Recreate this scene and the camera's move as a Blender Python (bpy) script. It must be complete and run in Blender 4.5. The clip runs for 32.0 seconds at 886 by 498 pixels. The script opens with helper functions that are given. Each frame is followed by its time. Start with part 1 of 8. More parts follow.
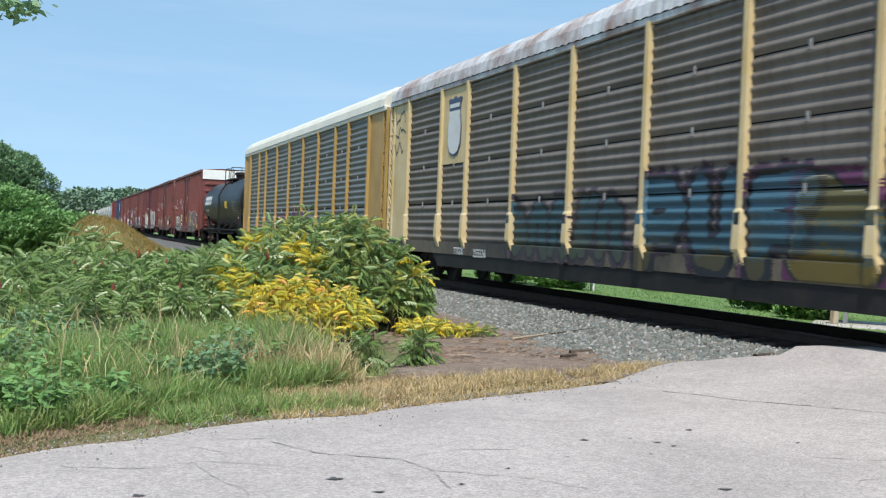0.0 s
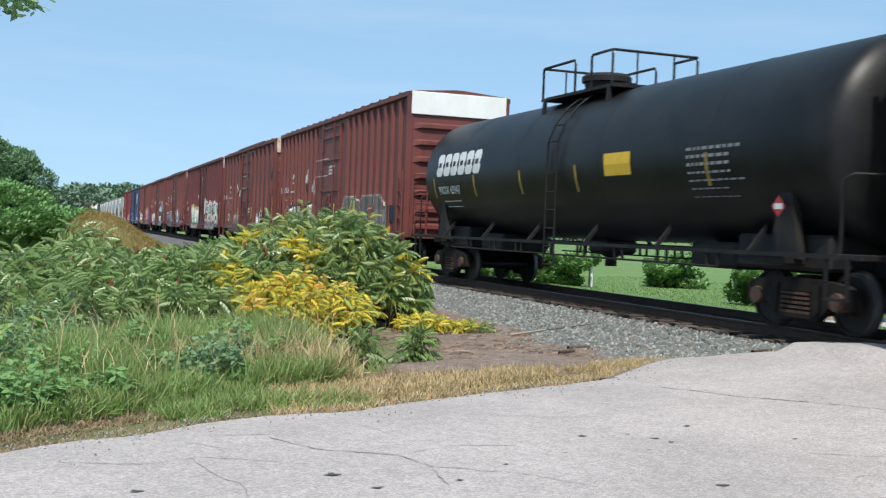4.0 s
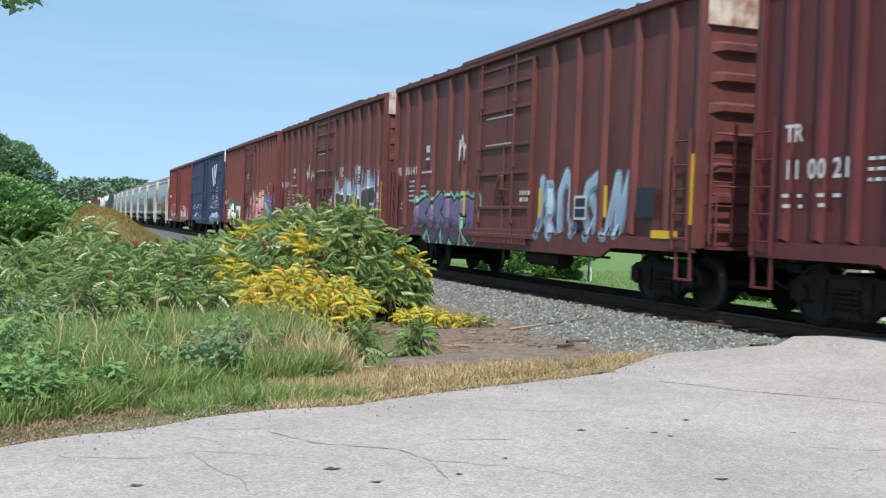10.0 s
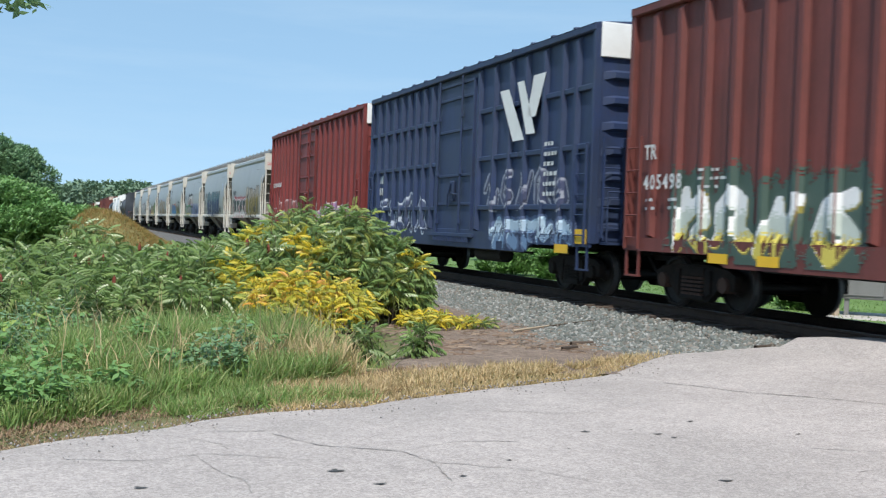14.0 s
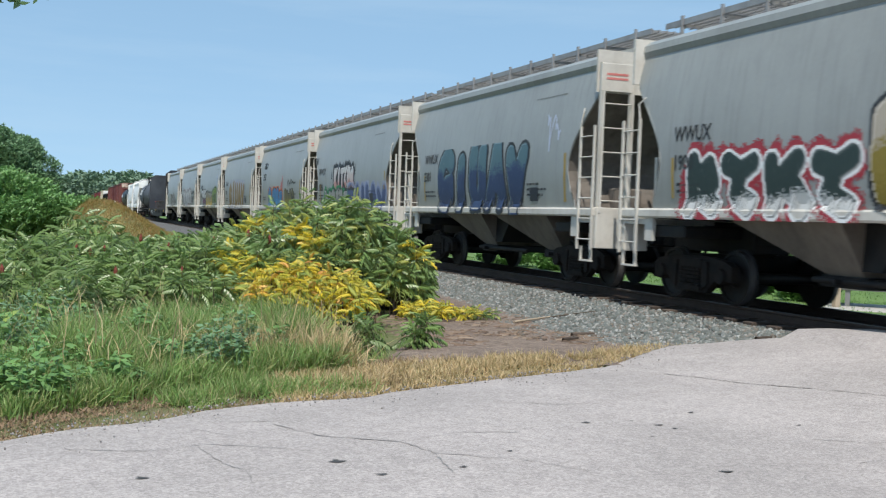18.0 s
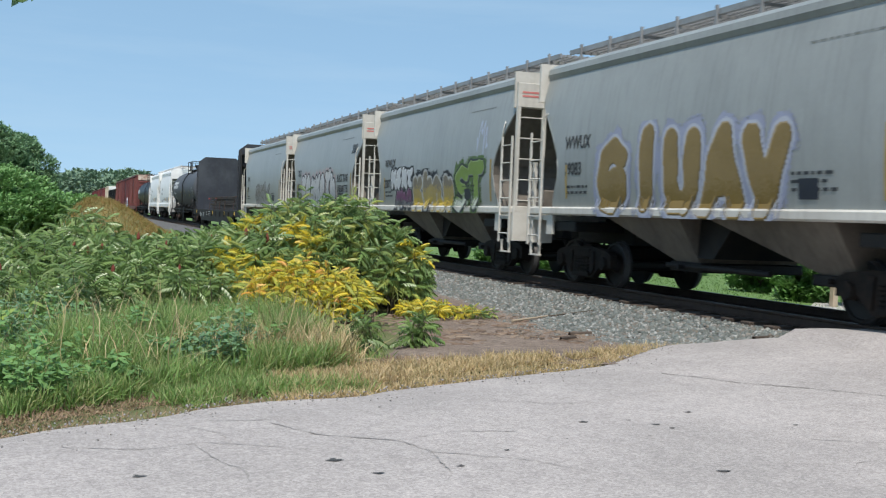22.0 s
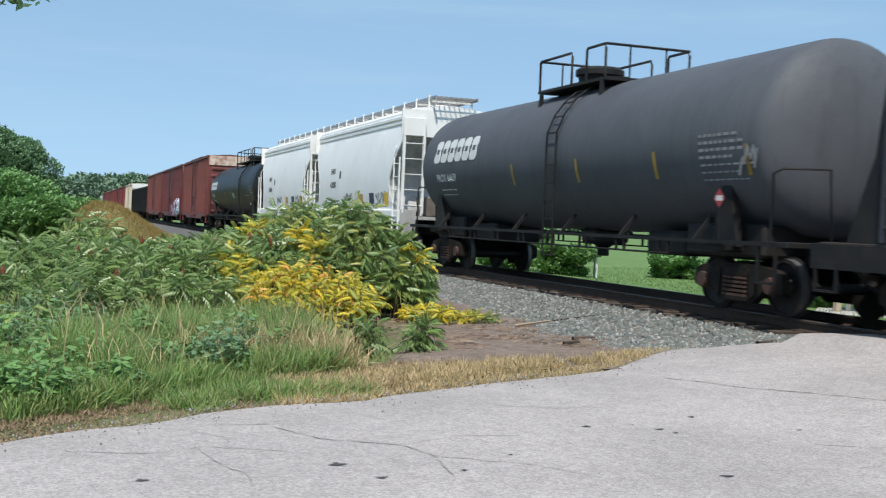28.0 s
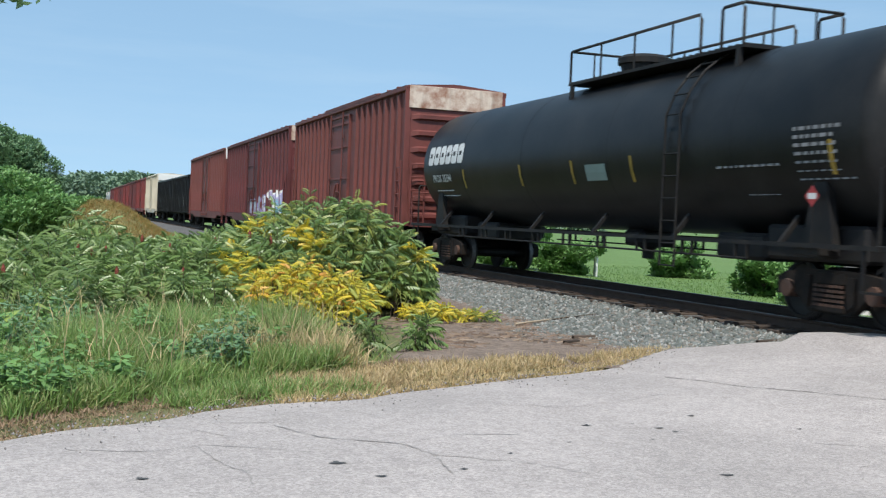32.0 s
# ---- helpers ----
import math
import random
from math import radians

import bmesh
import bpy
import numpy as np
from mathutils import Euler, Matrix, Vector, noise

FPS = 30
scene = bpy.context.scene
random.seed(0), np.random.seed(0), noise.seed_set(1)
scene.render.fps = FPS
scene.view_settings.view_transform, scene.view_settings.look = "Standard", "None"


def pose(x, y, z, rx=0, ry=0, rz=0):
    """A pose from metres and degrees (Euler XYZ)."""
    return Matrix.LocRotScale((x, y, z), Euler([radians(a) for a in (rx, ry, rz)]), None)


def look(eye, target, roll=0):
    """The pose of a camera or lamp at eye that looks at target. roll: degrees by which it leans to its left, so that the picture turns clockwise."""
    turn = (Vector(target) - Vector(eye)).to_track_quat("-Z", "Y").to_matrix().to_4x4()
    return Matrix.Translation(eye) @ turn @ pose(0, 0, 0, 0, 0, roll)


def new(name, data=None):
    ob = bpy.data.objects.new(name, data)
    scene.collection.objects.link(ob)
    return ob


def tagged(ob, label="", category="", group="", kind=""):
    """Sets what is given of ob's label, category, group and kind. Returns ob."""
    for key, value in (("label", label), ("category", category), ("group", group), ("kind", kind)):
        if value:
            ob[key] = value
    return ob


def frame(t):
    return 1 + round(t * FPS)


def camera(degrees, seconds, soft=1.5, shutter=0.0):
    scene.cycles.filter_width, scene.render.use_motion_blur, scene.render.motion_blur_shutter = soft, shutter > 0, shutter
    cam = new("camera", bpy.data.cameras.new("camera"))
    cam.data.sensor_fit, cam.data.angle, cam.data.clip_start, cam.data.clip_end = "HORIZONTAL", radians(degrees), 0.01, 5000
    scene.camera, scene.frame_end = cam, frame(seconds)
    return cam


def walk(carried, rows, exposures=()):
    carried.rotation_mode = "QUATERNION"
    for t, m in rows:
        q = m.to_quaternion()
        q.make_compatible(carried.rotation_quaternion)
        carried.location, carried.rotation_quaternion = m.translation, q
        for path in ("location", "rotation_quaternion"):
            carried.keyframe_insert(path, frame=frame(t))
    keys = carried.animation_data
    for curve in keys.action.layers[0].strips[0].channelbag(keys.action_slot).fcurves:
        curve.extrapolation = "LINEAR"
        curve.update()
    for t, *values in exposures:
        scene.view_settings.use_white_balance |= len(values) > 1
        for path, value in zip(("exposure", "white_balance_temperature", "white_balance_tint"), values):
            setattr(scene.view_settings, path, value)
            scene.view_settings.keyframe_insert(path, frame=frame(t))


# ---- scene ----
cam = camera(43.8, 32.0, soft=1.2, shutter=0.2)

# yaw, pitch and roll of the hand-held camera, which stands at one place
EYE = (0.0, 0.0, 1.184)
walk(cam, [(t, pose(*EYE, 90 + p, r, y)) for t, y, p, r in [
    (0, -20.32, -0.69, -2.20), (0.5, -20.35, -0.61, -2.20), (1, -20.33, -0.56, -2.21), (1.5, -20.41, -0.60, -2.21), (2, -20.44, -0.46, -2.15),
    (2.5, -20.52, -0.37, -2.16), (4.5, -20.40, -1.01, -2.27), (5, -20.48, -1.01, -2.29), (5.5, -20.33, -0.97, -2.26), (6, -20.48, -0.87, -2.24),
    (6.5, -20.39, -0.88, -2.28), (7, -20.39, -1.02, -2.30), (7.5, -20.34, -0.74, -2.22), (8, -20.47, -0.76, -2.14), (8.5, -20.55, -0.80, -2.19),
    (9, -20.59, -0.93, -2.20), (9.5, -20.73, -1.09, -2.31), (10, -20.46, -1.19, -2.23), (10.5, -20.55, -1.24, -2.10), (11, -20.35, -1.49, -2.22),
    (11.5, -20.44, -1.59, -2.19), (12, -20.48, -1.66, -2.29), (12.5, -20.61, -1.55, -2.26), (13, -20.45, -1.35, -2.09), (13.5, -20.32, -1.25, -2.16),
    (14, -20.28, -1.10, -2.10), (14.5, -20.22, -1.33, -2.20), (16.5, -20.28, -1.40, -2.03), (17, -20.16, -1.58, -2.24), (17.5, -20.22, -1.58, -2.26),
    (18, -20.22, -1.57, -2.16), (18.5, -20.28, -1.52, -2.06), (19, -20.35, -1.55, -2.05), (19.5, -20.32, -1.56, -2.08), (20, -20.20, -1.63, -2.24),
    (20.5, -20.26, -1.71, -2.26), (21, -20.20, -1.79, -2.33), (21.5, -20.25, -1.71, -2.26), (22, -20.33, -1.62, -2.31), (22.5, -20.36, -1.57, -2.19),
    (23, -20.15, -1.59, -2.33), (23.5, -20.24, -1.77, -2.39), (24, -20.13, -1.89, -2.57), (24.5, -20.19, -1.70, -2.84), (25, -20.32, -1.66, -2.78),
    (25.5, -20.33, -1.61, -2.77), (27.5, -20.31, -1.57, -2.42), (28, -20.16, -1.40, -2.36), (28.5, -20.21, -1.31, -2.38), (29, -20.08, -1.41, -2.57),
    (29.5, -20.05, -1.52, -2.71), (30, -20.06, -1.47, -2.48), (30.5, -20.20, -1.82, -2.34), (31, -20.18, -1.74, -2.36), (31.5, -20.20, -1.62, -2.35),
    (32, -20.15, -1.47, -2.42),
]], exposures=[(0, 0.16), (13, 0.14), (18, 0.0), (25, -0.05), (28, 0.0), (29.5, 0.0), (30.2, -0.3), (31, -0.3), (32, 0.04)])

# ---- world and sun ----
SUN_AZ, SUN_EL = 205.0, 58.0          # degrees from +y clockwise, and above the horizon
world = bpy.data.worlds.new("world")
scene.world = world
world.use_nodes = True
wn = world.node_tree
wn.nodes.clear()
sky = wn.nodes.new("ShaderNodeTexSky")
sky.sky_type, sky.sun_disc = "NISHITA", False
sky.sun_elevation, sky.sun_rotation = radians(SUN_EL), radians(SUN_AZ)
sky.air_density, sky.dust_density, sky.ozone_density = 1.0, 0.8, 0.8
bgn = wn.nodes.new("ShaderNodeBackground")
bgn.inputs["Strength"].default_value = 0.2
wout = wn.nodes.new("ShaderNodeOutputWorld")
# thin haze: the sky's blue stays deep and even down to the horizon
wtc, wad, wnr = wn.nodes.new("ShaderNodeTexCoord"), wn.nodes.new("ShaderNodeVectorMath"), wn.nodes.new("ShaderNodeVectorMath")
wad.operation, wnr.operation = "ADD", "NORMALIZE"
wad.inputs[1].default_value = (0.0, 0.0, 0.13)
wn.links.new(wtc.outputs["Generated"], wad.inputs[0])
wn.links.new(wad.outputs[0], wnr.inputs[0])
wn.links.new(wnr.outputs[0], sky.inputs["Vector"])
whz = wn.nodes.new("ShaderNodeMix")
whz.data_type = "RGBA"
whz.inputs[0].default_value = 0.55
whz.inputs[7].default_value = (1.40, 2.55, 3.50, 1)
wn.links.new(sky.outputs[0], whz.inputs[6])
# thin streaks of high cloud
wmp = wn.nodes.new("ShaderNodeMapping")
wmp.inputs["Scale"].default_value = (1.0, 1.0, 9.0)
wmp.inputs["Rotation"].default_value = (0.06, -0.05, 0.0)
wcl = wn.nodes.new("ShaderNodeTexNoise")
wcl.inputs["Scale"].default_value, wcl.inputs["Detail"].default_value, wcl.inputs["Roughness"].default_value = 2.2, 7, 0.62
wcr = wn.nodes.new("ShaderNodeMapRange")
wcr.inputs[1].default_value, wcr.inputs[2].default_value, wcr.inputs[4].default_value = 0.48, 0.80, 0.28
wcm = wn.nodes.new("ShaderNodeMix")
wcm.data_type = "RGBA"
wcm.inputs[7].default_value = (2.9, 3.8, 4.6, 1)
wn.links.new(wtc.outputs["Generated"], wmp.inputs["Vector"])
wn.links.new(wmp.outputs[0], wcl.inputs["Vector"])
wn.links.new(wcl.outputs["Fac"], wcr.inputs[0])
wn.links.new(wcr.outputs[0], wcm.inputs[0])
wn.links.new(whz.outputs[2], wcm.inputs[6])
wn.links.new(wcm.outputs[2], bgn.inputs[0])
wn.links.new(bgn.outputs[0], wout.inputs[0])
sun = new("sun", bpy.data.lights.new("sun", "SUN"))
sun.data.energy, sun.data.angle, sun.data.color = 4.5, radians(0.53), (1.0, 0.95, 0.87)
saz, sel = radians(SUN_AZ), radians(SUN_EL)
SUN_DIR = Vector((math.sin(saz) * math.cos(sel), math.cos(saz) * math.cos(sel), math.sin(sel)))
sun.matrix_world = look(SUN_DIR * 60, (0, 0, 0))


# ---- mesh tools ----
class Geo:
    """Vertices, faces and material slots of one mesh."""

    def __init__(self):
        self.v, self.f, self.mi, self.sm = [], [], [], []

    def add(self, vs, fs, mi=0, smooth=False):
        b = len(self.v)
        self.v.extend(vs)
        for q in fs:
            self.f.append([b + i for i in q])
            self.mi.append(mi)
            self.sm.append(smooth)
        return self

    def box(self, x0, x1, y0, y1, z0, z1, mi=0, bev=0.0):
        if bev <= 0:
            vs = [(x, y, z) for x in (x0, x1) for y in (y0, y1) for z in (z0, z1)]
            return self.add(vs, [(0, 1, 3, 2), (4, 6, 7, 5), (0, 4, 5, 1), (2, 3, 7, 6), (0, 2, 6, 4), (1, 5, 7, 3)], mi)
        b = min(bev, (x1 - x0) / 2.2, (y1 - y0) / 2.2, (z1 - z0) / 2.2)
        rings = []
        for z, i in ((z0, b), (z0 + b, 0), (z1 - b, 0), (z1, b)):
            rings.append([(x0 + b, y0 + i, z), (x1 - b, y0 + i, z), (x1 - i, y0 + b, z), (x1 - i, y1 - b, z),
                          (x1 - b, y1 - i, z), (x0 + b, y1 - i, z), (x0 + i, y1 - b, z), (x0 + i, y0 + b, z)])
        return self.loft(rings, caps=True, mi=mi)

    def loft(self, rings, caps=False, mi=0, closed=True, smooth=False):
        n = len(rings[0])
        vs = [p for r in rings for p in r]
        fs = []
        for k in range(len(rings) - 1):
            for i in range(n if closed else n - 1):
                j = (i + 1) % n
                fs.append((k * n + i, k * n + j, (k + 1) * n + j, (k + 1) * n + i))
        self.add(vs, fs, mi, smooth)
        if caps:
            self.add(rings[0], [tuple(range(n))[::-1]], mi)
            self.add(rings[-1], [tuple(range(n))], mi)
        return self

    def tube(self, pts, r, n=6, mi=0, r2=None, smooth=True):
        """A round bar along the points."""
        rings = []
        pts = [Vector(p) for p in pts]
        for k, p in enumerate(pts):
            d = (pts[min(k + 1, len(pts) - 1)] - pts[max(k - 1, 0)]).normalized()
            a = d.cross(Vector((0, 0, 1)) if abs(d.z) < 0.9 else Vector((0, 1, 0))).normalized()
            b = d.cross(a)
            rr = r if r2 is None else r + (r2 - r) * k / max(1, len(pts) - 1)
            rings.append([tuple(p + a * rr * math.cos(q) + b * rr * math.sin(q)) for q in [math.tau * i / n for i in range(n)]])
        return self.loft(rings, caps=True, mi=mi, smooth=smooth)

    def prism_x(self, prof, x0, x1, mi=0):
        """A (y, z) outline pushed along x."""
        return self.loft([[(x0, y, z) for y, z in prof], [(x1, y, z) for y, z in prof]], caps=True, mi=mi)

    def prism_y(self, prof, y0, y1, mi=0):
        """An (x, z) outline pushed along y."""
        return self.loft([[(x, y0, z) for x, z in prof], [(x, y1, z) for x, z in prof]], caps=True, mi=mi)

    def prism_z(self, prof, z0, z1, mi=0):
        return self.loft([[(x, y, z0) for x, y in prof], [(x, y, z1) for x, y in prof]], caps=True, mi=mi)

    def disc_x(self, cx, cy, cz, r, half, n=20, mi=0):
        """A wheel-like disc with its axis along x."""
        rings = [[(cx + s * half, cy + q * math.cos(a), cz + q * math.sin(a)) for a in [math.tau * i / n for i in range(n)]]
                 for s, q in ((-1, r * 0.93), (-0.7, r), (0.7, r), (1, r * 0.93))]
        return self.loft(rings, caps=True, mi=mi)

    def mesh(self, name, mats):
        me = bpy.data.meshes.new(name)
        me.from_pydata(self.v, [], self.f)
        for m in (mats if isinstance(mats, (list, tuple)) else [mats]):
            me.materials.append(m)
        if any(self.mi):
            me.polygons.foreach_set("material_index", self.mi)
        if any(self.sm):
            me.polygons.foreach_set("use_smooth", self.sm)
        bm = bmesh.new()
        bm.from_mesh(me)
        bmesh.ops.recalc_face_normals(bm, faces=bm.faces)
        bm.to_mesh(me)
        bm.free()
        return me


def part(name, geo, mat, parent, label="", at=None):
    """One mesh object under a thing or a part."""
    ob = new(name, geo.mesh(name, mat) if isinstance(geo, Geo) else geo)
    ob.parent = parent
    if at is not None:
        ob.matrix_basis = at
    return tagged(ob, label)


def thing(name, label, category, group="", kind=""):
    return tagged(new(name), label, category, group, kind)


# ---- materials ----
def material(name, col, rough=0.6, metal=0.0, var=0.12, scale=3.0, grain=60.0, bump=0.15, col2=None, streak=0.0, coord="Object", spec=0.5, rand=0.0, soot=0.0, rust=0.0):
    """Painted or natural surface: two scales of tone, a second stain colour, streaks down the face and a fine bump."""
    m = bpy.data.materials.new(name)
    m.use_nodes = True
    nt = m.node_tree
    N, L = nt.nodes, nt.links
    bs = N["Principled BSDF"]
    tc = N.new("ShaderNodeTexCoord")
    src = tc.outputs[coord]
    big = N.new("ShaderNodeTexNoise")
    big.inputs["Scale"].default_value, big.inputs["Detail"].default_value, big.inputs["Roughness"].default_value = scale, 6, 0.65
    L.new(src, big.inputs["Vector"])
    fine = N.new("ShaderNodeTexNoise")
    fine.inputs["Scale"].default_value, fine.inputs["Detail"].default_value = grain, 3
    L.new(src, fine.inputs["Vector"])
    ramp = N.new("ShaderNodeMapRange")
    ramp.inputs[1].default_value, ramp.inputs[2].default_value = 0.42, 0.68
    L.new(big.outputs["Fac"], ramp.inputs[0])
    mix = N.new("ShaderNodeMix")
    mix.data_type = "RGBA"
    c2 = col2 or tuple(c * (1 - 2 * var) for c in col)
    mix.inputs[6].default_value, mix.inputs[7].default_value = (*col, 1), (*c2, 1)
    L.new(ramp.outputs[0], mix.inputs[0])
    last = mix.outputs[2]
    if streak > 0:
        mp = N.new("ShaderNodeMapping")
        mp.inputs["Scale"].default_value = (3.0, 7.0, 0.35)
        L.new(src, mp.inputs["Vector"])
        st = N.new("ShaderNodeTexNoise")
        st.inputs["Scale"].default_value, st.inputs["Detail"].default_value = 1.6, 5
        L.new(mp.outputs[0], st.inputs["Vector"])
        sr = N.new("ShaderNodeMapRange")
        sr.inputs[1].default_value, sr.inputs[2].default_value, sr.inputs[3].default_value, sr.inputs[4].default_value = 0.5, 0.75, 0, streak
        L.new(st.outputs["Fac"], sr.inputs[0])
        m2 = N.new("ShaderNodeMix")
        m2.data_type = "RGBA"
        m2.inputs[7].default_value = (c2[0] * 0.45, c2[1] * 0.42, c2[2] * 0.4, 1)
        L.new(sr.outputs[0], m2.inputs[0])
        L.new(last, m2.inputs[6])
        last = m2.outputs[2]
    for amount, size, lo, hi, tint in ((soot, (1.0, 1.3, 0.42), 0.46, 0.72, (c2[0] * 0.38, c2[1] * 0.42, c2[2] * 0.45)), (rust, (5.0, 5.0, 3.2), 0.60, 0.70, (0.085, 0.034, 0.018))):
        if amount > 0:          # run-down soot and rust spots
            mp = N.new("ShaderNodeMapping")
            mp.inputs["Scale"].default_value = size
            L.new(src, mp.inputs["Vector"])
            st = N.new("ShaderNodeTexNoise")
            st.inputs["Scale"].default_value, st.inputs["Detail"].default_value, st.inputs["Roughness"].default_value = 1.3, 9, 0.7
            L.new(mp.outputs[0], st.inputs["Vector"])
            sr = N.new("ShaderNodeMapRange")
            sr.inputs[1].default_value, sr.inputs[2].default_value, sr.inputs[4].default_value = lo, hi, amount
            L.new(st.outputs["Fac"], sr.inputs[0])
            m2 = N.new("ShaderNodeMix")
            m2.data_type = "RGBA"
            m2.inputs[7].default_value = (*tint, 1)
            L.new(sr.outputs[0], m2.inputs[0])
            L.new(last, m2.inputs[6])
            last = m2.outputs[2]
    hs = N.new("ShaderNodeHueSaturation")
    vm = N.new("ShaderNodeMapRange")
    vm.inputs[3].default_value, vm.inputs[4].default_value = 1 - var, 1 + var
    L.new(fine.outputs["Fac"], vm.inputs[0])
    L.new(last, hs.inputs["Color"])
    if rand > 0:
        oi = N.new("ShaderNodeObjectInfo")
        rm = N.new("ShaderNodeMapRange")
        rm.inputs[3].default_value, rm.inputs[4].default_value = 1 - rand, 1 + rand
        L.new(oi.outputs["Random"], rm.inputs[0])
        mu = N.new("ShaderNodeMath")
        mu.operation = "MULTIPLY"
        L.new(rm.outputs[0], mu.inputs[0])
        L.new(vm.outputs[0], mu.inputs[1])
        L.new(mu.outputs[0], hs.inputs["Value"])
    else:
        L.new(vm.outputs[0], hs.inputs["Value"])
    L.new(hs.outputs[0], bs.inputs["Base Color"])
    bs.inputs["Roughness"].default_value, bs.inputs["Metallic"].default_value = rough, metal
    bs.inputs["Specular IOR Level"].default_value = spec
    if bump > 0:
        bp = N.new("ShaderNodeBump")
        bp.inputs["Strength"].default_value, bp.inputs["Distance"].default_value = bump, 0.02
        L.new(fine.outputs["Fac"], bp.inputs["Height"])
        L.new(bp.outputs[0], bs.inputs["Normal"])
    return m


BOX_RED = material("boxcar_red_paint", (0.165, 0.044, 0.037), 0.6, var=0.10, scale=0.7, grain=22, bump=0.08, col2=(0.125, 0.038, 0.032), streak=0.4, soot=0.5, rust=0.3)
BOX_MAROON = material("boxcar_maroon_paint", (0.118, 0.026, 0.028), 0.6, var=0.10, scale=0.6, grain=22, bump=0.08, col2=(0.09, 0.023, 0.024), streak=0.35, soot=0.5, rust=0.3)
BOX_BROWN = material("boxcar_brown_paint", (0.155, 0.042, 0.038), 0.62, var=0.12, scale=0.6, grain=22, bump=0.08, col2=(0.11, 0.040, 0.034), streak=0.45, soot=0.6, rust=0.4)
BOX_BRIGHT = material("boxcar_bright_red_paint", (0.185, 0.030, 0.029), 0.58, var=0.10, scale=0.6, grain=22, bump=0.08, col2=(0.145, 0.03, 0.027), streak=0.35, soot=0.45, rust=0.2)
BOX_BLUE = material("boxcar_blue_paint", (0.022, 0.04, 0.105), 0.55, var=0.12, scale=0.7, grain=22, bump=0.08, col2=(0.03, 0.045, 0.085), streak=0.35, soot=0.5, rust=0.15)
CREAM = material("cream_paint", (0.55, 0.5, 0.4), 0.6, var=0.08, scale=0.5, grain=20, bump=0.05, col2=(0.45, 0.4, 0.3), streak=0.3)
WHITE = material("white_paint", (0.8, 0.8, 0.78), 0.5, var=0.04, scale=0.8, grain=20, bump=0.03, col2=(0.72, 0.71, 0.68), streak=0.08)
RUSTY_WHITE = material("rusted_white_paint", (0.62, 0.52, 0.44), 0.7, var=0.12, scale=2.2, grain=25, bump=0.1, col2=(0.28, 0.12, 0.07), streak=0.5)
GREY_PAINT = material("hopper_grey_paint", (0.30, 0.315, 0.305), 0.36, var=0.05, scale=0.45, grain=18, bump=0.05, col2=(0.25, 0.26, 0.25), streak=0.25, soot=0.14)
HOP_CREAM = material("hopper_pale_paint", (0.60, 0.575, 0.52), 0.55, var=0.06, scale=0.8, grain=18, bump=0.05, col2=(0.46, 0.43, 0.38), streak=0.25)
HOP_WHITE = material("hopper_white_paint", (0.84, 0.84, 0.83), 0.45, var=0.04, scale=0.5, grain=18, bump=0.04, col2=(0.77, 0.77, 0.76), streak=0.12)
# grime brown, darkened further to stand for shade in the end openings
SHADED_GRIME = material("shaded_grimy_slope_sheet", (0.15, 0.13, 0.11), 0.8, var=0.12, scale=1.2, grain=22, bump=0.1, col2=(0.085, 0.072, 0.06), streak=0.4)
# dusty tan with the shade under the side sill put into the colour
BAY_TAN_SHADED = material("shaded_dusty_tan_bay_paint", (0.165, 0.138, 0.11), 0.75, var=0.12, scale=1.0, grain=22, bump=0.08, col2=(0.10, 0.082, 0.064), streak=0.4, soot=0.5)
# same for white cars: grimy white toned down as if in shade
SHADED_PALE_GRIME = material("shaded_grimy_white_sheet", (0.42, 0.42, 0.41), 0.7, var=0.1, scale=1.2, grain=22, bump=0.08, col2=(0.28, 0.27, 0.26), streak=0.4, soot=0.3)
# bays of the white hoppers: dusty grey, darkened to carry the underside's shade
BAY_GREY_SHADED = material("shaded_dusty_grey_bay_paint", (0.13, 0.13, 0.128), 0.7, var=0.12, scale=1.0, grain=22, bump=0.08, col2=(0.14, 0.135, 0.125), streak=0.4, soot=0.5)
GRATING = material("galvanised_grating", (0.33, 0.33, 0.33), 0.55, 0.4, var=0.12, scale=2, grain=40, bump=0.1)
TANK_BLACK = material("tank_black_paint", (0.0065, 0.007, 0.008), 0.42, spec=0.24, var=0.14, scale=0.5, grain=16, bump=0.05, col2=(0.02, 0.02, 0.02), streak=0.25)
TANK_GREY = material("tank_faded_black_paint", (0.092, 0.098, 0.111), 0.6, spec=0.2, var=0.12, scale=0.5, grain=16, bump=0.05, col2=(0.072, 0.077, 0.088), streak=0.25)
BLACK = material("black_steel", (0.009, 0.009, 0.010), 0.65, spec=0.3, var=0.2, scale=2.0, grain=30, bump=0.12, col2=(0.022, 0.019, 0.016))
BULKHEAD = material("dark_slate_paint", (0.024, 0.027, 0.036), 0.6, var=0.1, scale=0.6, grain=24, bump=0.06, col2=(0.055, 0.06, 0.07), streak=0.3)
IRON = material("grimy_cast_iron", (0.012, 0.0105, 0.0095), 0.8, 0.1, spec=0.25, var=0.25, scale=4, grain=40, bump=0.25, col2=(0.028, 0.02, 0.015))
RUST_IRON = material("rusty_cast_iron", (0.075, 0.04, 0.028), 0.85, 0.1, var=0.2, scale=5, grain=40, bump=0.25, col2=(0.06, 0.04, 0.032))
WHEEL_STEEL = material("wheel_steel", (0.016, 0.014, 0.013), 0.6, 0.3, var=0.15, scale=5, grain=50, bump=0.1)
TREAD = material("bright_rolled_steel", (0.16, 0.155, 0.15), 0.5, 0.6, var=0.06, scale=6, grain=50, bump=0.05)
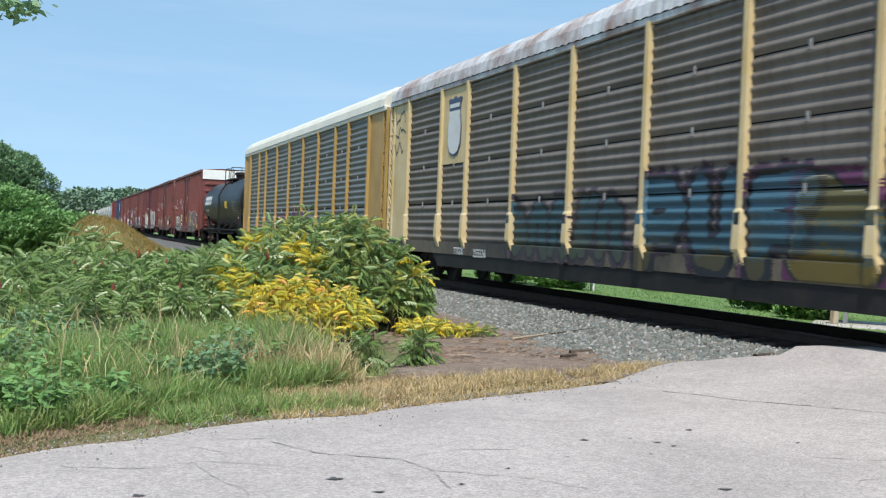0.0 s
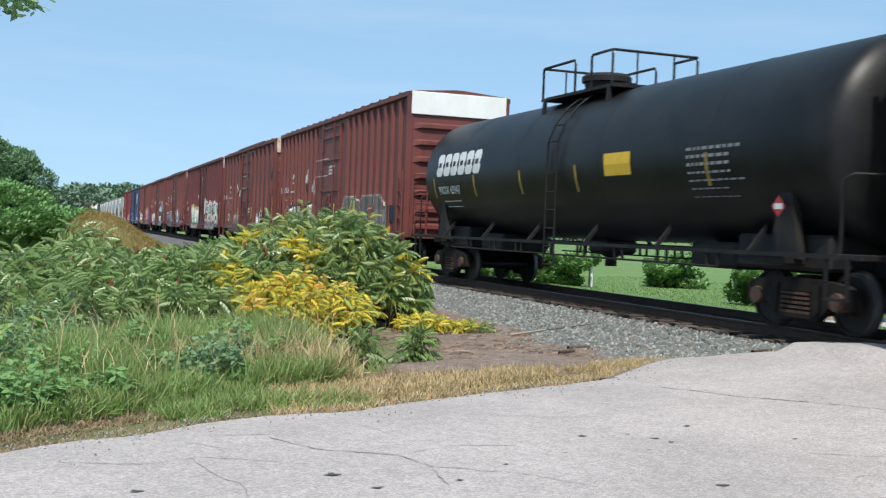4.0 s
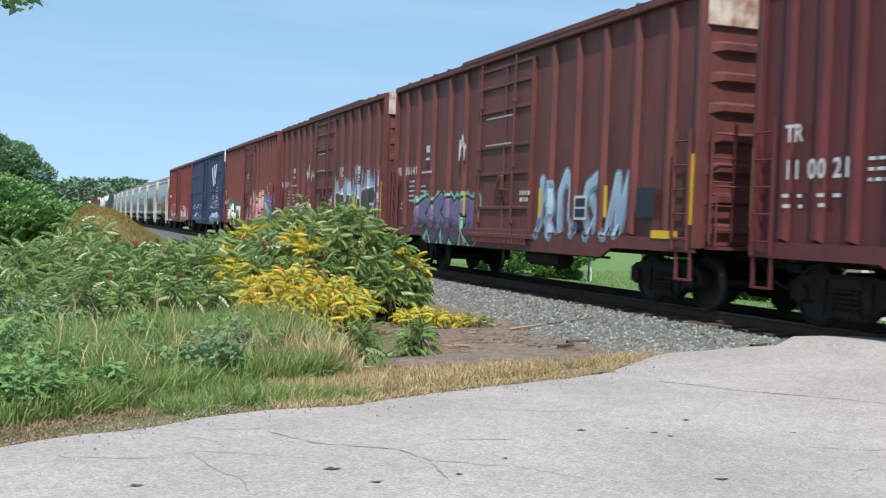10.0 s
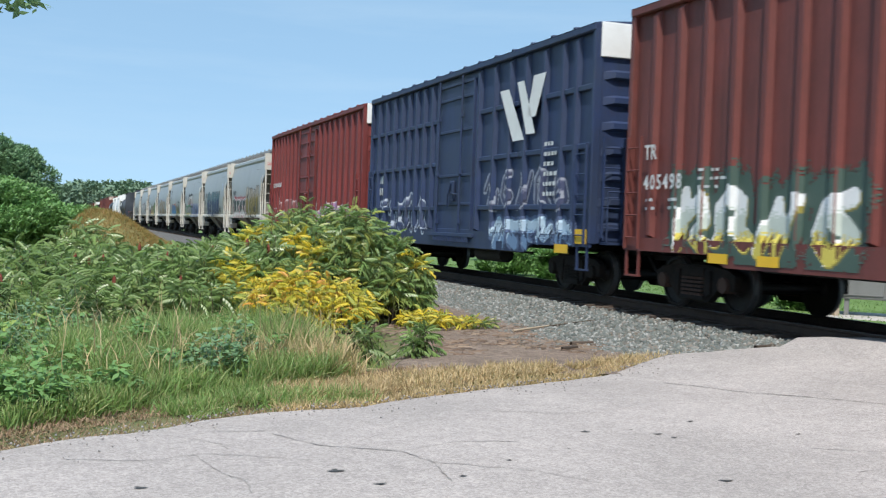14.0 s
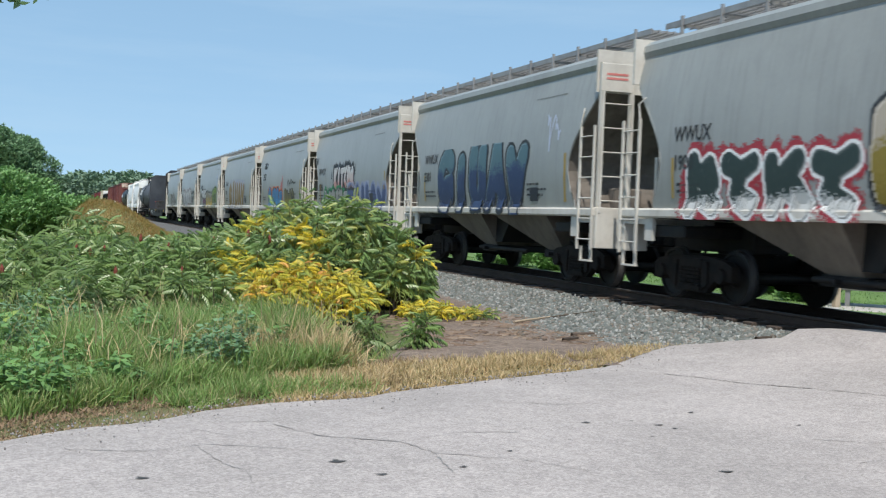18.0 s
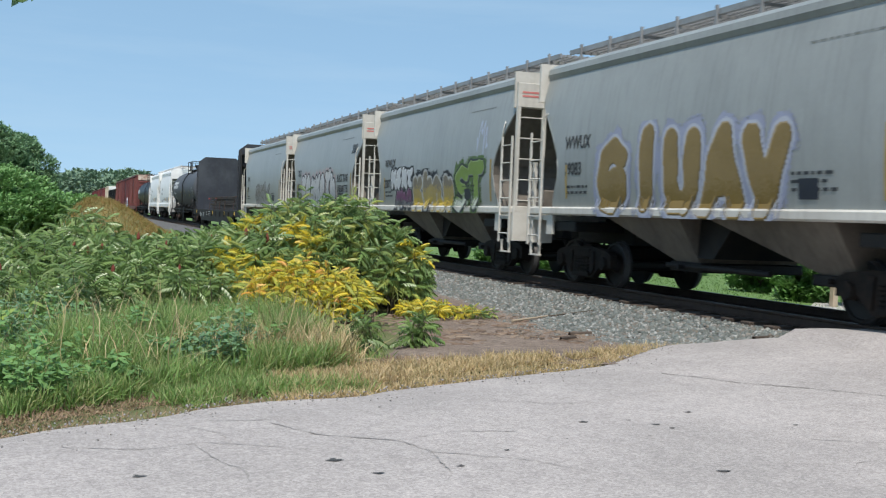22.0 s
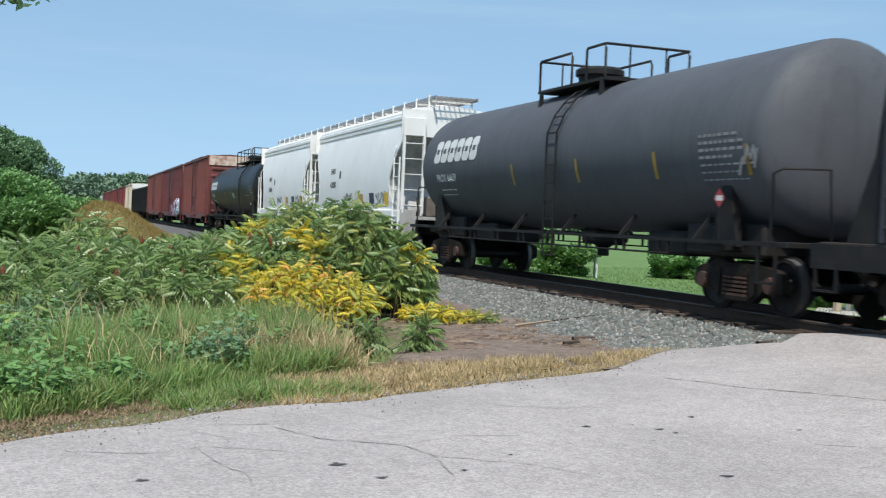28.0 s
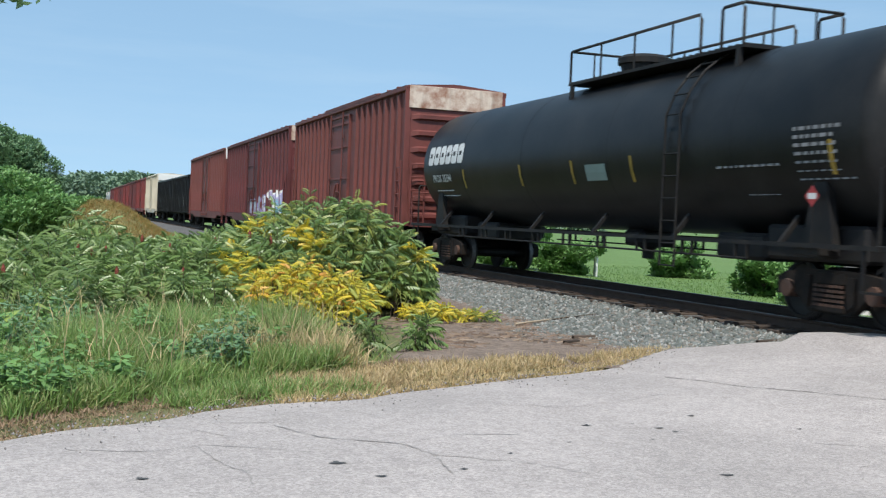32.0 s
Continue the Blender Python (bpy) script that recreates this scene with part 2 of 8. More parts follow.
RACK_YELLOW = material("rack_yellow_paint", (0.42, 0.27, 0.085), 0.55, var=0.08, scale=0.9, grain=20, bump=0.05, col2=(0.34, 0.205, 0.06), streak=0.35, soot=0.25)
RACK_CREAM = material("rack_pale_yellow_paint", (0.58, 0.47, 0.27), 0.6, var=0.08, scale=0.9, grain=20, bump=0.05, col2=(0.50, 0.36, 0.15), streak=0.3)
DIRTY_SILL = material("grimy_cream_sill", (0.12, 0.10, 0.07), 0.7, var=0.15, scale=0.5, grain=20, bump=0.08, col2=(0.035, 0.032, 0.03), streak=0.4)
RACK_STEEL = material("galvanised_panel", (0.165, 0.182, 0.180), 0.55, 0.25, var=0.08, scale=0.6, grain=18, bump=0.06, col2=(0.13, 0.145, 0.145), streak=0.3)
RACK_TAN = material("weathered_galvanised_panel", (0.18, 0.156, 0.134), 0.62, 0.22, var=0.10, scale=0.5, grain=18, bump=0.08, col2=(0.13, 0.112, 0.098), streak=0.45)
RACK_ROOF = material("pale_roof_sheet", (0.66, 0.65, 0.56), 0.5, 0.1, var=0.05, scale=0.7, grain=18, bump=0.04, col2=(0.58, 0.57, 0.5), streak=0.1)
RACK_ROOF_OLD = material("peeling_roof_sheet", (0.58, 0.59, 0.60), 0.5, 0.2, var=0.08, scale=0.9, grain=18, bump=0.06, col2=(0.25, 0.14, 0.10), streak=0.5)
YELLOW = material("reflective_yellow", (0.78, 0.48, 0.03), 0.5, var=0.05, scale=3, grain=30, bump=0.03)
DULL_YELLOW = material("grimy_reflective_yellow", (0.42, 0.27, 0.04), 0.6, var=0.1, scale=3, grain=30, bump=0.03, soot=0.6)
DIM_PRINT = material("faded_print", (0.22, 0.225, 0.23), 0.6, var=0.1, bump=0.0)
DARK_SIGN = material("dark_decal", (0.015, 0.018, 0.03), 0.5, var=0.05, bump=0.0)
PALE_SIGN = material("pale_decal", (0.62, 0.63, 0.62), 0.55, var=0.06, bump=0.0)
INK = material("black_lettering", (0.025, 0.027, 0.03), 0.6, var=0.05, bump=0.0)
NAVY = material("navy_enamel", (0.015, 0.025, 0.085), 0.4, var=0.05, bump=0.0)
RED_SIGN = material("red_enamel", (0.32, 0.03, 0.03), 0.45, var=0.05, bump=0.0)
PLATE_RUST = material("rusty_steel_load", (0.05, 0.034, 0.027), 0.7, 0.2, var=0.2, scale=1.2, grain=25, bump=0.15, col2=(0.035, 0.03, 0.028))
SPRAYS = {}


def spray(r, g, b):
    """Sprayed paint of one colour."""
    k = (round(r, 3), round(g, 3), round(b, 3))
    if k not in SPRAYS:
        SPRAYS[k] = material("spray_paint", k, 0.55, var=0.07, scale=1.6, grain=30, bump=0.04)
    return SPRAYS[k]

# ---- the railway line and the train's run ----
def track_x(y):
    """Where the train's near side runs."""
    return 9.55 + (0.0208 * (math.hypot(y - 12.0, 20.0) - 20.0) if y > 12 else 0.0)


def track_pose(y):
    h = math.atan2(track_x(y + 1) - track_x(y - 1), 2.0)
    return pose(track_x(y) + 1.53, y, 0, 0, 0, -math.degrees(h))


def run(t):
    """How far along the line the train stands at t seconds."""
    u = t / 16 - 1
    return -11.534 * 16 * u + 8 * (0.53 * u * u + 0.031 * u ** 3 - 0.1 * u ** 4)


CARS, WHEELS = [], {-1: [], 1: []}
MESHES = {}


def shared(key, build, mats):
    """A mesh that several parts share."""
    if key not in MESHES:
        g = Geo()
        build(g)
        MESHES[key] = g.mesh(key if isinstance(key, str) else key[0], mats)
    return MESHES[key]


# ---- bogies, couplers and ladders ----
WR, AX = 0.43, 0.87


def g_wheelset(g):
    half = [(0.90, 0.004), (0.90, 0.10), (0.86, 0.13), (0.80, 0.16), (0.82, WR - 0.07), (0.85, WR - 0.06), (0.84, WR - 0.008), (0.745, WR), (0.735, WR + 0.03), (0.71, WR + 0.03), (0.71, 0.33), (0.74, 0.14), (0.70, 0.085)]
    prof = half + [(-x, r) for x, r in half[::-1]]
    n = 26
    rings = [[(x, r * math.cos(a), r * math.sin(a)) for a in [math.tau * i / n for i in range(n)]] for x, r in prof]
    g.loft(rings, caps=True)
    for k in range(len(prof) - 1):
        if k in (6, len(prof) - 8):
            for i in range(n):
                g.mi[k * n + i] = 1


def g_sideframe(g):
    outer = [(-1.12, 0.36), (-1.12, 0.60), (-0.95, 0.68), (-0.45, 0.74), (0.45, 0.74), (0.95, 0.68), (1.12, 0.60), (1.12, 0.36), (0.72, 0.40), (0.42, 0.16), (-0.42, 0.16), (-0.72, 0.40)]
    g.prism_x(outer, -0.07, 0.07)
    for s in (-1, 1):
        g.disc_x(0.0, s * AX, 0.45, 0.13, 0.13, 14, mi=1)
        g.prism_x([(s * 0.40, 0.22), (s * 0.52, 0.30), (s * 0.50, 0.66), (s * 0.36, 0.66)], -0.11, 0.11)
    for k in range(5):          # spring nest
        y = -0.24 + 0.12 * k
        for j in range(5):
            g.box(-0.12, 0.10, y - 0.045, y + 0.045, 0.25 + 0.065 * j, 0.285 + 0.065 * j, mi=1)
    g.box(-0.1, 0.12, -0.32, 0.32, 0.56, 0.70)
    g.box(-0.12, 0.12, -0.33, 0.33, 0.19, 0.25)


def g_bolster(g):
    g.box(-0.98, 0.98, -0.2, 0.2, 0.50, 0.78, bev=0.03)
    g.box(-0.35, 0.35, -0.35, 0.35, 0.74, 0.86, bev=0.03)
    for s in (-1, 1):           # brake beams
        g.box(-0.75, 0.75, s * 0.36 - 0.04, s * 0.36 + 0.04, 0.30, 0.40)
        for e in (-1, 1):
            g.box(e * 0.78 - 0.06, e * 0.78 + 0.06, s * 0.40 - 0.03, s * 0.40 + 0.05, 0.24, 0.5)


def bogie(car, y, rusty=False):
    b = part("bogie", shared("bogie", g_bolster, IRON), None, car, at=pose(0, y, 0))
    for s in (-1, 1):
        key = "side_frame_rusty" if rusty else "side_frame"
        part("side_frame", shared(key, g_sideframe, [IRON, RUST_IRON if rusty else IRON]), None, b, at=pose(s * 1.0, 0, 0))
        w = part("wheelset", shared("wheelset", g_wheelset, [WHEEL_STEEL, TREAD]), None, b, at=pose(0, s * AX, WR))
        WHEELS[s].append(w)


def part_m(name, me, parent, at=None, label=""):
    return part(name, me, None, parent, label, at)


def g_coupler(g):
    g.box(-0.11, 0.11, 0.0, 0.62, 0.72, 0.95, bev=0.02)
    g.prism_z([(-0.16, 0.55), (0.14, 0.55), (0.18, 0.72), (0.05, 0.86), (-0.06, 0.80), (-0.05, 0.70), (-0.20, 0.76)], 0.68, 1.0)
    g.tube([(0.3, 0.15, 0.8), (0.3, 0.4, 0.55), (0.25, 0.75, 0.42), (0.15, 0.95, 0.5)], 0.028, 6)
    g.tube([(-0.9, 0.12, 0.86), (-0.2, 0.16, 0.84), (0, 0.2, 0.9)], 0.02, 5)


def couplers(car, hl):
    for s in (-1, 1):
        part("coupler", shared("coupler", g_coupler, IRON), None, car, at=pose(0, s * (hl - 0.05), 0, 0, 0, 0 if s > 0 else 180))


def g_ladder(w, z0, z1, n, stile=0.022):
    def build(g):
        for s in (-1, 1):
            g.box(-0.02, 0.02, s * w / 2 - stile, s * w / 2 + stile, z0, z1)
        for k in range(n):
            z = z0 + (z1 - z0) * (k + 0.5) / n
            g.tube([(0, -w / 2, z), (0, w / 2, z)], 0.014, 5)
    return build


def ladder(car, x, y, w, z0, z1, n, mat, key, turn=0, name="ladder"):
    part(name, shared((name + key, round(w, 2), round(z0, 2), round(z1, 2), n), g_ladder(w, z0, z1, n), mat), None, car, at=pose(x, y, 0, 0, 0, turn))


def step(car, x, y, mat, key, z0=0.48, z1=0.95):
    def build(g):
        for s in (-1, 1):
            g.box(-0.02, 0.02, s * 0.2 - 0.02, s * 0.2 + 0.02, z0, z1)
        g.box(-0.04, 0.05, -0.2, 0.2, z0, z0 + 0.03)
    part("sill_step", shared(("sill_step" + key, z0), build, mat), None, car, at=pose(x, y, 0))


# ---- lettering and sprayed pictures on the sides ----
def lettering(car, text, y0, z0, size, mat, depth, stretch=1.0, shear=0.0, gap=1.0):
    """Painted characters that start at y0 and run to the front of the car."""
    cu = bpy.data.curves.new("lettering", "FONT")
    cu.body, cu.size, cu.shear, cu.space_character, cu.resolution_u, cu.offset = text, size, shear, gap, 3, size * 0.022
    tmp = bpy.data.objects.new("lettering", cu)
    me = bpy.data.meshes.new_from_object(tmp)
    bpy.data.objects.remove(tmp)
    for v in me.vertices:
        y, z = y0 - v.co.x * stretch, z0 + v.co.y
        v.co = (depth(y, z) - 0.008, y, z)
    me.materials.clear()
    me.materials.append(mat)
    return part("lettering", me, None, car)


def bars(car, y0, z0, rows, width, h, gap, mat, depth, seed=0):
    """Lines of writing too small to read."""
    rnd = random.Random(seed)
    g = Geo()
    for k in range(rows):
        y, z = y0, z0 - k * gap
        end = y0 - width * rnd.uniform(0.6, 1.0)
        while y > end:
            w = rnd.uniform(0.06, 0.16)
            g.add([(depth(y, z) - 0.008, y, z), (depth(y, z) - 0.008, y - w, z), (depth(y, z) - 0.008, y - w, z + h), (depth(y, z) - 0.008, y, z + h)], [(0, 1, 2, 3)])
            y -= w + 0.05
    return tagged(part("stencil", g, mat, car), kind="stuff")


def decal(car, y0, y1, z0, z1, mat, depth, name="decal", label="", lift=0.009, thick=0.004):
    g = Geo()
    ys = [y0 + (y1 - y0) * k / 3 for k in range(4)]
    rows = [[(depth(y, z) - lift, y, z) for z in (z0, (z0 + z1) / 2, z1)] for y in ys]
    g.loft(rows, closed=False)
    return part(name, g, mat, car, label)


def framed(car, y0, y1, z0, z1, depth):
    """A placard with a pale border round dark fields."""
    decal(car, y0, y1, z0, z1, PALE_SIGN, depth, "placard", "white bordered placard")
    m = (z0 + z1) / 2
    for a, b in ((z0 + 0.05, m - 0.02), (m + 0.02, z1 - 0.05)):
        decal(car, y0 - 0.05, y1 + 0.05, a, b, DARK_SIGN, depth, "placard_field", lift=0.013)


GLYPHS = [          # free strokes, no characters
    ((0.05, 0.1, 0.0, 0.7, 0.35, 1, 0.7, 0.8, 0.62, 0.3, 0.95, 0.05),),
    ((0.1, 1, 0.05, 0.4, 0.4, 0.05, 0.85, 0.3, 0.62, 0.75, 0.35, 0.55),),
    ((0.0, 0.05, 0.42, 0.95, 0.5, 0.1, 0.95, 1),),
    ((0.9, 1, 0.3, 0.85, 0.1, 0.4, 0.5, 0.0, 0.95, 0.35, 0.6, 0.6),),
    ((0.05, 0.95, 0.5, 0.8, 0.9, 1), (0.5, 0.8, 0.3, 0.3, 0.8, 0.05)),
    ((0.1, 0.0, 0.2, 1), (0.25, 0.6, 0.75, 0.9, 0.9, 0.5, 0.55, 0.25, 0.95, 0.0)),
    ((0.0, 0.6, 0.3, 1, 0.6, 0.6, 0.3, 0.1, 0.9, 0.0, 1, 0.5),),
    ((0.15, 0.05, 0.05, 0.95), (0.8, 1, 0.25, 0.55, 0.75, 0.4, 1, 0.0)),
]


LETTERS = {         # strokes of the words that can be read
    "G": ((0.95, 0.85, 0.6, 1, 0.2, 0.85, 0.05, 0.45, 0.25, 0.05, 0.7, 0.0, 0.92, 0.2, 0.92, 0.45, 0.6, 0.45),),
    "I": ((0.5, 0, 0.5, 1),),
    "A": ((0.05, 0, 0.5, 1, 0.95, 0), (0.25, 0.35, 0.75, 0.35)),
    "V": ((0.05, 1, 0.5, 0, 0.95, 1),),
    "P": ((0.1, 0, 0.1, 1, 0.7, 1, 0.95, 0.75, 0.7, 0.48, 0.1, 0.48),),
    "U": ((0.1, 1, 0.1, 0.3, 0.3, 0.02, 0.7, 0.02, 0.9, 0.3, 0.9, 1),),
    "F": ((0.1, 0, 0.1, 1, 0.95, 1), (0.1, 0.5, 0.75, 0.5)),
    "Z": ((0.05, 1, 0.95, 1, 0.05, 0, 0.95, 0),),
    "O": ((0.5, 1, 0.12, 0.8, 0.05, 0.4, 0.3, 0.02, 0.7, 0.02, 0.95, 0.4, 0.88, 0.8, 0.5, 1),),
    "N": ((0.08, 0, 0.08, 1, 0.92, 0, 0.92, 1),),
    "E": ((0.95, 1, 0.1, 1, 0.1, 0, 0.95, 0), (0.1, 0.52, 0.8, 0.52)),
    "K": ((0.1, 0, 0.1, 1), (0.9, 1, 0.15, 0.5, 0.95, 0)),
    "Y": ((0.05, 1, 0.5, 0.5, 0.95, 1), (0.5, 0.5, 0.5, 0)),
    "T": ((0.0, 1, 1, 1), (0.5, 1, 0.5, 0)),
    "S": ((0.9, 0.9, 0.5, 1, 0.12, 0.8, 0.3, 0.55, 0.75, 0.42, 0.9, 0.2, 0.5, 0, 0.08, 0.12),),
}


def graffiti(car, y0, y1, z0, z1, n, fills, edge, glow=None, seed=0, weight=0.30, depth=None, rim=0.10, dy=0.027, dz=0.024, name="graffiti", halo=0.2, chance=0.0, lean=0.0, pattern=None, low=None, text=None, flame=0.0, bevel=0.035, drop=0.0, longest=9, gaps=()):
    """A sprayed picture from y0 (rear) to y1 (front): letter-like strokes with a fill, lit and dark bevels, a rim, a block
    shadow and a ragged cloud of overspray, laid over the ribs and bends of the side. weight: stroke width as a share of the letter's width."""
    rnd = random.Random(seed)
    dice = np.random.default_rng(seed + 500)
    width, height = y0 - y1, z1 - z0
    n = len(text) if text else n
    cw = width / n
    weight, rim = weight * 0.56, rim * 0.72
    pad = halo if glow else rim
    us = np.arange(-pad, width + pad, dy) + dy / 2
    vs = np.arange(-0.04, height + pad * (1 + flame), dz) + dz / 2
    U, V = np.meshgrid(us, vs, indexing="ij")
    dist = np.full(U.shape, 9.0)
    owner = np.zeros(U.shape, int)
    for k in range(n):
        c = pattern[k % len(pattern)] if pattern else rnd.randrange(8)
        gl = [q[i:i + 4] for q in (LETTERS[text[k]] if text and text[k] in LETTERS else GLYPHS[int(text[k]) if text else c]) for i in range(0, len(q) - 2, 2)]
        sw = cw * rnd.uniform(0.85, 1.05)
        hh, up = height * rnd.uniform(0.82, 1.0), rnd.uniform(0, 0.1) * height
        for a, b, c, d in gl:
            p = np.array((k * cw + (a * 0.78 + 0.11) * sw, up + (b * 0.8 + 0.1) * hh))
            q = np.array((k * cw + (c * 0.78 + 0.11) * sw, up + (d * 0.8 + 0.1) * hh))
            pu, pv, e = U - p[0] - lean * V, V - p[1], q - p
            h = np.clip((pu * e[0] + pv * e[1]) / max(1e-6, e @ e), 0, 1)
            dd = np.hypot(pu - h * e[0], pv - h * e[1]) / (weight * cw)
            better = dd < dist
            dist[better] = dd[better]
            owner[better] = k
    wob = np.array([[noise.noise((u * 1.7 + seed, v * 1.7, 0.0)) for v in vs] for u in us]) * 0.3
    dist = dist + wob
    m = weight * cw
    gap = (dist - 1) * m
    def moved(a, b):
        """The distances, shifted along and up, with nothing beyond the border."""
        out = np.full(gap.shape, 9.0)
        w, h = gap.shape
        out[max(0, a):w + min(0, a), max(0, b):h + min(0, b)] = gap[max(0, -a):w + min(0, -a), max(0, -b):h + min(0, -b)]
        return out

    cls = np.full(U.shape, -1)
    nf = len(fills)
    if glow:
        rag = np.array([[noise.noise((u * 5.0 + seed, v * 1.6, 3.0)) for v in vs] for u in us])
        reach = halo * (0.72 + 0.7 * rag + flame * np.clip(V / height - 0.7, 0, 0.6) * 1.5 * (0.35 + 1.5 * rag))
        cls[gap < reach * (0.66 + 0.55 * dice.random(U.shape))] = nf + 1
    if drop > 0:
        cls[moved(max(1, int(drop / dy)), -max(1, int(drop * 0.8 / dz))) < rim * 0.5] = nf
    cls[gap < rim] = nf
    band = np.clip(((V / height) * nf + wob * 1.5 + 0.5 * (dice.random(U.shape) - 0.5)).astype(int), 0, nf - 1)
    inside = dist < 1
    cls[inside] = band[inside] if chance == 0 else ((owner + band) % nf)[inside]
    tone = lambda c, f, g: tuple(min(0.85, q * f + g) for q in c)
    mats = [spray(*c) for c in fills] + [spray(*edge)] + ([spray(*glow)] if glow else [spray(*edge)])
    if bevel > 0 and m > 0.06:
        a, b = max(1, round(bevel / dy)), max(1, round(bevel / dz))
        lit = inside & (moved(a, -b) > 0) & (wob > -0.12)
        dim = inside & (moved(-a, b) > 0) & ~lit
        cls[dim], cls[lit] = nf + 2, nf + 3
        mats += [spray(*tone(fills[0], 0.45, 0.0)), spray(*tone(fills[-1], 1.25, 0.10))]
    g = Geo()
    for i in range(len(us)):
        j = 0
        ym = y0 - us[i]
        ya, yb = ym + dy / 2, ym - dy / 2
        floor_z = low(ym) if low else -9
        while j < len(vs):
            c = cls[i, j]
            e = j
            while e < len(vs) and cls[i, e] == c and e - j < longest:
                e += 1
            if c >= 0:
                za, zb = z0 + vs[j] - dz / 2, z0 + vs[e - 1] + dz / 2
                if za >= floor_z and not any(a < (za + zb) / 2 < b for a, b in gaps):
                    zq = max(za, 1.0) if low else za
                    g.add([(depth(p, q) - 0.007, p, w) for p, q, w in ((ya, zq, za), (yb, zq, za), (yb, zb, zb), (ya, zb, zb))], [(0, 1, 2, 3)], mi=int(c))
            j = e
    return part(name, g, mats, car, "sprayed lettering in " + ("several colours" if nf > 1 else "one colour"))


def scrawl(car, y0, z0, w, h, mat, depth, seed=0, r=0.022, n=7):
    """A quick sprayed scribble."""
    rnd = random.Random(seed)
    g = Geo()
    y, z = y0, z0 + h * rnd.random()
    for k in range(n):
        y2, z2 = y0 - w * (k + 1) / n, z0 + h * rnd.random()
        for s in range(4):
            a, b = s / 4, (s + 1) / 4
            ya, yb = y + (y2 - y) * a, y + (y2 - y) * b
            za, zb = z + (z2 - z) * a + 0.12 * h * math.sin(a * 3.1), z + (z2 - z) * b + 0.12 * h * math.sin(b * 3.1)
            d = Vector((yb - ya, zb - za)).normalized() * r
            pts = [(ya - d.y, za + d.x), (ya + d.y, za - d.x), (yb + d.y, zb - d.x), (yb - d.y, zb + d.x)]
            g.add([(depth(p, q) - 0.007, p, q) for p, q in pts], [(0, 1, 2, 3)])
        y, z = y2, z2
    return part("scrawl", g, mat, car)


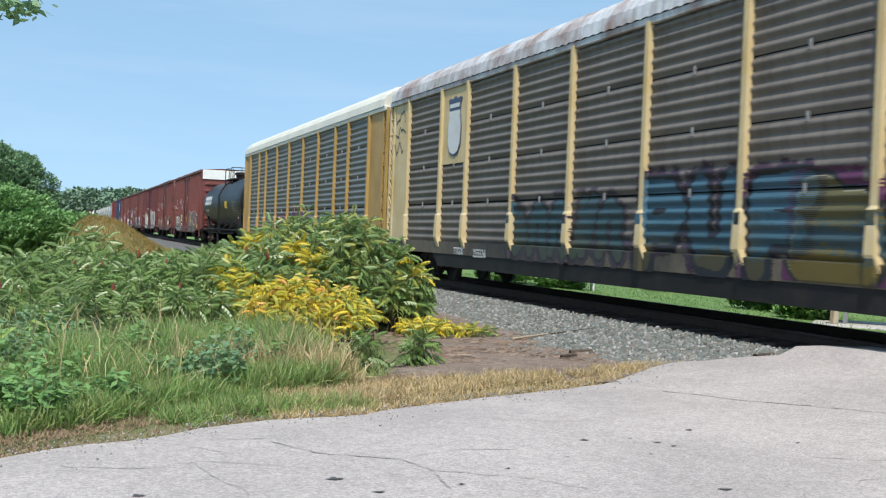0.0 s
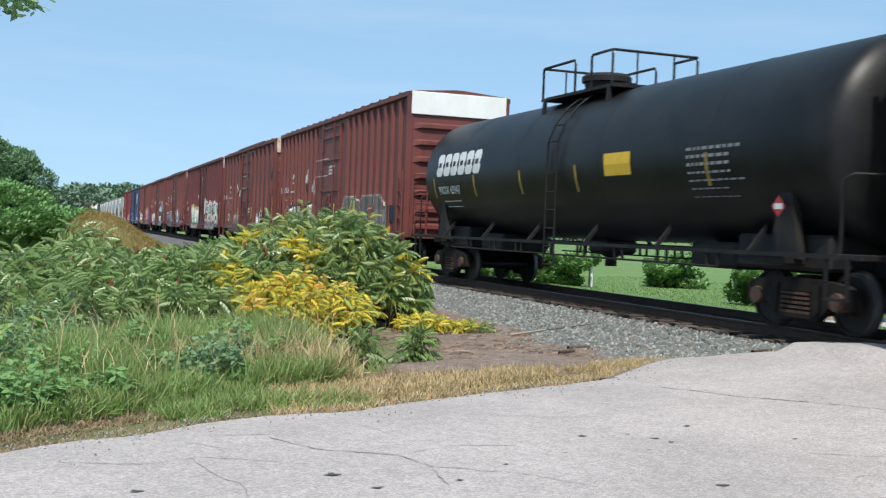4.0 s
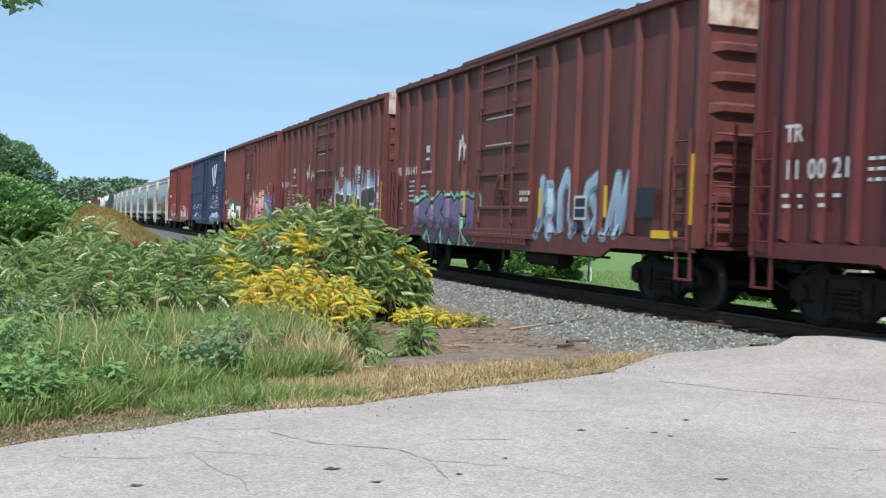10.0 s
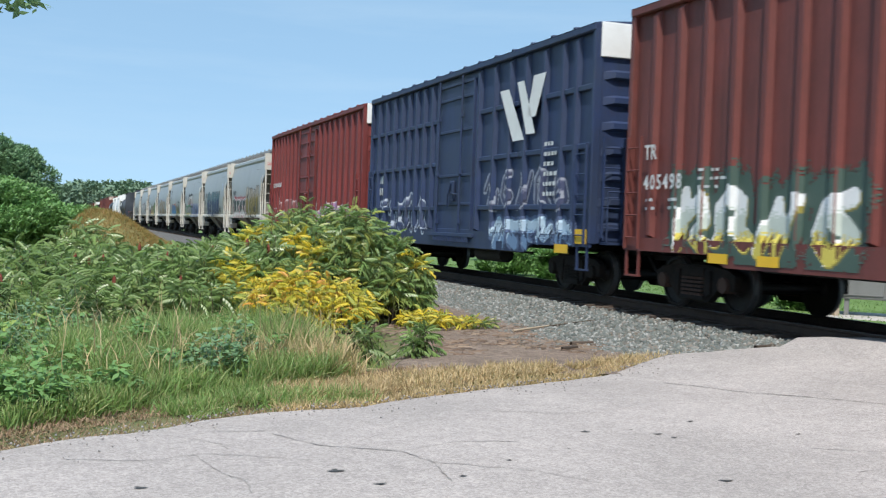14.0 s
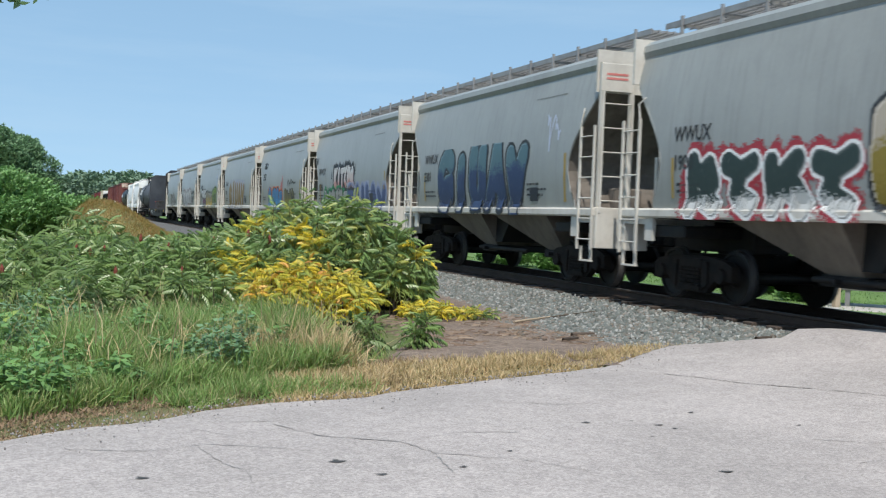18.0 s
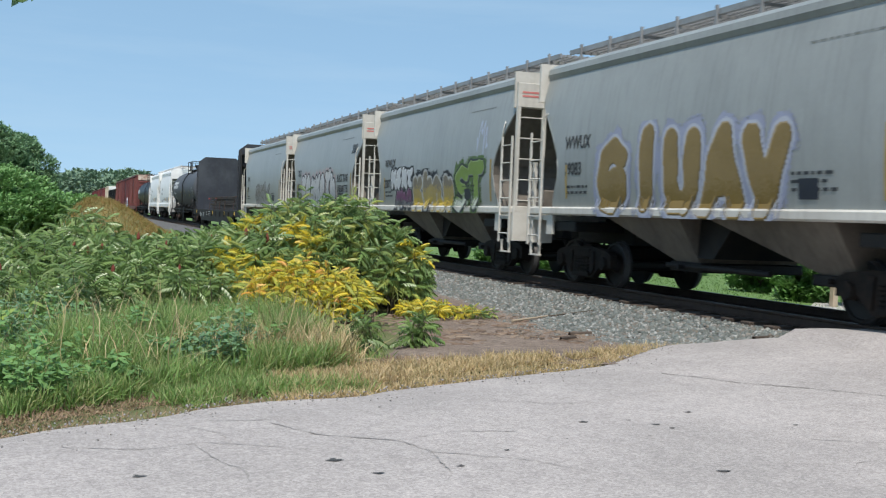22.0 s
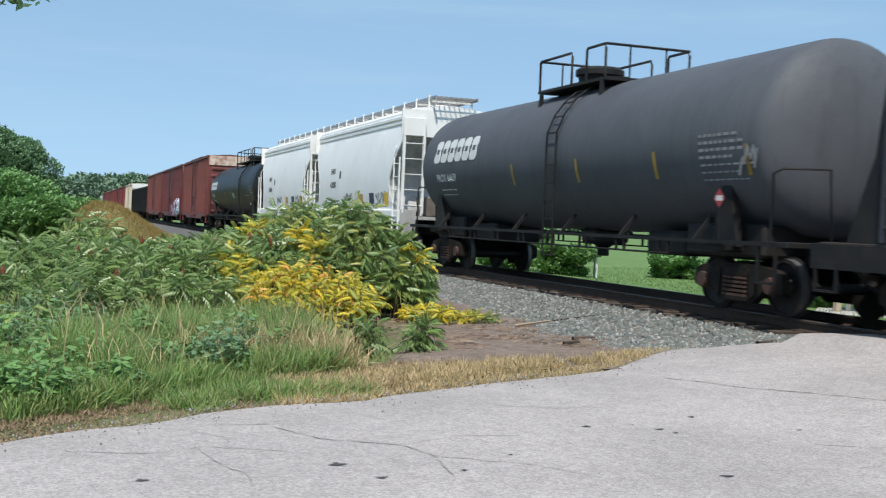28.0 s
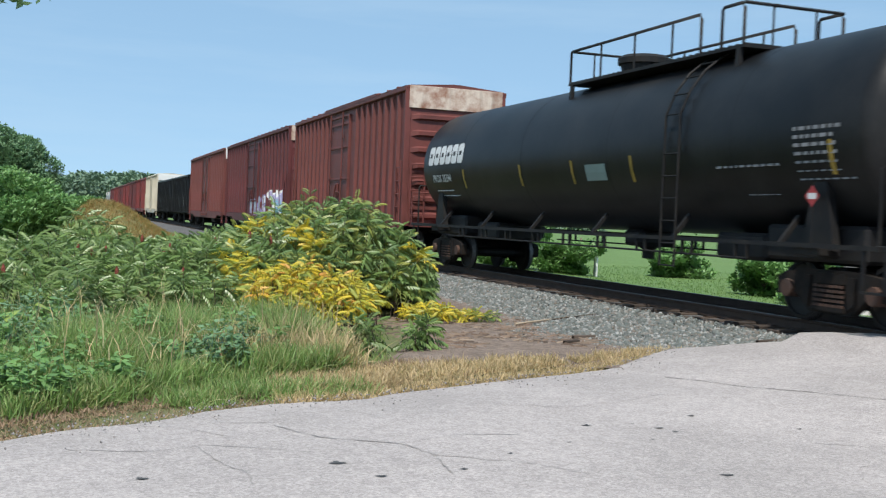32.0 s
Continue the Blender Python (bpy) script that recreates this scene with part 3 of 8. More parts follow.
# ---- boxcars ----
def boxcar(o0, o1, paint, ribs_far, ribs_near, door, top=5.06, end_top=None, label="", ladder_mat=None, seed=0, yellow_edge=False, raised=None, sill=0.74, big_door=False, end_sill=0.92):
    """o0, o1: front and rear end along the train. ribs in metres from the rear end; door: its start and end from the rear."""
    car = thing("boxcar", label, "freight car", "cars of the freight train")
    L = o1 - o0
    hl = L / 2
    yo = lambda m: hl - m
    PX, RX = -1.43, -1.53
    lm = ladder_mat or paint
    body = Geo()
    body.box(-1.43, 1.43, -hl + 0.05, hl - 0.05, 1.02, top - 0.1)
    part("body", body, paint, car)
    for s in (-1, 1):
        sd = Geo()
        dy0, dy1 = yo(door[0]), yo(door[1])
        a, b = (1.46, 1.52) if s > 0 else (-1.52, -1.46)
        sd.prism_x([(hl - 0.02, 0.92), (hl - 0.02, 1.14), (-hl + 0.02, 1.14), (-hl + 0.02, end_sill), (-hl + 2.6, end_sill), (-hl + 3.0, sill), (hl - 3.0, sill), (hl - 2.6, 0.92)], min(a, b), max(a, b))
        part("side_sill", sd, paint, car)
        tc = Geo()
        a, b = (1.40, 1.55) if s > 0 else (-1.55, -1.40)
        tc.box(a, b, -hl, hl, top - 0.14, top, bev=0.02)
        if raised:
            tc.box(a - 0.01, b + 0.01, yo(raised[1]), yo(raised[0]), top - 0.03, top + 0.06)
        part("top_chord", tc, paint, car)
    # posts
    ribset = [(yo(r), 0.075) for r in ribs_far + ribs_near]
    rib_h = (1.14, top - 0.12)

    def g_rib(g):
        g.loft([[(-0.0, -0.08, rib_h[0]), (-0.10, -0.05, rib_h[0] + 0.05), (-0.10, 0.05, rib_h[0] + 0.05), (-0.0, 0.08, rib_h[0])],
                [(-0.0, -0.08, rib_h[1]), (-0.10, -0.05, rib_h[1] - 0.12), (-0.10, 0.05, rib_h[1] - 0.12), (-0.0, 0.08, rib_h[1])]], caps=True)
    rm = shared(("side_post", paint.name, round(top, 2)), g_rib, paint)
    for y, w in ribset:
        part_m("side_post", rm, car, pose(PX, y, 0))
        part_m("side_post", rm, car, pose(-PX, y, 0, 0, 0, 180))
    for s in (-1, 1):           # corner posts
        for x in (-1, 1):
            cp = Geo()
            cp.box(min(x * 1.36, x * 1.53), max(x * 1.36, x * 1.53), min(s * (hl - 0.12), s * hl), max(s * (hl - 0.12), s * hl), 0.98, top - 0.02, bev=0.015)
            part("corner_post", cp, paint, car)
    # door
    dw = dy0 - dy1
    for s in (-1, 1):
        d = Geo()
        x0, x1 = -1.475, -1.42
        d.box(x0, x1, dy1, dy0, 1.10, top - 0.3)
        bars_z = [1.1, 1.75, 2.45, 3.55, 4.35, top - 0.36] if not big_door else [1.1, 1.6, 2.35, 2.95, 3.75, 4.3, top - 0.36]
        if s > 0:
            d.v = [(-x, y, z) for x, y, z in d.v]
        dp = part("door", d, paint, car)
        xa, xb = (-1.515, -1.47) if s < 0 else (1.47, 1.515)
        for z in bars_z:
            d = Geo()
            d.box(xa, xb, dy1, dy0, z, z + 0.07, bev=0.01)
            part("door_rail", d, paint, dp)
        for y in (dy0 - 0.05, dy1 + 0.05) + ((dy0 + dy1) / 2 - 0.1,) * (1 if big_door else 0):
            d = Geo()
            d.box(xa - 0.002, xb + 0.002, y - 0.045, y + 0.045, 1.1, top - 0.3, bev=0.01)
            part("door_stile", d, paint, dp)
        q = -s
        for y in (dy0 - dw * 0.10, dy1 + dw * 0.28):
            rod = Geo()
            rod.tube([(-q * 1.54, y, 0.92), (-q * 1.54, y, top - 0.16)], 0.028, 6)
            for z in (1.3, 2.5, 3.9):
                rod.box(min(-q * 1.50, -q * 1.57), max(-q * 1.50, -q * 1.57), y - 0.05, y + 0.05, z, z + 0.09)
            part("lock_rod", rod, paint, dp)
        hd = Geo()
        yc = (dy0 + dy1) / 2 - 0.05
        hd.box(min(-q * 1.49, -q * 1.56), max(-q * 1.49, -q * 1.56), yc - 0.12, yc + 0.12, 1.85, 2.35, bev=0.02)
        hd.tube([(-q * 1.57, yc, 2.3), (-q * 1.60, yc + 0.12, 2.0), (-q * 1.57, yc + 0.2, 1.7)], 0.025, 6)
        hd.tube([(-q * 1.56, dy1 + dw * 0.28, 2.0), (-q * 1.57, yc, 2.05)], 0.02, 5)
        part("handle", hd, paint, dp)
        tr = Geo()
        a, b = sorted((-q * 1.47, -q * 1.58))
        tr.box(a, b, dy1 - dw * 0.1, min(hl - 0.3, dy0 + dw * 0.1), 0.98, 1.07, bev=0.01)
        for k in range(int(dw / 0.16)):
            tr.box(a - 0.005, b + 0.005, dy1 + k * 0.16, dy1 + k * 0.16 + 0.07, 0.86, 0.98)
        part("door_track", tr, paint, car)
    # roof
    rf = Geo()
    n = max(10, int(L / 1.0))
    prof = [(-1.55, top), (-1.4, top + 0.03), (-0.1, top + 0.13), (0.1, top + 0.13), (1.4, top + 0.03), (1.55, top), (1.4, top - 0.05), (-1.4, top - 0.05)]
    rf.prism_y(prof, -hl, hl)
    for k in range(1, n):
        y = -hl + L * k / n
        rf.loft([[(-1.5, yy, top + 0.02 + q) for yy, q in ((y - 0.05, 0), (y, 0.05), (y + 0.05, 0))], [(0, yy, top + 0.12 + q) for yy, q in ((y - 0.05, 0), (y, 0.05), (y + 0.05, 0))], [(1.5, yy, top + 0.02 + q) for yy, q in ((y - 0.05, 0), (y, 0.05), (y + 0.05, 0))]], closed=False)
    part("roof", rf, paint, car)
    # ends with pressed ribs
    for s in (-1, 1):
        e = Geo()
        ya, yb = sorted((s * (hl - 0.06), s * (hl - 0.03)))
        e.box(-1.4, 1.4, ya, yb, 1.0, top - 0.02)
        z = 1.2
        ztop = top - (0.75 if end_top else 0.3)
        while z < ztop:
            h = 0.20
            ring = lambda x, k: [(x, s * (hl - 0.03), z), (x, s * (hl - 0.03 + 0.085 * k), z + 0.05), (x, s * (hl - 0.03 + 0.085 * k), z + h - 0.05), (x, s * (hl - 0.03), z + h)]
            e.loft([ring(-1.33, 0.02), ring(-1.12, 1), ring(1.12, 1), ring(1.33, 0.02)], caps=True)
            z += 0.47
        part("car_end", e, paint, car)
        if end_top:
            w = Geo()
            w.box(-1.42, 1.42, *sorted((s * (hl - 0.03), s * (hl + 0.03))), top - 0.62, top + 0.02, bev=0.01)
            part("end_panel", w, end_top, car, "pale panel at the top of the end")
        pf = Geo()
        pf.box(-1.3, 1.3, *sorted((s * hl, s * (hl + 0.28))), 0.98, 1.03)
        pf.tube([(-1.3, s * (hl + 0.26), 1.95), (-0.35, s * (hl + 0.26), 1.95)], 0.018, 5)
        pf.tube([(-1.3, s * (hl + 0.26), 1.03), (-1.3, s * (hl + 0.26), 1.95)], 0.018, 5)
        part("end_platform", pf, paint, car)
        ladder(car, -1.12, s * (hl + 0.12), 0.42, 1.1, 2.95, 5, lm, lm.name, 90, "end_ladder")
        ladder(car, -1.57, s * (hl - 0.34), 0.42, 0.95, 2.85, 5, lm, lm.name)
        step(car, -1.5, s * (hl - 0.3), lm, lm.name)
    bw = Geo()
    bw.tube([(0.75, -hl - 0.14, 2.1), (0.75, -hl - 0.02, 2.1)], 0.03, 6)
    bw.loft([[(0.75 + 0.26 * math.cos(a) + q * math.cos(a), -hl - 0.16, 2.1 + (0.26 + q) * math.sin(a)) for a in [math.tau * k / 16 for k in range(16)]] for q in (-0.02, 0.02)])
    part("brake_wheel", bw, IRON, car)
    uf = Geo()
    uf.box(-0.28, 0.28, -hl + 0.2, hl - 0.2, 0.80, 1.04)
    for k in range(int(L / 1.5)):
        y = -hl + 1 + k * 1.5
        uf.box(-1.4, 1.4, y - 0.06, y + 0.06, 0.88, 1.03)
    uf.tube([(-0.9, -2.2, 0.62), (-0.9, -0.6, 0.62)], 0.19, 10)
    uf.tube([(-1.1, -hl + 3.4, 0.72), (-1.1, hl - 3.4, 0.72)], 0.025, 5)
    part("underframe", uf, BLACK, car)
    for s in (-1, 1):
        bogie(car, s * (hl - 1.53), seed % 3 == 0)
    couplers(car, hl)
    if yellow_edge:
        for s in (-1, 1):
            decal(car, s * (hl - 0.03), s * (hl - 0.12), 1.35, 2.45, YELLOW, lambda y, z: -1.533, "reflector")

    def depth(y, z):
        for ry, w in ribset:
            d = abs(y - ry)
            if d < 0.082:
                if not 1.16 < z < top - 0.2:
                    return PX - 0.03 if z > 1.14 else -1.521
                return RX - 0.001 if d < 0.052 else RX + (PX - RX) * (d - 0.052) / 0.03
        if dy1 <= y <= dy0 and 1.1 < z < top - 0.3:
            return -1.477
        if z < 1.14:
            return -1.521
        return PX
    CARS.append((car, (o0 + o1) / 2))
    return car, depth, yo


def spaced(a, b, n):
    return [a + (b - a) * k / (n - 1) for k in range(n)]


# ---- covered hoppers ----
def hop_x(z):
    """Half width of the bowed hopper side."""
    return 1.53 - 0.078 * (z - 2.35) ** 2


def smooth_step(a, b, x):
    t = max(0.0, min(1.0, (x - a) / (b - a)))
    return t * t * (3 - 2 * t)


def hopper(o0, o1, shell, trim, label="", white=False, mesh_walk=True, tall=0.0):
    car = thing("covered_hopper", label, "freight car", "cars of the freight train")
    L = o1 - o0
    hl = L / 2
    g = Geo()
    # how far the slope sheet cuts in from the end at each height
    cut = lambda z: 0.16 + 1.05 * math.sin(max(0.0, min(1.0, (3.72 - z) / 1.55)) * math.pi / 2) ** 1.3 - 0.28 * smooth_step(2.2, 1.46, z)
    zs = [1.46, 1.62, 1.8, 2.0, 2.2, 2.4, 2.6, 2.8, 3.0, 3.2, 3.4, 3.55, 3.7, 3.85, 4.08]
    for s in (-1, 1):
        rows = []
        for z in zs:
            x = s * hop_x(z)
            a = hl - cut(z)
            rows.append([(x, -a + 2 * a * k / 24, z) for k in range(25)])
        g = Geo()
        g.loft(rows, closed=False, smooth=True)
        part("side_sheet", g, shell, car)
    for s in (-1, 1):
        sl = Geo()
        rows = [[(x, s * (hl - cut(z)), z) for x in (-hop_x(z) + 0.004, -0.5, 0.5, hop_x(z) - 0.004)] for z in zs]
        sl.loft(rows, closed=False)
        # sheet colour holds both grime and the shade under the roof end
        part("slope_sheet", sl, SHADED_PALE_GRIME if white else SHADED_GRIME, car)
        for x in (-1, 1):
            ed = Geo()
            ed.tube([(x * (hop_x(z) - 0.01), s * (hl - cut(z)), z) for z in zs], 0.02, 5)
            part("edge_stiffener", ed, shell, car)
    rf = Geo()
    prof = [(-1.28, 4.06), (-1.31, 4.09), (-1.34, 4.17), (-1.32, 4.28), (-1.22, 4.36), (-0.8, 4.48), (0, 4.56), (0.8, 4.48), (1.22, 4.36), (1.32, 4.28), (1.34, 4.17), (1.31, 4.09), (1.28, 4.06)]
    if white:
        prof = [(-1.30, 3.98), (-1.355, 4.00), (-1.355, 4.08), (-1.325, 4.10), (-1.37, 4.14), (-1.37, 4.22), (-1.325, 4.25), (-1.32, 4.32), (-1.1, 4.45), (0, 4.58), (1.1, 4.45), (1.32, 4.32), (1.325, 4.25), (1.37, 4.2), (1.30, 3.98)]
    rf.prism_y(prof, -hl + 0.15, hl - 0.15)
    part("roof", rf, shell, car)
    for s in (-1, 1):
        sill = Geo()
        a, b = sorted((s * 1.38, s * 1.56))
        sill.box(a, b, -hl, hl, 1.33 if not white else 1.12, 1.49, bev=0.03)
        part("side_sill", sill, trim, car)
    # running board over the roof
    wb = Geo()
    for k in range(9):
        x = -0.62 + k * 0.155
        wb.box(x - 0.012, x + 0.012, -hl - 0.25, hl + 0.25, 4.74, 4.79)
    nb = int(L / 0.12)
    for k in range(nb):
        y = -hl - 0.2 + (L + 0.4) * k / nb
        wb.box(-0.64, 0.64, y, y + 0.02, 4.745, 4.785)
    for x in (-0.64, 0.64):
        wb.box(x - 0.015, x + 0.015, -hl - 0.25, hl + 0.25, 4.70, 4.80)
    board = part("running_board", wb, GRATING, car)
    for k in range(10):
        y = -hl + 0.3 + (L - 0.6) * k / 9
        ps = Geo()
        for x in (-0.66, 0.66):
            ps.box(x - 0.025, x + 0.025, y - 0.025, y + 0.025, 4.48, 4.86)
        ps.box(-0.66, 0.66, y - 0.02, y + 0.02, 4.66, 4.71)
        part("bracket", ps, trim if white else GRATING, board)
    hatch = Geo()
    hatch.box(-0.3, 0.3, -hl + 0.9, hl - 0.9, 4.52, 4.66, bev=0.04)
    part("roof_hatch", hatch, shell, car)
    # ends: corner posts, top plate, ladders, platform
    for s in (-1, 1):
        en = Geo()
        for x in (-1.46, -0.86, 0.86, 1.46):        # the ladder stands at one corner of each end
            en.box(x - 0.035, x + 0.035, *sorted((s * (hl - 0.06), s * (hl + 0.02))), 1.33, 4.15 if x * s > 0 else 2.4)
        en.box(-1.5, 1.5, *sorted((s * (hl - 0.2), s * (hl - 0.14))), 3.62, 4.40)
        part("end_frame", en, trim, car)
        tp = Geo()
        tp.box(*sorted((s * 1.50, s * 0.84)), *sorted((s * (hl - 0.03), s * (hl + 0.03))), 3.62, 4.14, bev=0.01)
        part("end_panel", tp, trim, car)
        ladder(car, s * 1.16, s * (hl + 0.05), 0.6, 1.4, 3.62, 5, trim, trim.name, 90, "end_ladder")
        ladder(car, -1.57, s * (hl - 0.30), 0.55, 0.72, 3.0, 6, trim, trim.name)
        gr = Geo()
        gr.tube([(-1.58, s * (hl - 0.58), 3.0), (-1.56, s * (hl - 0.50), 3.25), (-1.50, s * (hl - 0.62), 3.35)], 0.018, 5)
        part("grab_iron", gr, trim, car)
        pl = Geo()
        pl.box(-1.5, 1.5, *sorted((s * (hl - 0.75), s * (hl + 0.05))), 1.22, 1.32)
        ds = Geo()
        ds.box(-0.35, 0.35, *sorted((s * (hl - 2.2), s * (hl + 0.1))), 0.80, 1.24, bev=0.02)
        ds.box(-1.42, 1.42, *sorted((s * (hl - 1.85), s * (hl - 0.7))), 1.02, 1.21, bev=0.02)
        part("draft_sill", ds, BLACK, car)
        pl.box(-1.52, -1.05, *sorted((s * (hl - 0.1), s * (hl + 0.06))), 0.75, 1.5, bev=0.01)
        pl.box(-1.50, -1.44, *sorted((s * (hl - 1.0), s * (hl - 0.75))), 0.95, 1.33)
        part("end_platform", pl, trim if not white else SHADED_PALE_GRIME, car)
        br = Geo()
        br.box(0.3, 0.9, *sorted((s * (hl - 0.9), s * (hl - 0.35))), 1.32, 1.85, bev=0.03)
        part("brake_cylinder", br, BLACK, car)
        br = Geo()
        br.box(-0.7, -0.1, *sorted((s * (hl - 1.1), s * (hl - 0.8))), 1.32, 1.9, bev=0.03)
        part("control_valve", br, SHADED_GRIME, car)
        step(car, -1.52, s * (hl - 0.30), trim, trim.name, 0.5, 0.78)
        bogie(car, s * (hl - 1.53), white)
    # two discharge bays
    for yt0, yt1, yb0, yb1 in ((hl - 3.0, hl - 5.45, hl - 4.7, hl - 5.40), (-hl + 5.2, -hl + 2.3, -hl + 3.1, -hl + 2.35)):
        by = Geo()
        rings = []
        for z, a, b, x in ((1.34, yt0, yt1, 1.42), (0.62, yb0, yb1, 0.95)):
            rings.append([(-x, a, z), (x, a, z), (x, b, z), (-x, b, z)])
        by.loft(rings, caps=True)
        # bay colours include the shade below the sill
        part("discharge_bay", by, BAY_GREY_SHADED if white else BAY_TAN_SHADED, car)
        gt = Geo()
        gt.box(-1.0, 1.0, yb1 - 0.12, yb0 + 0.12, 0.46, 0.62, bev=0.02)
        gt.tube([(-1.15, (yb0 + yb1) / 2, 0.54), (1.15, (yb0 + yb1) / 2, 0.54)], 0.04, 6)
        part("outlet_gate", gt, BLACK, car)
    ct = Geo()
    ct.prism_x([(hl - 5.4, 1.34), (hl - 5.4, 0.7), (-hl + 5.6, 0.7), (-hl + 5.0, 1.34)], -1.0, 1.0)
    ct.box(-0.3, 0.3, -hl + 1, hl - 1, 0.95, 1.3)
    ct.tube([(-1.0, -1.6, 0.55), (-1.0, 1.2, 0.55)], 0.05, 6)
    part("centre_sill", ct, BLACK, car)
    couplers(car, hl)
    CARS.append((car, (o0 + o1) / 2))
    return car, (lambda y, z: -hop_x(z) if z > 1.49 else -1.561), (lambda m: hl - m)


# ---- tank cars ----
TR, TZ = 1.49, 2.64


def tank_x(z):
    return -math.sqrt(max(0.01, TR * TR - (z - TZ) ** 2))


def tank_car(o0, o1, shell, label, fit=0.0, ladder_y=0.0, rails=((1.5, 0.3), (-0.3, -1.5))):
    """fit: where the valve housing stands, from the middle; rails: the two runs of handrail."""
    pa, pb = rails[1][1] - 0.05, rails[0][0] + 0.05
    car = thing("tank_car", label, "freight car", "cars of the freight train")
    hl = (o1 - o0) / 2
    g = Geo()
    n = 48
    prof = [(hl - 0.18 - 0.55 * (1 - math.cos(a)), TR * math.sin(a)) for a in [math.pi / 2 * k / 9 for k in range(10)]]
    line = [(y, r) for y, r in prof] + [(-y, r) for y, r in prof[::-1]]
    mid = line[:10] + [(line[9][0] * (1 - 2 * k / 12), TR) for k in range(1, 12)] + line[10:]
    rings = [[(max(r, 0.01) * math.cos(a), y, TZ + max(r, 0.01) * math.sin(a)) for a in [math.tau * i / n for i in range(n)]] for y, r in mid]
    g.loft(rings, caps=True, smooth=True)
    part("shell", g, shell, car)
    for y in (-hl * 0.62, -hl * 0.2, hl * 0.22, hl * 0.62):
        g = Geo()
        g.loft([[(r * math.cos(a), y + d, TZ + r * math.sin(a)) for a in [math.tau * i / n for i in range(n)]] for r, d in ((TR - 0.01, -0.04), (TR + 0.006, 0.0), (TR - 0.01, 0.04))], smooth=True)
        part("weld_band", g, shell, car)
    # underframe: stub sills, bolsters, running pipe along each side
    for s in (-1, 1):
        for nm, x0, x1, ya, yb, z0, z1, bev in (("stub_sill", -0.35, 0.35, hl - 3.4, hl + 0.1, 0.78, 1.12, 0.02), ("end_sill", -1.5, 1.5, hl - 0.3, hl + 0.18, 1.02, 1.10, 0.01),
                                                ("bolster", -1.45, 1.45, hl - 1.9, hl - 1.4, 0.92, 1.05, 0.02), ("saddle", -1.1, 1.1, hl - 3.0, hl - 0.9, 0.84, 1.34, 0.05), ("brake_reservoir", -0.9, 0.3, hl - 4.6, hl - 3.3, 0.78, 1.2, 0.06)):
            uf = Geo()
            uf.box(x0, x1, *sorted((s * ya, s * yb)), z0, z1, bev=bev)
            part(nm, uf, BLACK, car)
        for x in (-1, 1):
            uf = Geo()
            uf.prism_x([(s * (hl - 1.95), 1.0), (s * (hl - 1.3), 1.0), (s * (hl - 1.5), 1.95), (s * (hl - 1.75), 1.95)], *sorted((x * 1.18, x * 1.30)))
            part("saddle_web", uf, BLACK, car)
    for s in (-1, 1):
        rl = Geo()
        rl.box(*sorted((s * 1.46, s * 1.53)), -hl + 0.2, hl - 0.2, 1.03, 1.09)
        rl.tube([(s * 1.5, -hl + 2.9, 0.83), (s * 1.5, hl - 2.9, 0.83)], 0.018, 5)
        k = 0
        y = -hl + 2.9
        while y < hl - 2.8:
            rl.box(*sorted((s * 1.48, s * 1.52)), y - 0.02, y + 0.02, 0.83, 1.05)
            y += 0.28 if k % 2 == 0 else 1.15
            k += 1
        part("side_rail", rl, BLACK, car)
        for k in range(6):
            y = -hl + 2.2 + (2 * hl - 4.4) * k / 5
            st = Geo()
            st.prism_y([(s * 1.5, 1.07), (s * 1.42, 1.07), (s * 1.14, 1.42), (s * 1.18, 1.47)], y - 0.03, y + 0.03)
            part("rail_stay", st, BLACK, car)
    # ladder up the side
    ld = Geo()
    for s in (-1, 1):
        pts = [(-1.54, ladder_y + s * 0.22, 0.60), (-1.54, ladder_y + s * 0.22, 2.7)]
        pts += [(-(TR + 0.10) * math.cos(a), ladder_y + s * 0.22, TZ + (TR + 0.10) * math.sin(a)) for a in [radians(q) for q in (15, 30, 45, 58, 70)]]
        ld.tube(pts, 0.022, 5)
    for k in range(6):
        ld.tube([(-1.54, ladder_y - 0.22, 0.62 + 0.36 * k), (-1.54, ladder_y + 0.22, 0.62 + 0.36 * k)], 0.014, 5)
    for q in (15, 28, 41, 54, 66):
        x, z = -(TR + 0.10) * math.cos(radians(q)), TZ + (TR + 0.10) * math.sin(radians(q))
        ld.tube([(x, ladder_y - 0.22, z), (x, ladder_y + 0.22, z)], 0.014, 5)
    part("ladder", ld, BLACK, car)
    # platform, valve housing and handrails on top
    pf = Geo()
    pf.box(-0.95, 0.95, pa, pb, 4.06, 4.11)
    for s in (-1, 1):
        pf.prism_y([(s * 0.95, 4.08), (s * 0.9, 4.08), (s * 0.9, 3.72), (s * 0.98, 3.72)], pa + 0.1, pa + 0.2)
        pf.prism_y([(s * 0.95, 4.08), (s * 0.9, 4.08), (s * 0.9, 3.72), (s * 0.98, 3.72)], pb - 0.2, pb - 0.1)
    plat = part("platform", pf, BLACK, car)
    plank = shared("platform_plank", lambda g: g.box(-0.95, 0.95, 0.0, 0.05, 4.11, 4.13), BLACK)
    for k in range(int((pb - pa) / 0.19)):
        part_m("plank", plank, plat, pose(0, pa + k * 0.19, 0))
    vh = Geo()
    ring = lambda r, z, yy=fit: [(r * math.cos(a), yy + r * math.sin(a), z) for a in [math.tau * i / 20 for i in range(20)]]
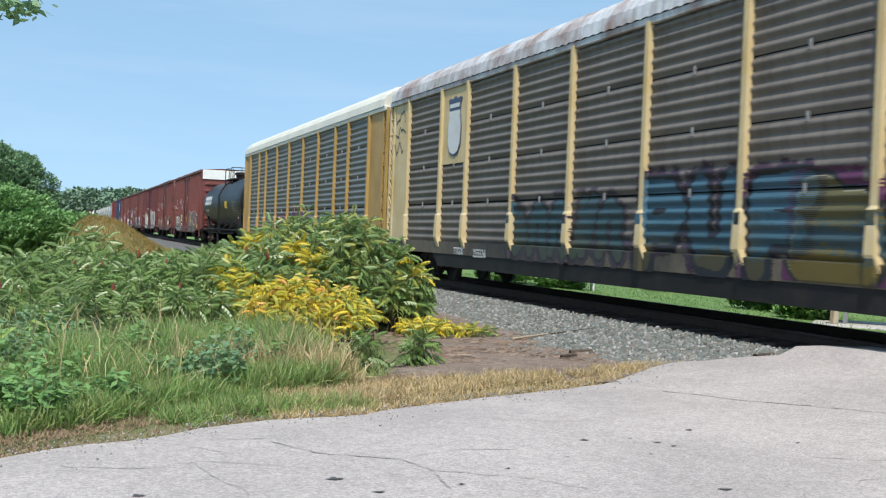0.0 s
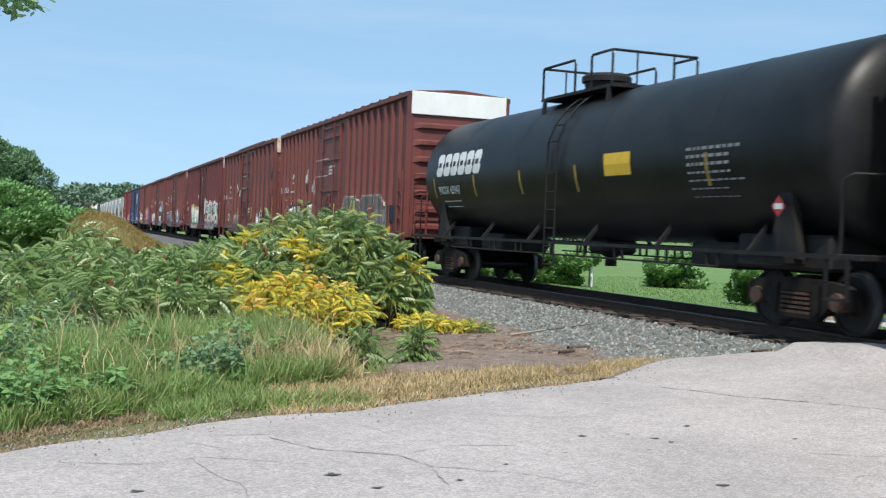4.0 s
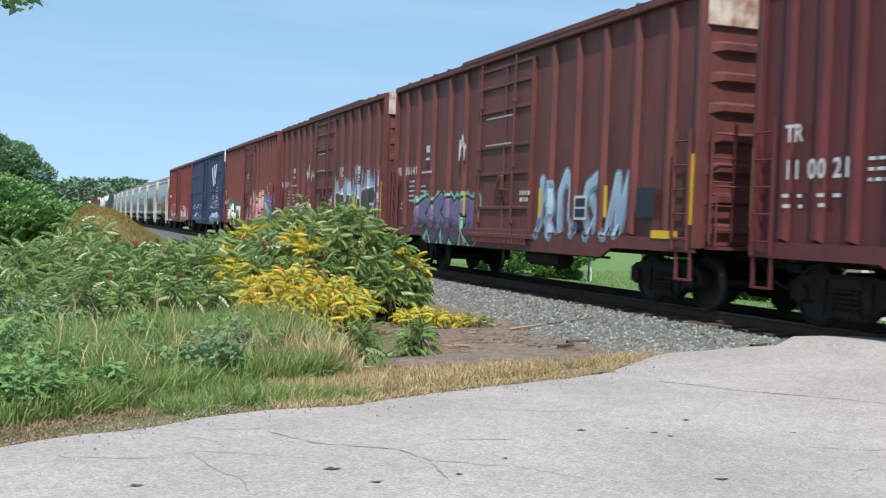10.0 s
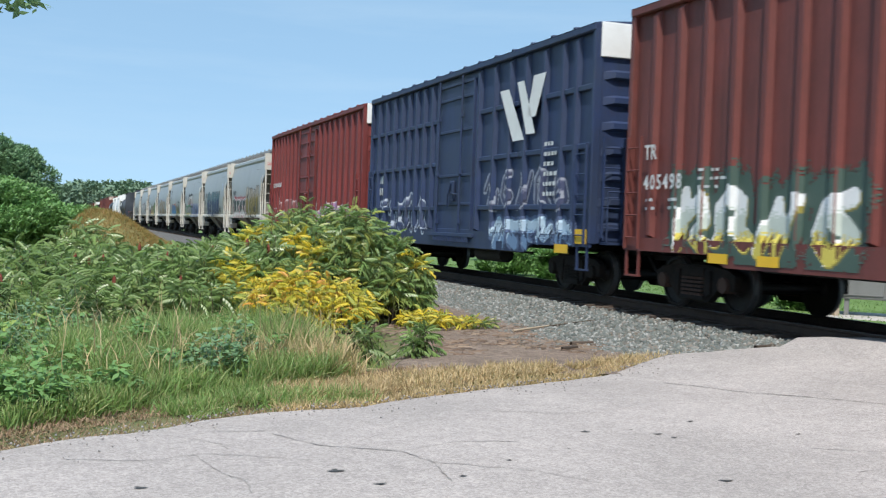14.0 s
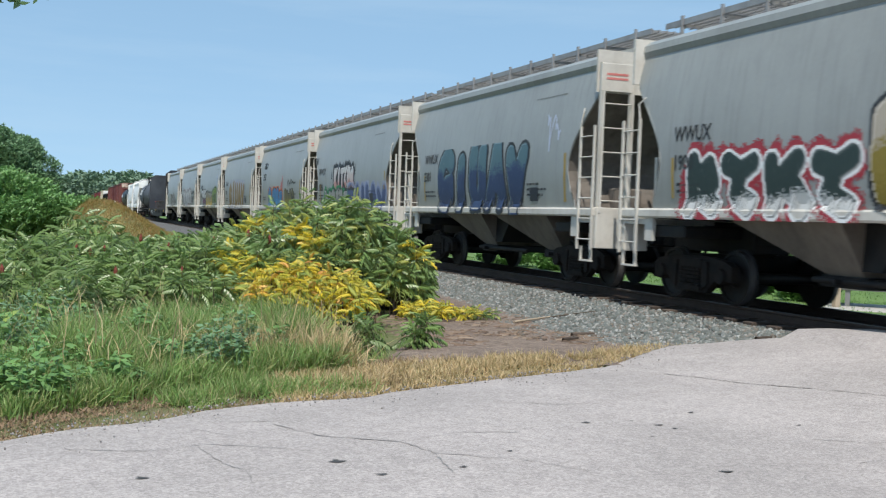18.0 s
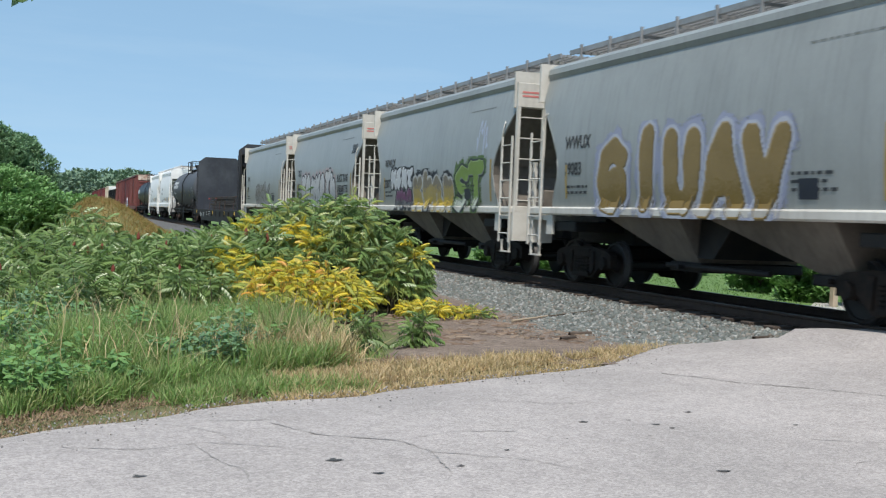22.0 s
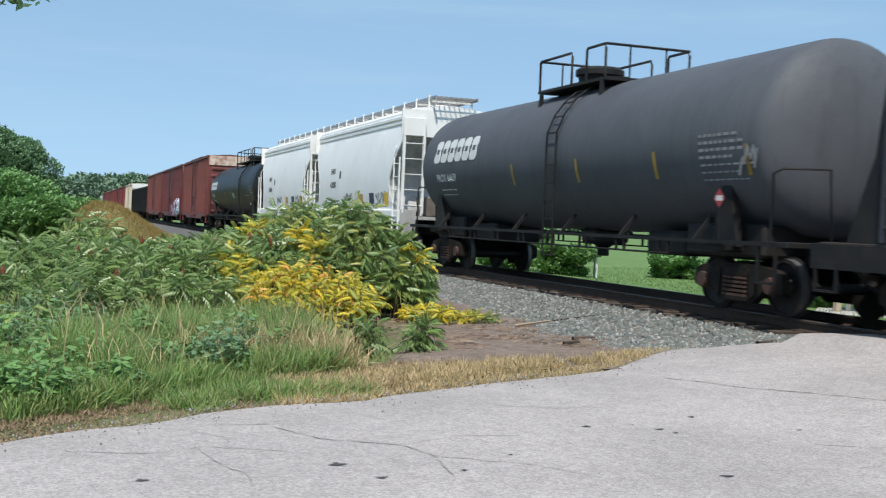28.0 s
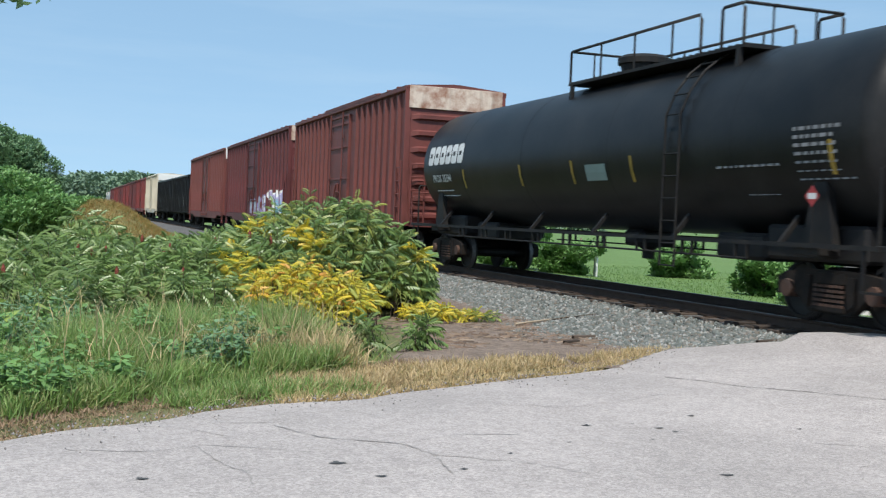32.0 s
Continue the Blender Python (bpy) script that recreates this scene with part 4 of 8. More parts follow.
    vh.loft([ring(0.40, 4.0), ring(0.46, 4.40), ring(0.52, 4.41), ring(0.52, 4.52), ring(0.44, 4.58)], caps=True)
    for q, r, h in ((-0.85, 0.16, 4.30), (-1.15, 0.11, 4.2), (0.8, 0.12, 4.25)):
        vh.loft([ring(r, 4.0, fit + q), ring(r, h - 0.08, fit + q), ring(r * 1.35, h - 0.07, fit + q), ring(r * 1.35, h, fit + q)], caps=True)
    part("valve_housing", vh, BLACK, car)
    for x in (-1, 1):
        for a, b in rails:
            a, b, up = a - fit, b - fit, 4.76
            hr = Geo()
            hr.tube([(x * 0.93, fit + a, 4.08), (x * 0.93, fit + a, up - 0.04), (x * 0.93, fit + a - 0.04, up), (x * 0.93, fit + b + 0.06, up), (x * 0.93, fit + b, up - 0.08), (x * 0.93, fit + b, 4.08)], 0.028, 6)
            for q in np.arange(a - 1.3, b + 0.5, -1.3):
                hr.tube([(x * 0.93, fit + q, 4.08), (x * 0.93, fit + q, up)], 0.02, 5)
            part("handrail", hr, BLACK, plat)
    for yy in (rails[0][0], rails[1][1]):
        hr = Geo()
        hr.tube([(-0.93, yy, 4.76), (0.93, yy, 4.76)], 0.028, 6)
        for x in (-0.4, 0.4):
            hr.tube([(x, yy, 4.08), (x, yy, 4.76)], 0.018, 5)
        part("handrail", hr, BLACK, plat)
    bl = Geo()
    bl.box(-0.4, 0.4, fit - 0.9, fit - 0.2, 0.86, 1.2, bev=0.08)
    bl.loft([ring(0.35, 1.15, fit - 0.5), ring(0.3, 0.9, fit - 0.5), ring(0.12, 0.8, fit - 0.5), ring(0.12, 0.62, fit - 0.5)], caps=True)
    part("bottom_outlet", bl, BLACK, car)
    for s in (-1, 1):
        er = Geo()
        er.tube([(-1.45, s * (hl - 0.28), 1.08), (-1.45, s * (hl - 0.28), 2.05), (-1.38, s * (hl - 0.16), 2.12), (-0.8, s * (hl + 0.12), 2.12), (-0.75, s * (hl + 0.14), 1.08)], 0.022, 6)
        part("end_handrail", er, BLACK, car)
        step(car, -1.5, s * (hl - 0.28), BLACK, "black", 0.5, 1.05)
        bogie(car, s * (hl - 1.6), True)
    pc = Geo()
    yp = -hl + 1.62
    pc.add([(-1.42, yp + a, 1.72 + b) for a, b in ((0, 0.15), (-0.15, 0), (0, -0.15), (0.15, 0))], [(0, 1, 2, 3)])
    pc.add([(-1.421, yp + 0.09, 1.68), (-1.421, yp - 0.09, 1.68), (-1.421, yp - 0.09, 1.76), (-1.421, yp + 0.09, 1.76)], [(0, 1, 2, 3)], mi=1)
    pc.box(-1.415, -1.40, yp - 0.02, yp + 0.02, 1.09, 1.6, mi=2)
    part("placard", pc, [RED_SIGN, PALE_SIGN, BLACK], car, "red diamond placard with a pale bar")
    couplers(car, hl)
    CARS.append((car, (o0 + o1) / 2))
    return car, (lambda y, z: tank_x(z)), hl


def maker_mark(car, y0, z0, size, mat, depth):
    """The owner's name as six plain blocks with cut corners and a slot."""
    w, gap, h = size * 0.80, size * 0.09, size
    for k in range(6):
        g = Geo()
        y = y0 - k * (w + gap)
        c = size * 0.14
        out = [(c, 0), (w - c, 0), (w, c), (w, h - c), (w - c, h), (c, h), (0, h - c), (0, c)]
        slot = [(w * 0.3, h * 0.40), (w * 0.7, h * 0.40), (w * 0.7, h * 0.44), (w * 0.7, h * 0.58), (w * 0.7, h * 0.62), (w * 0.3, h * 0.62), (w * 0.3, h * 0.58), (w * 0.3, h * 0.44)]
        vs = [(depth(0, z0 + q) - 0.008, y - p, z0 + q) for p, q in out + slot]
        g.add(vs, [(i, (i + 1) % 8, 8 + (i + 1) % 8, 8 + i) for i in range(8)])
        part("mark_block", g, mat, car, "white block of the owner's mark")


# ---- bilevel auto racks ----
WAVE = 0.045
RACK_ROWS = [(1.04, 1.98), (2.02, 2.94), (2.98, 3.90), (3.94, 4.86)]
RACK_GAPS = [(1.98, 2.02), (2.94, 2.98), (3.90, 3.94)]


def auto_rack(o0, o1, posts, paint, panel, roof_mat, label, sill_mat, shield=None):
    """posts: metres from the rear end."""
    car = thing("auto_rack", label, "freight car", "cars of the freight train")
    L = o1 - o0
    hl = L / 2
    ys = [hl - p for p in posts]
    rows = RACK_ROWS
    for a, b in zip(ys, ys[1:]):
        w = a - b - 0.12
        if shield and abs((a + b) / 2 - shield) < 0.4:
            skip = 2
        else:
            skip = 9
        for k, (z0, z1) in enumerate(rows):
            if k >= skip:
                continue

            def build(g, w=w, h=z1 - z0):
                prof = [(-0.5 * WAVE * (1 - math.cos(math.tau * q / 8)), h * q / 40) for q in range(41)]
                g.loft([[(x, w / 2, z) for x, z in prof], [(x, -w / 2, z) for x, z in prof]], closed=False, smooth=True)
                g.box(0.004, 0.03, -w / 2, w / 2, 0, h)
            me = shared(("side_panel", panel.name, round(w, 2)), build, panel)
            for s in (-1, 1):
                part_m("side_panel", me, car, pose(s * 1.44, (a + b) / 2, z0, 0, 0, 0 if s < 0 else 180))
        for z in (2.0, 2.96, 3.92):          # clips at the gaps
            cl = shared(("panel_clip", panel.name), lambda g: g.box(-0.03, 0.0, -0.02, 0.02, -0.07, 0.07), GRATING)
            part_m("panel_clip", cl, car, pose(-1.475, (a + b) / 2, z))

    def g_post(g):
        g.loft([[(0.0, -0.07, 4.92), (-0.10, -0.06, 4.92), (-0.10, 0.06, 4.92), (0.0, 0.07, 4.92)],
                [(0.0, -0.07, 1.75), (-0.10, -0.06, 1.75), (-0.10, 0.06, 1.75), (0.0, 0.07, 1.75)],
                [(0.0, -0.09, 1.7), (-0.13, -0.08, 1.7), (-0.13, 0.08, 1.7), (0.0, 0.09, 1.7)],
                [(0.0, -0.10, 1.15), (-0.15, -0.09, 1.15), (-0.15, 0.09, 1.15), (0.0, 0.10, 1.15)],
                [(0.06, -0.12, 0.88), (-0.07, -0.16, 0.88), (-0.07, 0.02, 0.88), (0.06, 0.06, 0.88)]], caps=True)
    pm = shared(("rack_post", paint.name), g_post, paint)
    for y in ys:
        for s in (-1, 1):
            part_m("rack_post", pm, car, pose(s * 1.455, y, 0, 0, 0, 0 if s < 0 else 180))
    inner = Geo()
    inner.box(-1.36, 1.36, -hl + 0.5, hl - 0.5, 1.0, 4.88)
    part("rack_core", inner, BLACK, car)
    for s in (-1, 1):
        sl = Geo()
        a, b = sorted((s * 1.38, s * 1.53))
        sl.box(a, b, -hl, hl, 0.74, 1.04)
        part("side_sill", sl, sill_mat, car)
        sk = Geo()
        sk.prism_x([(hl - 4.2, 0.74), (-hl + 4.2, 0.74), (-hl + 4.6, 0.42), (hl - 4.6, 0.42)], min(a, b) + 0.02, max(a, b) - 0.02)
        part("sill_skirt", sk, BLACK, car)
        tb = Geo()
        tb.box(*sorted((s * 1.36, s * 1.54)), -hl + 0.1, hl - 0.1, 4.86, 5.0, bev=0.02)
        part("top_chord", tb, roof_mat, car)
    # arched roof of corrugated sheets
    rf = Geo()
    arc = [(1.56 * math.cos(a), 4.98 + 0.82 * math.sin(a) ** 0.8) for a in [math.pi * k / 14 for k in range(1, 14)]]
    arc = [(1.56, 4.98)] + arc + [(-1.56, 4.98)]
    nr = int(L / 0.16)
    rings = []
    for k in range(nr + 1):
        y = -hl + 0.25 + (L - 0.5) * k / nr
        q = 0.0 if k % 2 else 0.022
        end = min(1.0, (hl - 0.2 - abs(y)) / 0.5) ** 0.5 if hl - 0.2 - abs(y) < 0.5 else 1.0
        rings.append([(x * (1 + q * 0.3), y, 4.98 + (z - 4.98) * (0.75 + 0.25 * end) + q) for x, z in arc])
    rf.loft(rings, closed=False)
    for r in (rings[0], rings[-1]):
        rf.add(r, [tuple(range(len(r)))])
    part("roof", rf, roof_mat, car)
    # ends: panel on the side, ladder-like braces, folding doors
    for s in (-1, 1):
        yo_ = ys[0] if s > 0 else ys[-1]
        for x in (-1, 1):
            ep = Geo()
            ep.box(*sorted((x * 1.42, x * 1.47)), *sorted((yo_ + s * 0.06, s * (hl - 0.42))), 1.04, 4.88)
            part("end_side_panel", ep, paint, car)
        dr = Geo()
        nd = 7
        for k in range(nd):
            x0, x1 = -1.32 + 2.64 * k / nd, -1.32 + 2.64 * (k + 1) / nd
            dr.loft([[(x0, s * (hl - 0.12 - 0.05 * (k % 2)), z), (x1, s * (hl - 0.12 - 0.05 * ((k + 1) % 2)), z)] for z in (1.05, 4.9)], closed=False)
        part("end_door", dr, paint, car)
        for yy in (hl - 0.42, hl - 0.06):
            for x0, x1 in ((-1.50, -1.42), (1.42, 1.50)):
                fr = Geo()
                fr.box(x0, x1, *sorted((s * (yy - 0.05), s * (yy + 0.05))), 0.8, 4.95)
                part("end_post", fr, paint, car)
        bc = Geo()
        for k in range(9):
            z = 1.05 + k * 0.43
            bc.tube([(-1.47, s * (hl - 0.42), z), (-1.47, s * (hl - 0.06), z + 0.02)], 0.018, 5)
            bc.tube([(-1.47, s * (hl - 0.42), z), (-1.47, s * (hl - 0.06), z + 0.4)], 0.014, 5)
        part("end_brace", bc, paint, car)
        step(car, -1.5, s * (hl - 0.25), paint, paint.name, 0.42, 0.95)
        bogie(car, s * (hl - 3.0))
    dk = Geo()
    dk.box(-1.36, 1.36, -hl, hl, 0.86, 1.0)
    dk.box(-0.4, 0.4, -hl, hl, 0.7, 0.9)
    part("deck", dk, BLACK, car)
    couplers(car, hl)
    CARS.append((car, (o0 + o1) / 2))

    def depth(y, z):
        for p in ys:
            if abs(y - p) < 0.09:
                return -1.585 if z < 1.7 else -1.535
        for z0, z1 in RACK_ROWS:
            if z0 <= z <= z1:
                return -1.443 - 0.5 * WAVE * (1 - math.cos(math.tau * 5 * (z - z0) / (z1 - z0)))
        return -1.45 if z > 1.04 else -1.531
    return car, depth, hl


# ---- bulkhead flat car ----
def bulkhead_flat(o0, o1, label):
    car = thing("bulkhead_flatcar", label, "freight car", "cars of the freight train")
    hl = (o1 - o0) / 2
    dk = Geo()
    dk.box(-1.48, 1.48, -hl + 0.1, hl - 0.1, 1.05, 1.13, bev=0.01)
    part("deck", dk, PLATE_RUST, car)
    for s in (-1, 1):
        sl = Geo()
        a, b = sorted((s * 1.42, s * 1.54))
        sl.prism_x([(hl, 0.78), (hl, 1.10), (-hl, 1.10), (-hl, 0.78), (-hl + 3.8, 0.78), (-hl + 4.6, 0.40), (hl - 4.6, 0.40), (hl - 3.8, 0.78)], a, b)
        part("side_sill", sl, BLACK, car)
    for k in range(10):
        y = -hl + 2.6 + (2 * hl - 5.2) * k / 9
        if 4.5 < y < 7.2:       # room for the car's lettering
            continue
        pk = Geo()
        pk.box(-1.60, -1.54, y - 0.07, y + 0.07, 0.72, 1.02, bev=0.01)
        part("stake_pocket", pk, BLACK, car)
    for s in (-1, 1):
        yi = s * (hl - 1.82)
        bh = Geo()
        out = [(-1.50, 1.12), (1.50, 1.12), (1.50, 4.38), (1.05, 4.74), (-1.05, 4.74), (-1.50, 4.38)]
        bh.prism_y(out, *sorted((yi, yi + s * 0.08)))
        part("bulkhead", bh, BULKHEAD, car)
        for x in (-1.42, -0.5, 0.5, 1.42):
            br = Geo()
            br.prism_x([(yi + s * 0.08, 1.1), (yi + s * 1.25, 1.1), (yi + s * 0.8, 2.2), (yi + s * 0.5, 4.1), (yi + s * 0.08, 4.45)], x - 0.04, x + 0.04)
            part("bulkhead_brace", br, BLACK, car)
        for z in (1.7, 2.3, 2.9, 3.5, 4.1):
            br = Geo()
            br.box(-1.37, 1.37, *sorted((yi + s * 0.08, yi + s * 0.35)), z, z + 0.08)
            part("bulkhead_beam", br, BLACK, car)
        ladder(car, -1.52, yi + s * 0.35, 0.4, 1.15, 4.1, 8, BULKHEAD, "slate")
        step(car, -1.52, s * (hl - 0.3), BLACK, "black")
        bogie(car, s * (hl - 1.9))
    uf = Geo()
    uf.box(-0.4, 0.4, -hl + 0.2, hl - 0.2, 0.72, 1.05)
    for k in range(12):
        y = -hl + 1 + (2 * hl - 2) * k / 11
        uf.box(-1.42, 1.42, y - 0.06, y + 0.06, 0.85, 1.05)
    part("underframe", uf, BLACK, car)
    couplers(car, hl)
    CARS.append((car, (o0 + o1) / 2))
    return car, (lambda y, z: -1.541), hl


def gondola(o0, o1, label):
    car = thing("gondola", label, "freight car", "cars of the freight train")
    hl = (o1 - o0) / 2
    for s in (-1, 1):
        b = Geo()
        b.box(*sorted((s * 1.42, s * 1.48)), -hl, hl, 1.0, 3.85)
        b.box(*sorted((s * 1.40, s * 1.56)), -hl, hl, 3.78, 3.92, bev=0.02)
        part("side", b, TANK_BLACK, car)
        e = Geo()
        e.box(-1.45, 1.45, *sorted((s * (hl - 0.06), s * hl)), 1.0, 3.85)
        part("car_end", e, TANK_BLACK, car)
        bogie(car, s * (hl - 1.7))
    rm = shared("gondola_post", lambda g: g.box(-0.08, 0.08, -0.06, 0.06, 1.0, 3.8, bev=0.01), TANK_BLACK)
    for k in range(12):
        y = -hl + 0.4 + (2 * hl - 0.8) * k / 11
        part_m("side_post", rm, car, pose(-1.5, y, 0))
        part_m("side_post", rm, car, pose(1.5, y, 0))
    fl = Geo()
    fl.box(-1.42, 1.42, -hl + 0.05, hl - 0.05, 0.95, 1.05)
    fl.box(-0.3, 0.3, -hl + 0.2, hl - 0.2, 0.75, 0.95)
    part("floor_plate", fl, BLACK, car)
    decal(car, -hl + 3.6, -hl + 3.0, 1.5, 2.2, PALE_SIGN, lambda y, z: -1.48)
    couplers(car, hl)
    CARS.append((car, (o0 + o1) / 2))

# ---- the land: materials ----
def leaf_material(name, cols, rough=0.45, glow=0.3, var=0.25):
    """Foliage: one tone out of a few for every leaf, and light that comes through."""
    m = bpy.data.materials.new(name)
    m.use_nodes = True
    nt = m.node_tree
    N, L = nt.nodes, nt.links
    bs, out = N["Principled BSDF"], N["Material Output"]
    geo = N.new("ShaderNodeNewGeometry")
    ramp = N.new("ShaderNodeValToRGB")
    el = ramp.color_ramp.elements
    while len(el) < len(cols):
        el.new(0.5)
    for k, c in enumerate(cols):
        el[k].position, el[k].color = k / max(1, len(cols) - 1), (*c, 1)
    L.new(geo.outputs["Random Per Island"], ramp.inputs[0])
    tc = N.new("ShaderNodeTexCoord")
    nz = N.new("ShaderNodeTexNoise")
    nz.inputs["Scale"].default_value = 1.3
    L.new(tc.outputs["Object"], nz.inputs["Vector"])
    mr = N.new("ShaderNodeMapRange")
    mr.inputs[3].default_value, mr.inputs[4].default_value = 1 - var, 1 + var
    L.new(nz.outputs["Fac"], mr.inputs[0])
    hs = N.new("ShaderNodeHueSaturation")
    L.new(ramp.outputs[0], hs.inputs["Color"])
    L.new(mr.outputs[0], hs.inputs["Value"])
    L.new(hs.outputs[0], bs.inputs["Base Color"])
    bs.inputs["Roughness"].default_value = rough
    tr = N.new("ShaderNodeBsdfTranslucent")
    L.new(hs.outputs[0], tr.inputs["Color"])
    mx = N.new("ShaderNodeMixShader")
    mx.inputs[0].default_value = glow
    L.new(bs.outputs[0], mx.inputs[1])
    L.new(tr.outputs[0], mx.inputs[2])
    L.new(mx.outputs[0], out.inputs["Surface"])
    return m


def ground_material(name, a, b, c, s1=0.35, s2=9.0, rough=0.9, bump=0.4, grain=60.0, speck=0.28):
    """Soil or turf: three tones mixed by noise at two sizes, with fine relief."""
    m = bpy.data.materials.new(name)
    m.use_nodes = True
    nt = m.node_tree
    N, L = nt.nodes, nt.links
    bs = N["Principled BSDF"]
    tc = N.new("ShaderNodeTexCoord")

    def tex(scale, detail=6):
        t = N.new("ShaderNodeTexNoise")
        t.inputs["Scale"].default_value, t.inputs["Detail"].default_value, t.inputs["Roughness"].default_value = scale, detail, 0.6
        L.new(tc.outputs["Object"], t.inputs["Vector"])
        r = N.new("ShaderNodeMapRange")
        r.inputs[1].default_value, r.inputs[2].default_value = 0.38, 0.64
        L.new(t.outputs["Fac"], r.inputs[0])
        return t, r
    t1, r1 = tex(s1)
    t2, r2 = tex(s2)
    t3, r3 = tex(grain, 3)
    m1 = N.new("ShaderNodeMix")
    m2 = N.new("ShaderNodeMix")
    m1.data_type = m2.data_type = "RGBA"
    m1.inputs[6].default_value, m1.inputs[7].default_value = (*a, 1), (*b, 1)
    m2.inputs[7].default_value = (*c, 1)
    L.new(r1.outputs[0], m1.inputs[0])
    L.new(m1.outputs[2], m2.inputs[6])
    sc = N.new("ShaderNodeMath")
    sc.operation, sc.inputs[1].default_value = "MULTIPLY", 0.7
    L.new(r2.outputs[0], sc.inputs[0])
    L.new(sc.outputs[0], m2.inputs[0])
    hs = N.new("ShaderNodeHueSaturation")
    vm = N.new("ShaderNodeMapRange")
    vm.inputs[1].default_value, vm.inputs[2].default_value, vm.inputs[3].default_value, vm.inputs[4].default_value = 0.28, 0.72, 1 - speck, 1 + speck
    L.new(t3.outputs["Fac"], vm.inputs[0])
    L.new(vm.outputs[0], hs.inputs["Value"])
    L.new(m2.outputs[2], hs.inputs["Color"])
    L.new(hs.outputs[0], bs.inputs["Base Color"])
    bs.inputs["Roughness"].default_value = rough
    bp = N.new("ShaderNodeBump")
    bp.inputs["Strength"].default_value, bp.inputs["Distance"].default_value = bump, 0.03
    L.new(t3.outputs["Fac"], bp.inputs["Height"])
    L.new(bp.outputs[0], bs.inputs["Normal"])
    return m


TURF = ground_material("turf", (0.09, 0.12, 0.035), (0.12, 0.14, 0.05), (0.17, 0.14, 0.08), 0.3, 4.0)
DRY_TURF = ground_material("dry_turf", (0.22, 0.195, 0.068), (0.28, 0.205, 0.078), (0.17, 0.18, 0.06), 0.5, 3.0)
LAWN = ground_material("mown_lawn", (0.10, 0.19, 0.045), (0.13, 0.225, 0.055), (0.11, 0.165, 0.05), 0.25, 3.0, bump=0.5, grain=40)


def asphalt(name, dark, pale):
    """Bleached asphalt: worn patches, wheel-worn bands and single stones that show in the binder."""
    m = bpy.data.materials.new(name)
    m.use_nodes = True
    N, L = m.node_tree.nodes, m.node_tree.links
    bs = N["Principled BSDF"]
    tc = N.new("ShaderNodeTexCoord")

    def tex(scale, detail, lo, hi, a, b):
        t = N.new("ShaderNodeTexNoise")
        t.inputs["Scale"].default_value, t.inputs["Detail"].default_value, t.inputs["Roughness"].default_value = scale, detail, 0.62
        L.new(tc.outputs["Object"], t.inputs["Vector"])
        r = N.new("ShaderNodeMapRange")
        for i, q in enumerate((lo, hi, a, b)):
            r.inputs[i + 1].default_value = q
        L.new(t.outputs["Fac"], r.inputs[0])
        return r.outputs[0]
    patch, fine = tex(0.55, 7, 0.34, 0.66, 0.0, 1.0), tex(7.0, 6, 0.3, 0.7, 0.90, 1.08)
    mx = N.new("ShaderNodeMix")
    mx.data_type = "RGBA"
    mx.inputs[6].default_value, mx.inputs[7].default_value = (*dark, 1), (*pale, 1)
    L.new(patch, mx.inputs[0])
    value = fine
    for sc, lo, hi in ((55.0, 0.78, 1.16), (130.0, 0.84, 1.12)):
        vo = N.new("ShaderNodeTexVoronoi")
        vo.inputs["Scale"].default_value = sc
        L.new(tc.outputs["Object"], vo.inputs["Vector"])
        sp = N.new("ShaderNodeSeparateColor")
        L.new(vo.outputs["Color"], sp.inputs[0])
        r = N.new("ShaderNodeMapRange")
        r.inputs[3].default_value, r.inputs[4].default_value = lo, hi
        L.new(sp.outputs[0], r.inputs[0])
        mu = N.new("ShaderNodeMath")
        mu.operation = "MULTIPLY"
        L.new(r.outputs[0], mu.inputs[0])
        L.new(value, mu.inputs[1])
        value = mu.outputs[0]
    hs = N.new("ShaderNodeHueSaturation")
    L.new(value, hs.inputs["Value"])
    L.new(mx.outputs[2], hs.inputs["Color"])
    L.new(hs.outputs[0], bs.inputs["Base Color"])
    bs.inputs["Roughness"].default_value = 0.9
    bp = N.new("ShaderNodeBump")
    bp.inputs["Strength"].default_value, bp.inputs["Distance"].default_value = 0.25, 0.006
    L.new(value, bp.inputs["Height"])
    L.new(bp.outputs[0], bs.inputs["Normal"])
    return m


ROAD = asphalt("worn_asphalt", (0.333, 0.303, 0.288), (0.418, 0.379, 0.361))
GRAVEL = ground_material("ballast_bed", (0.115, 0.115, 0.115), (0.15, 0.148, 0.145), (0.08, 0.078, 0.076), 0.6, 14.0, 0.9, 0.9, 34)
DIRT = ground_material("gravelly_dirt", (0.22, 0.165, 0.13), (0.30, 0.235, 0.19), (0.12, 0.09, 0.07), 1.4, 9.0, 0.95, 0.9, 45, 0.5)
STONE = leaf_material("crushed_stone", [(0.075, 0.085, 0.078), (0.125, 0.14, 0.13), (0.17, 0.185, 0.172), (0.088, 0.096, 0.088), (0.32, 0.325, 0.31), (0.15, 0.128, 0.105), (0.11, 0.122, 0.112)], 0.8, 0.0, 0.15)
GRIT = leaf_material("pale_grit", [(0.26, 0.245, 0.235), (0.36, 0.335, 0.32), (0.20, 0.185, 0.175)], 0.85, 0.0, 0.15)
TIE_WOOD = material("creosoted_wood", (0.055, 0.04, 0.03), 0.85, var=0.2, scale=3, grain=30, bump=0.4, col2=(0.075, 0.055, 0.042), rand=0.4)
RAIL_STEEL = material("rail_brown_steel", (0.07, 0.045, 0.033), 0.75, 0.3, var=0.15, scale=3, grain=30, bump=0.15)
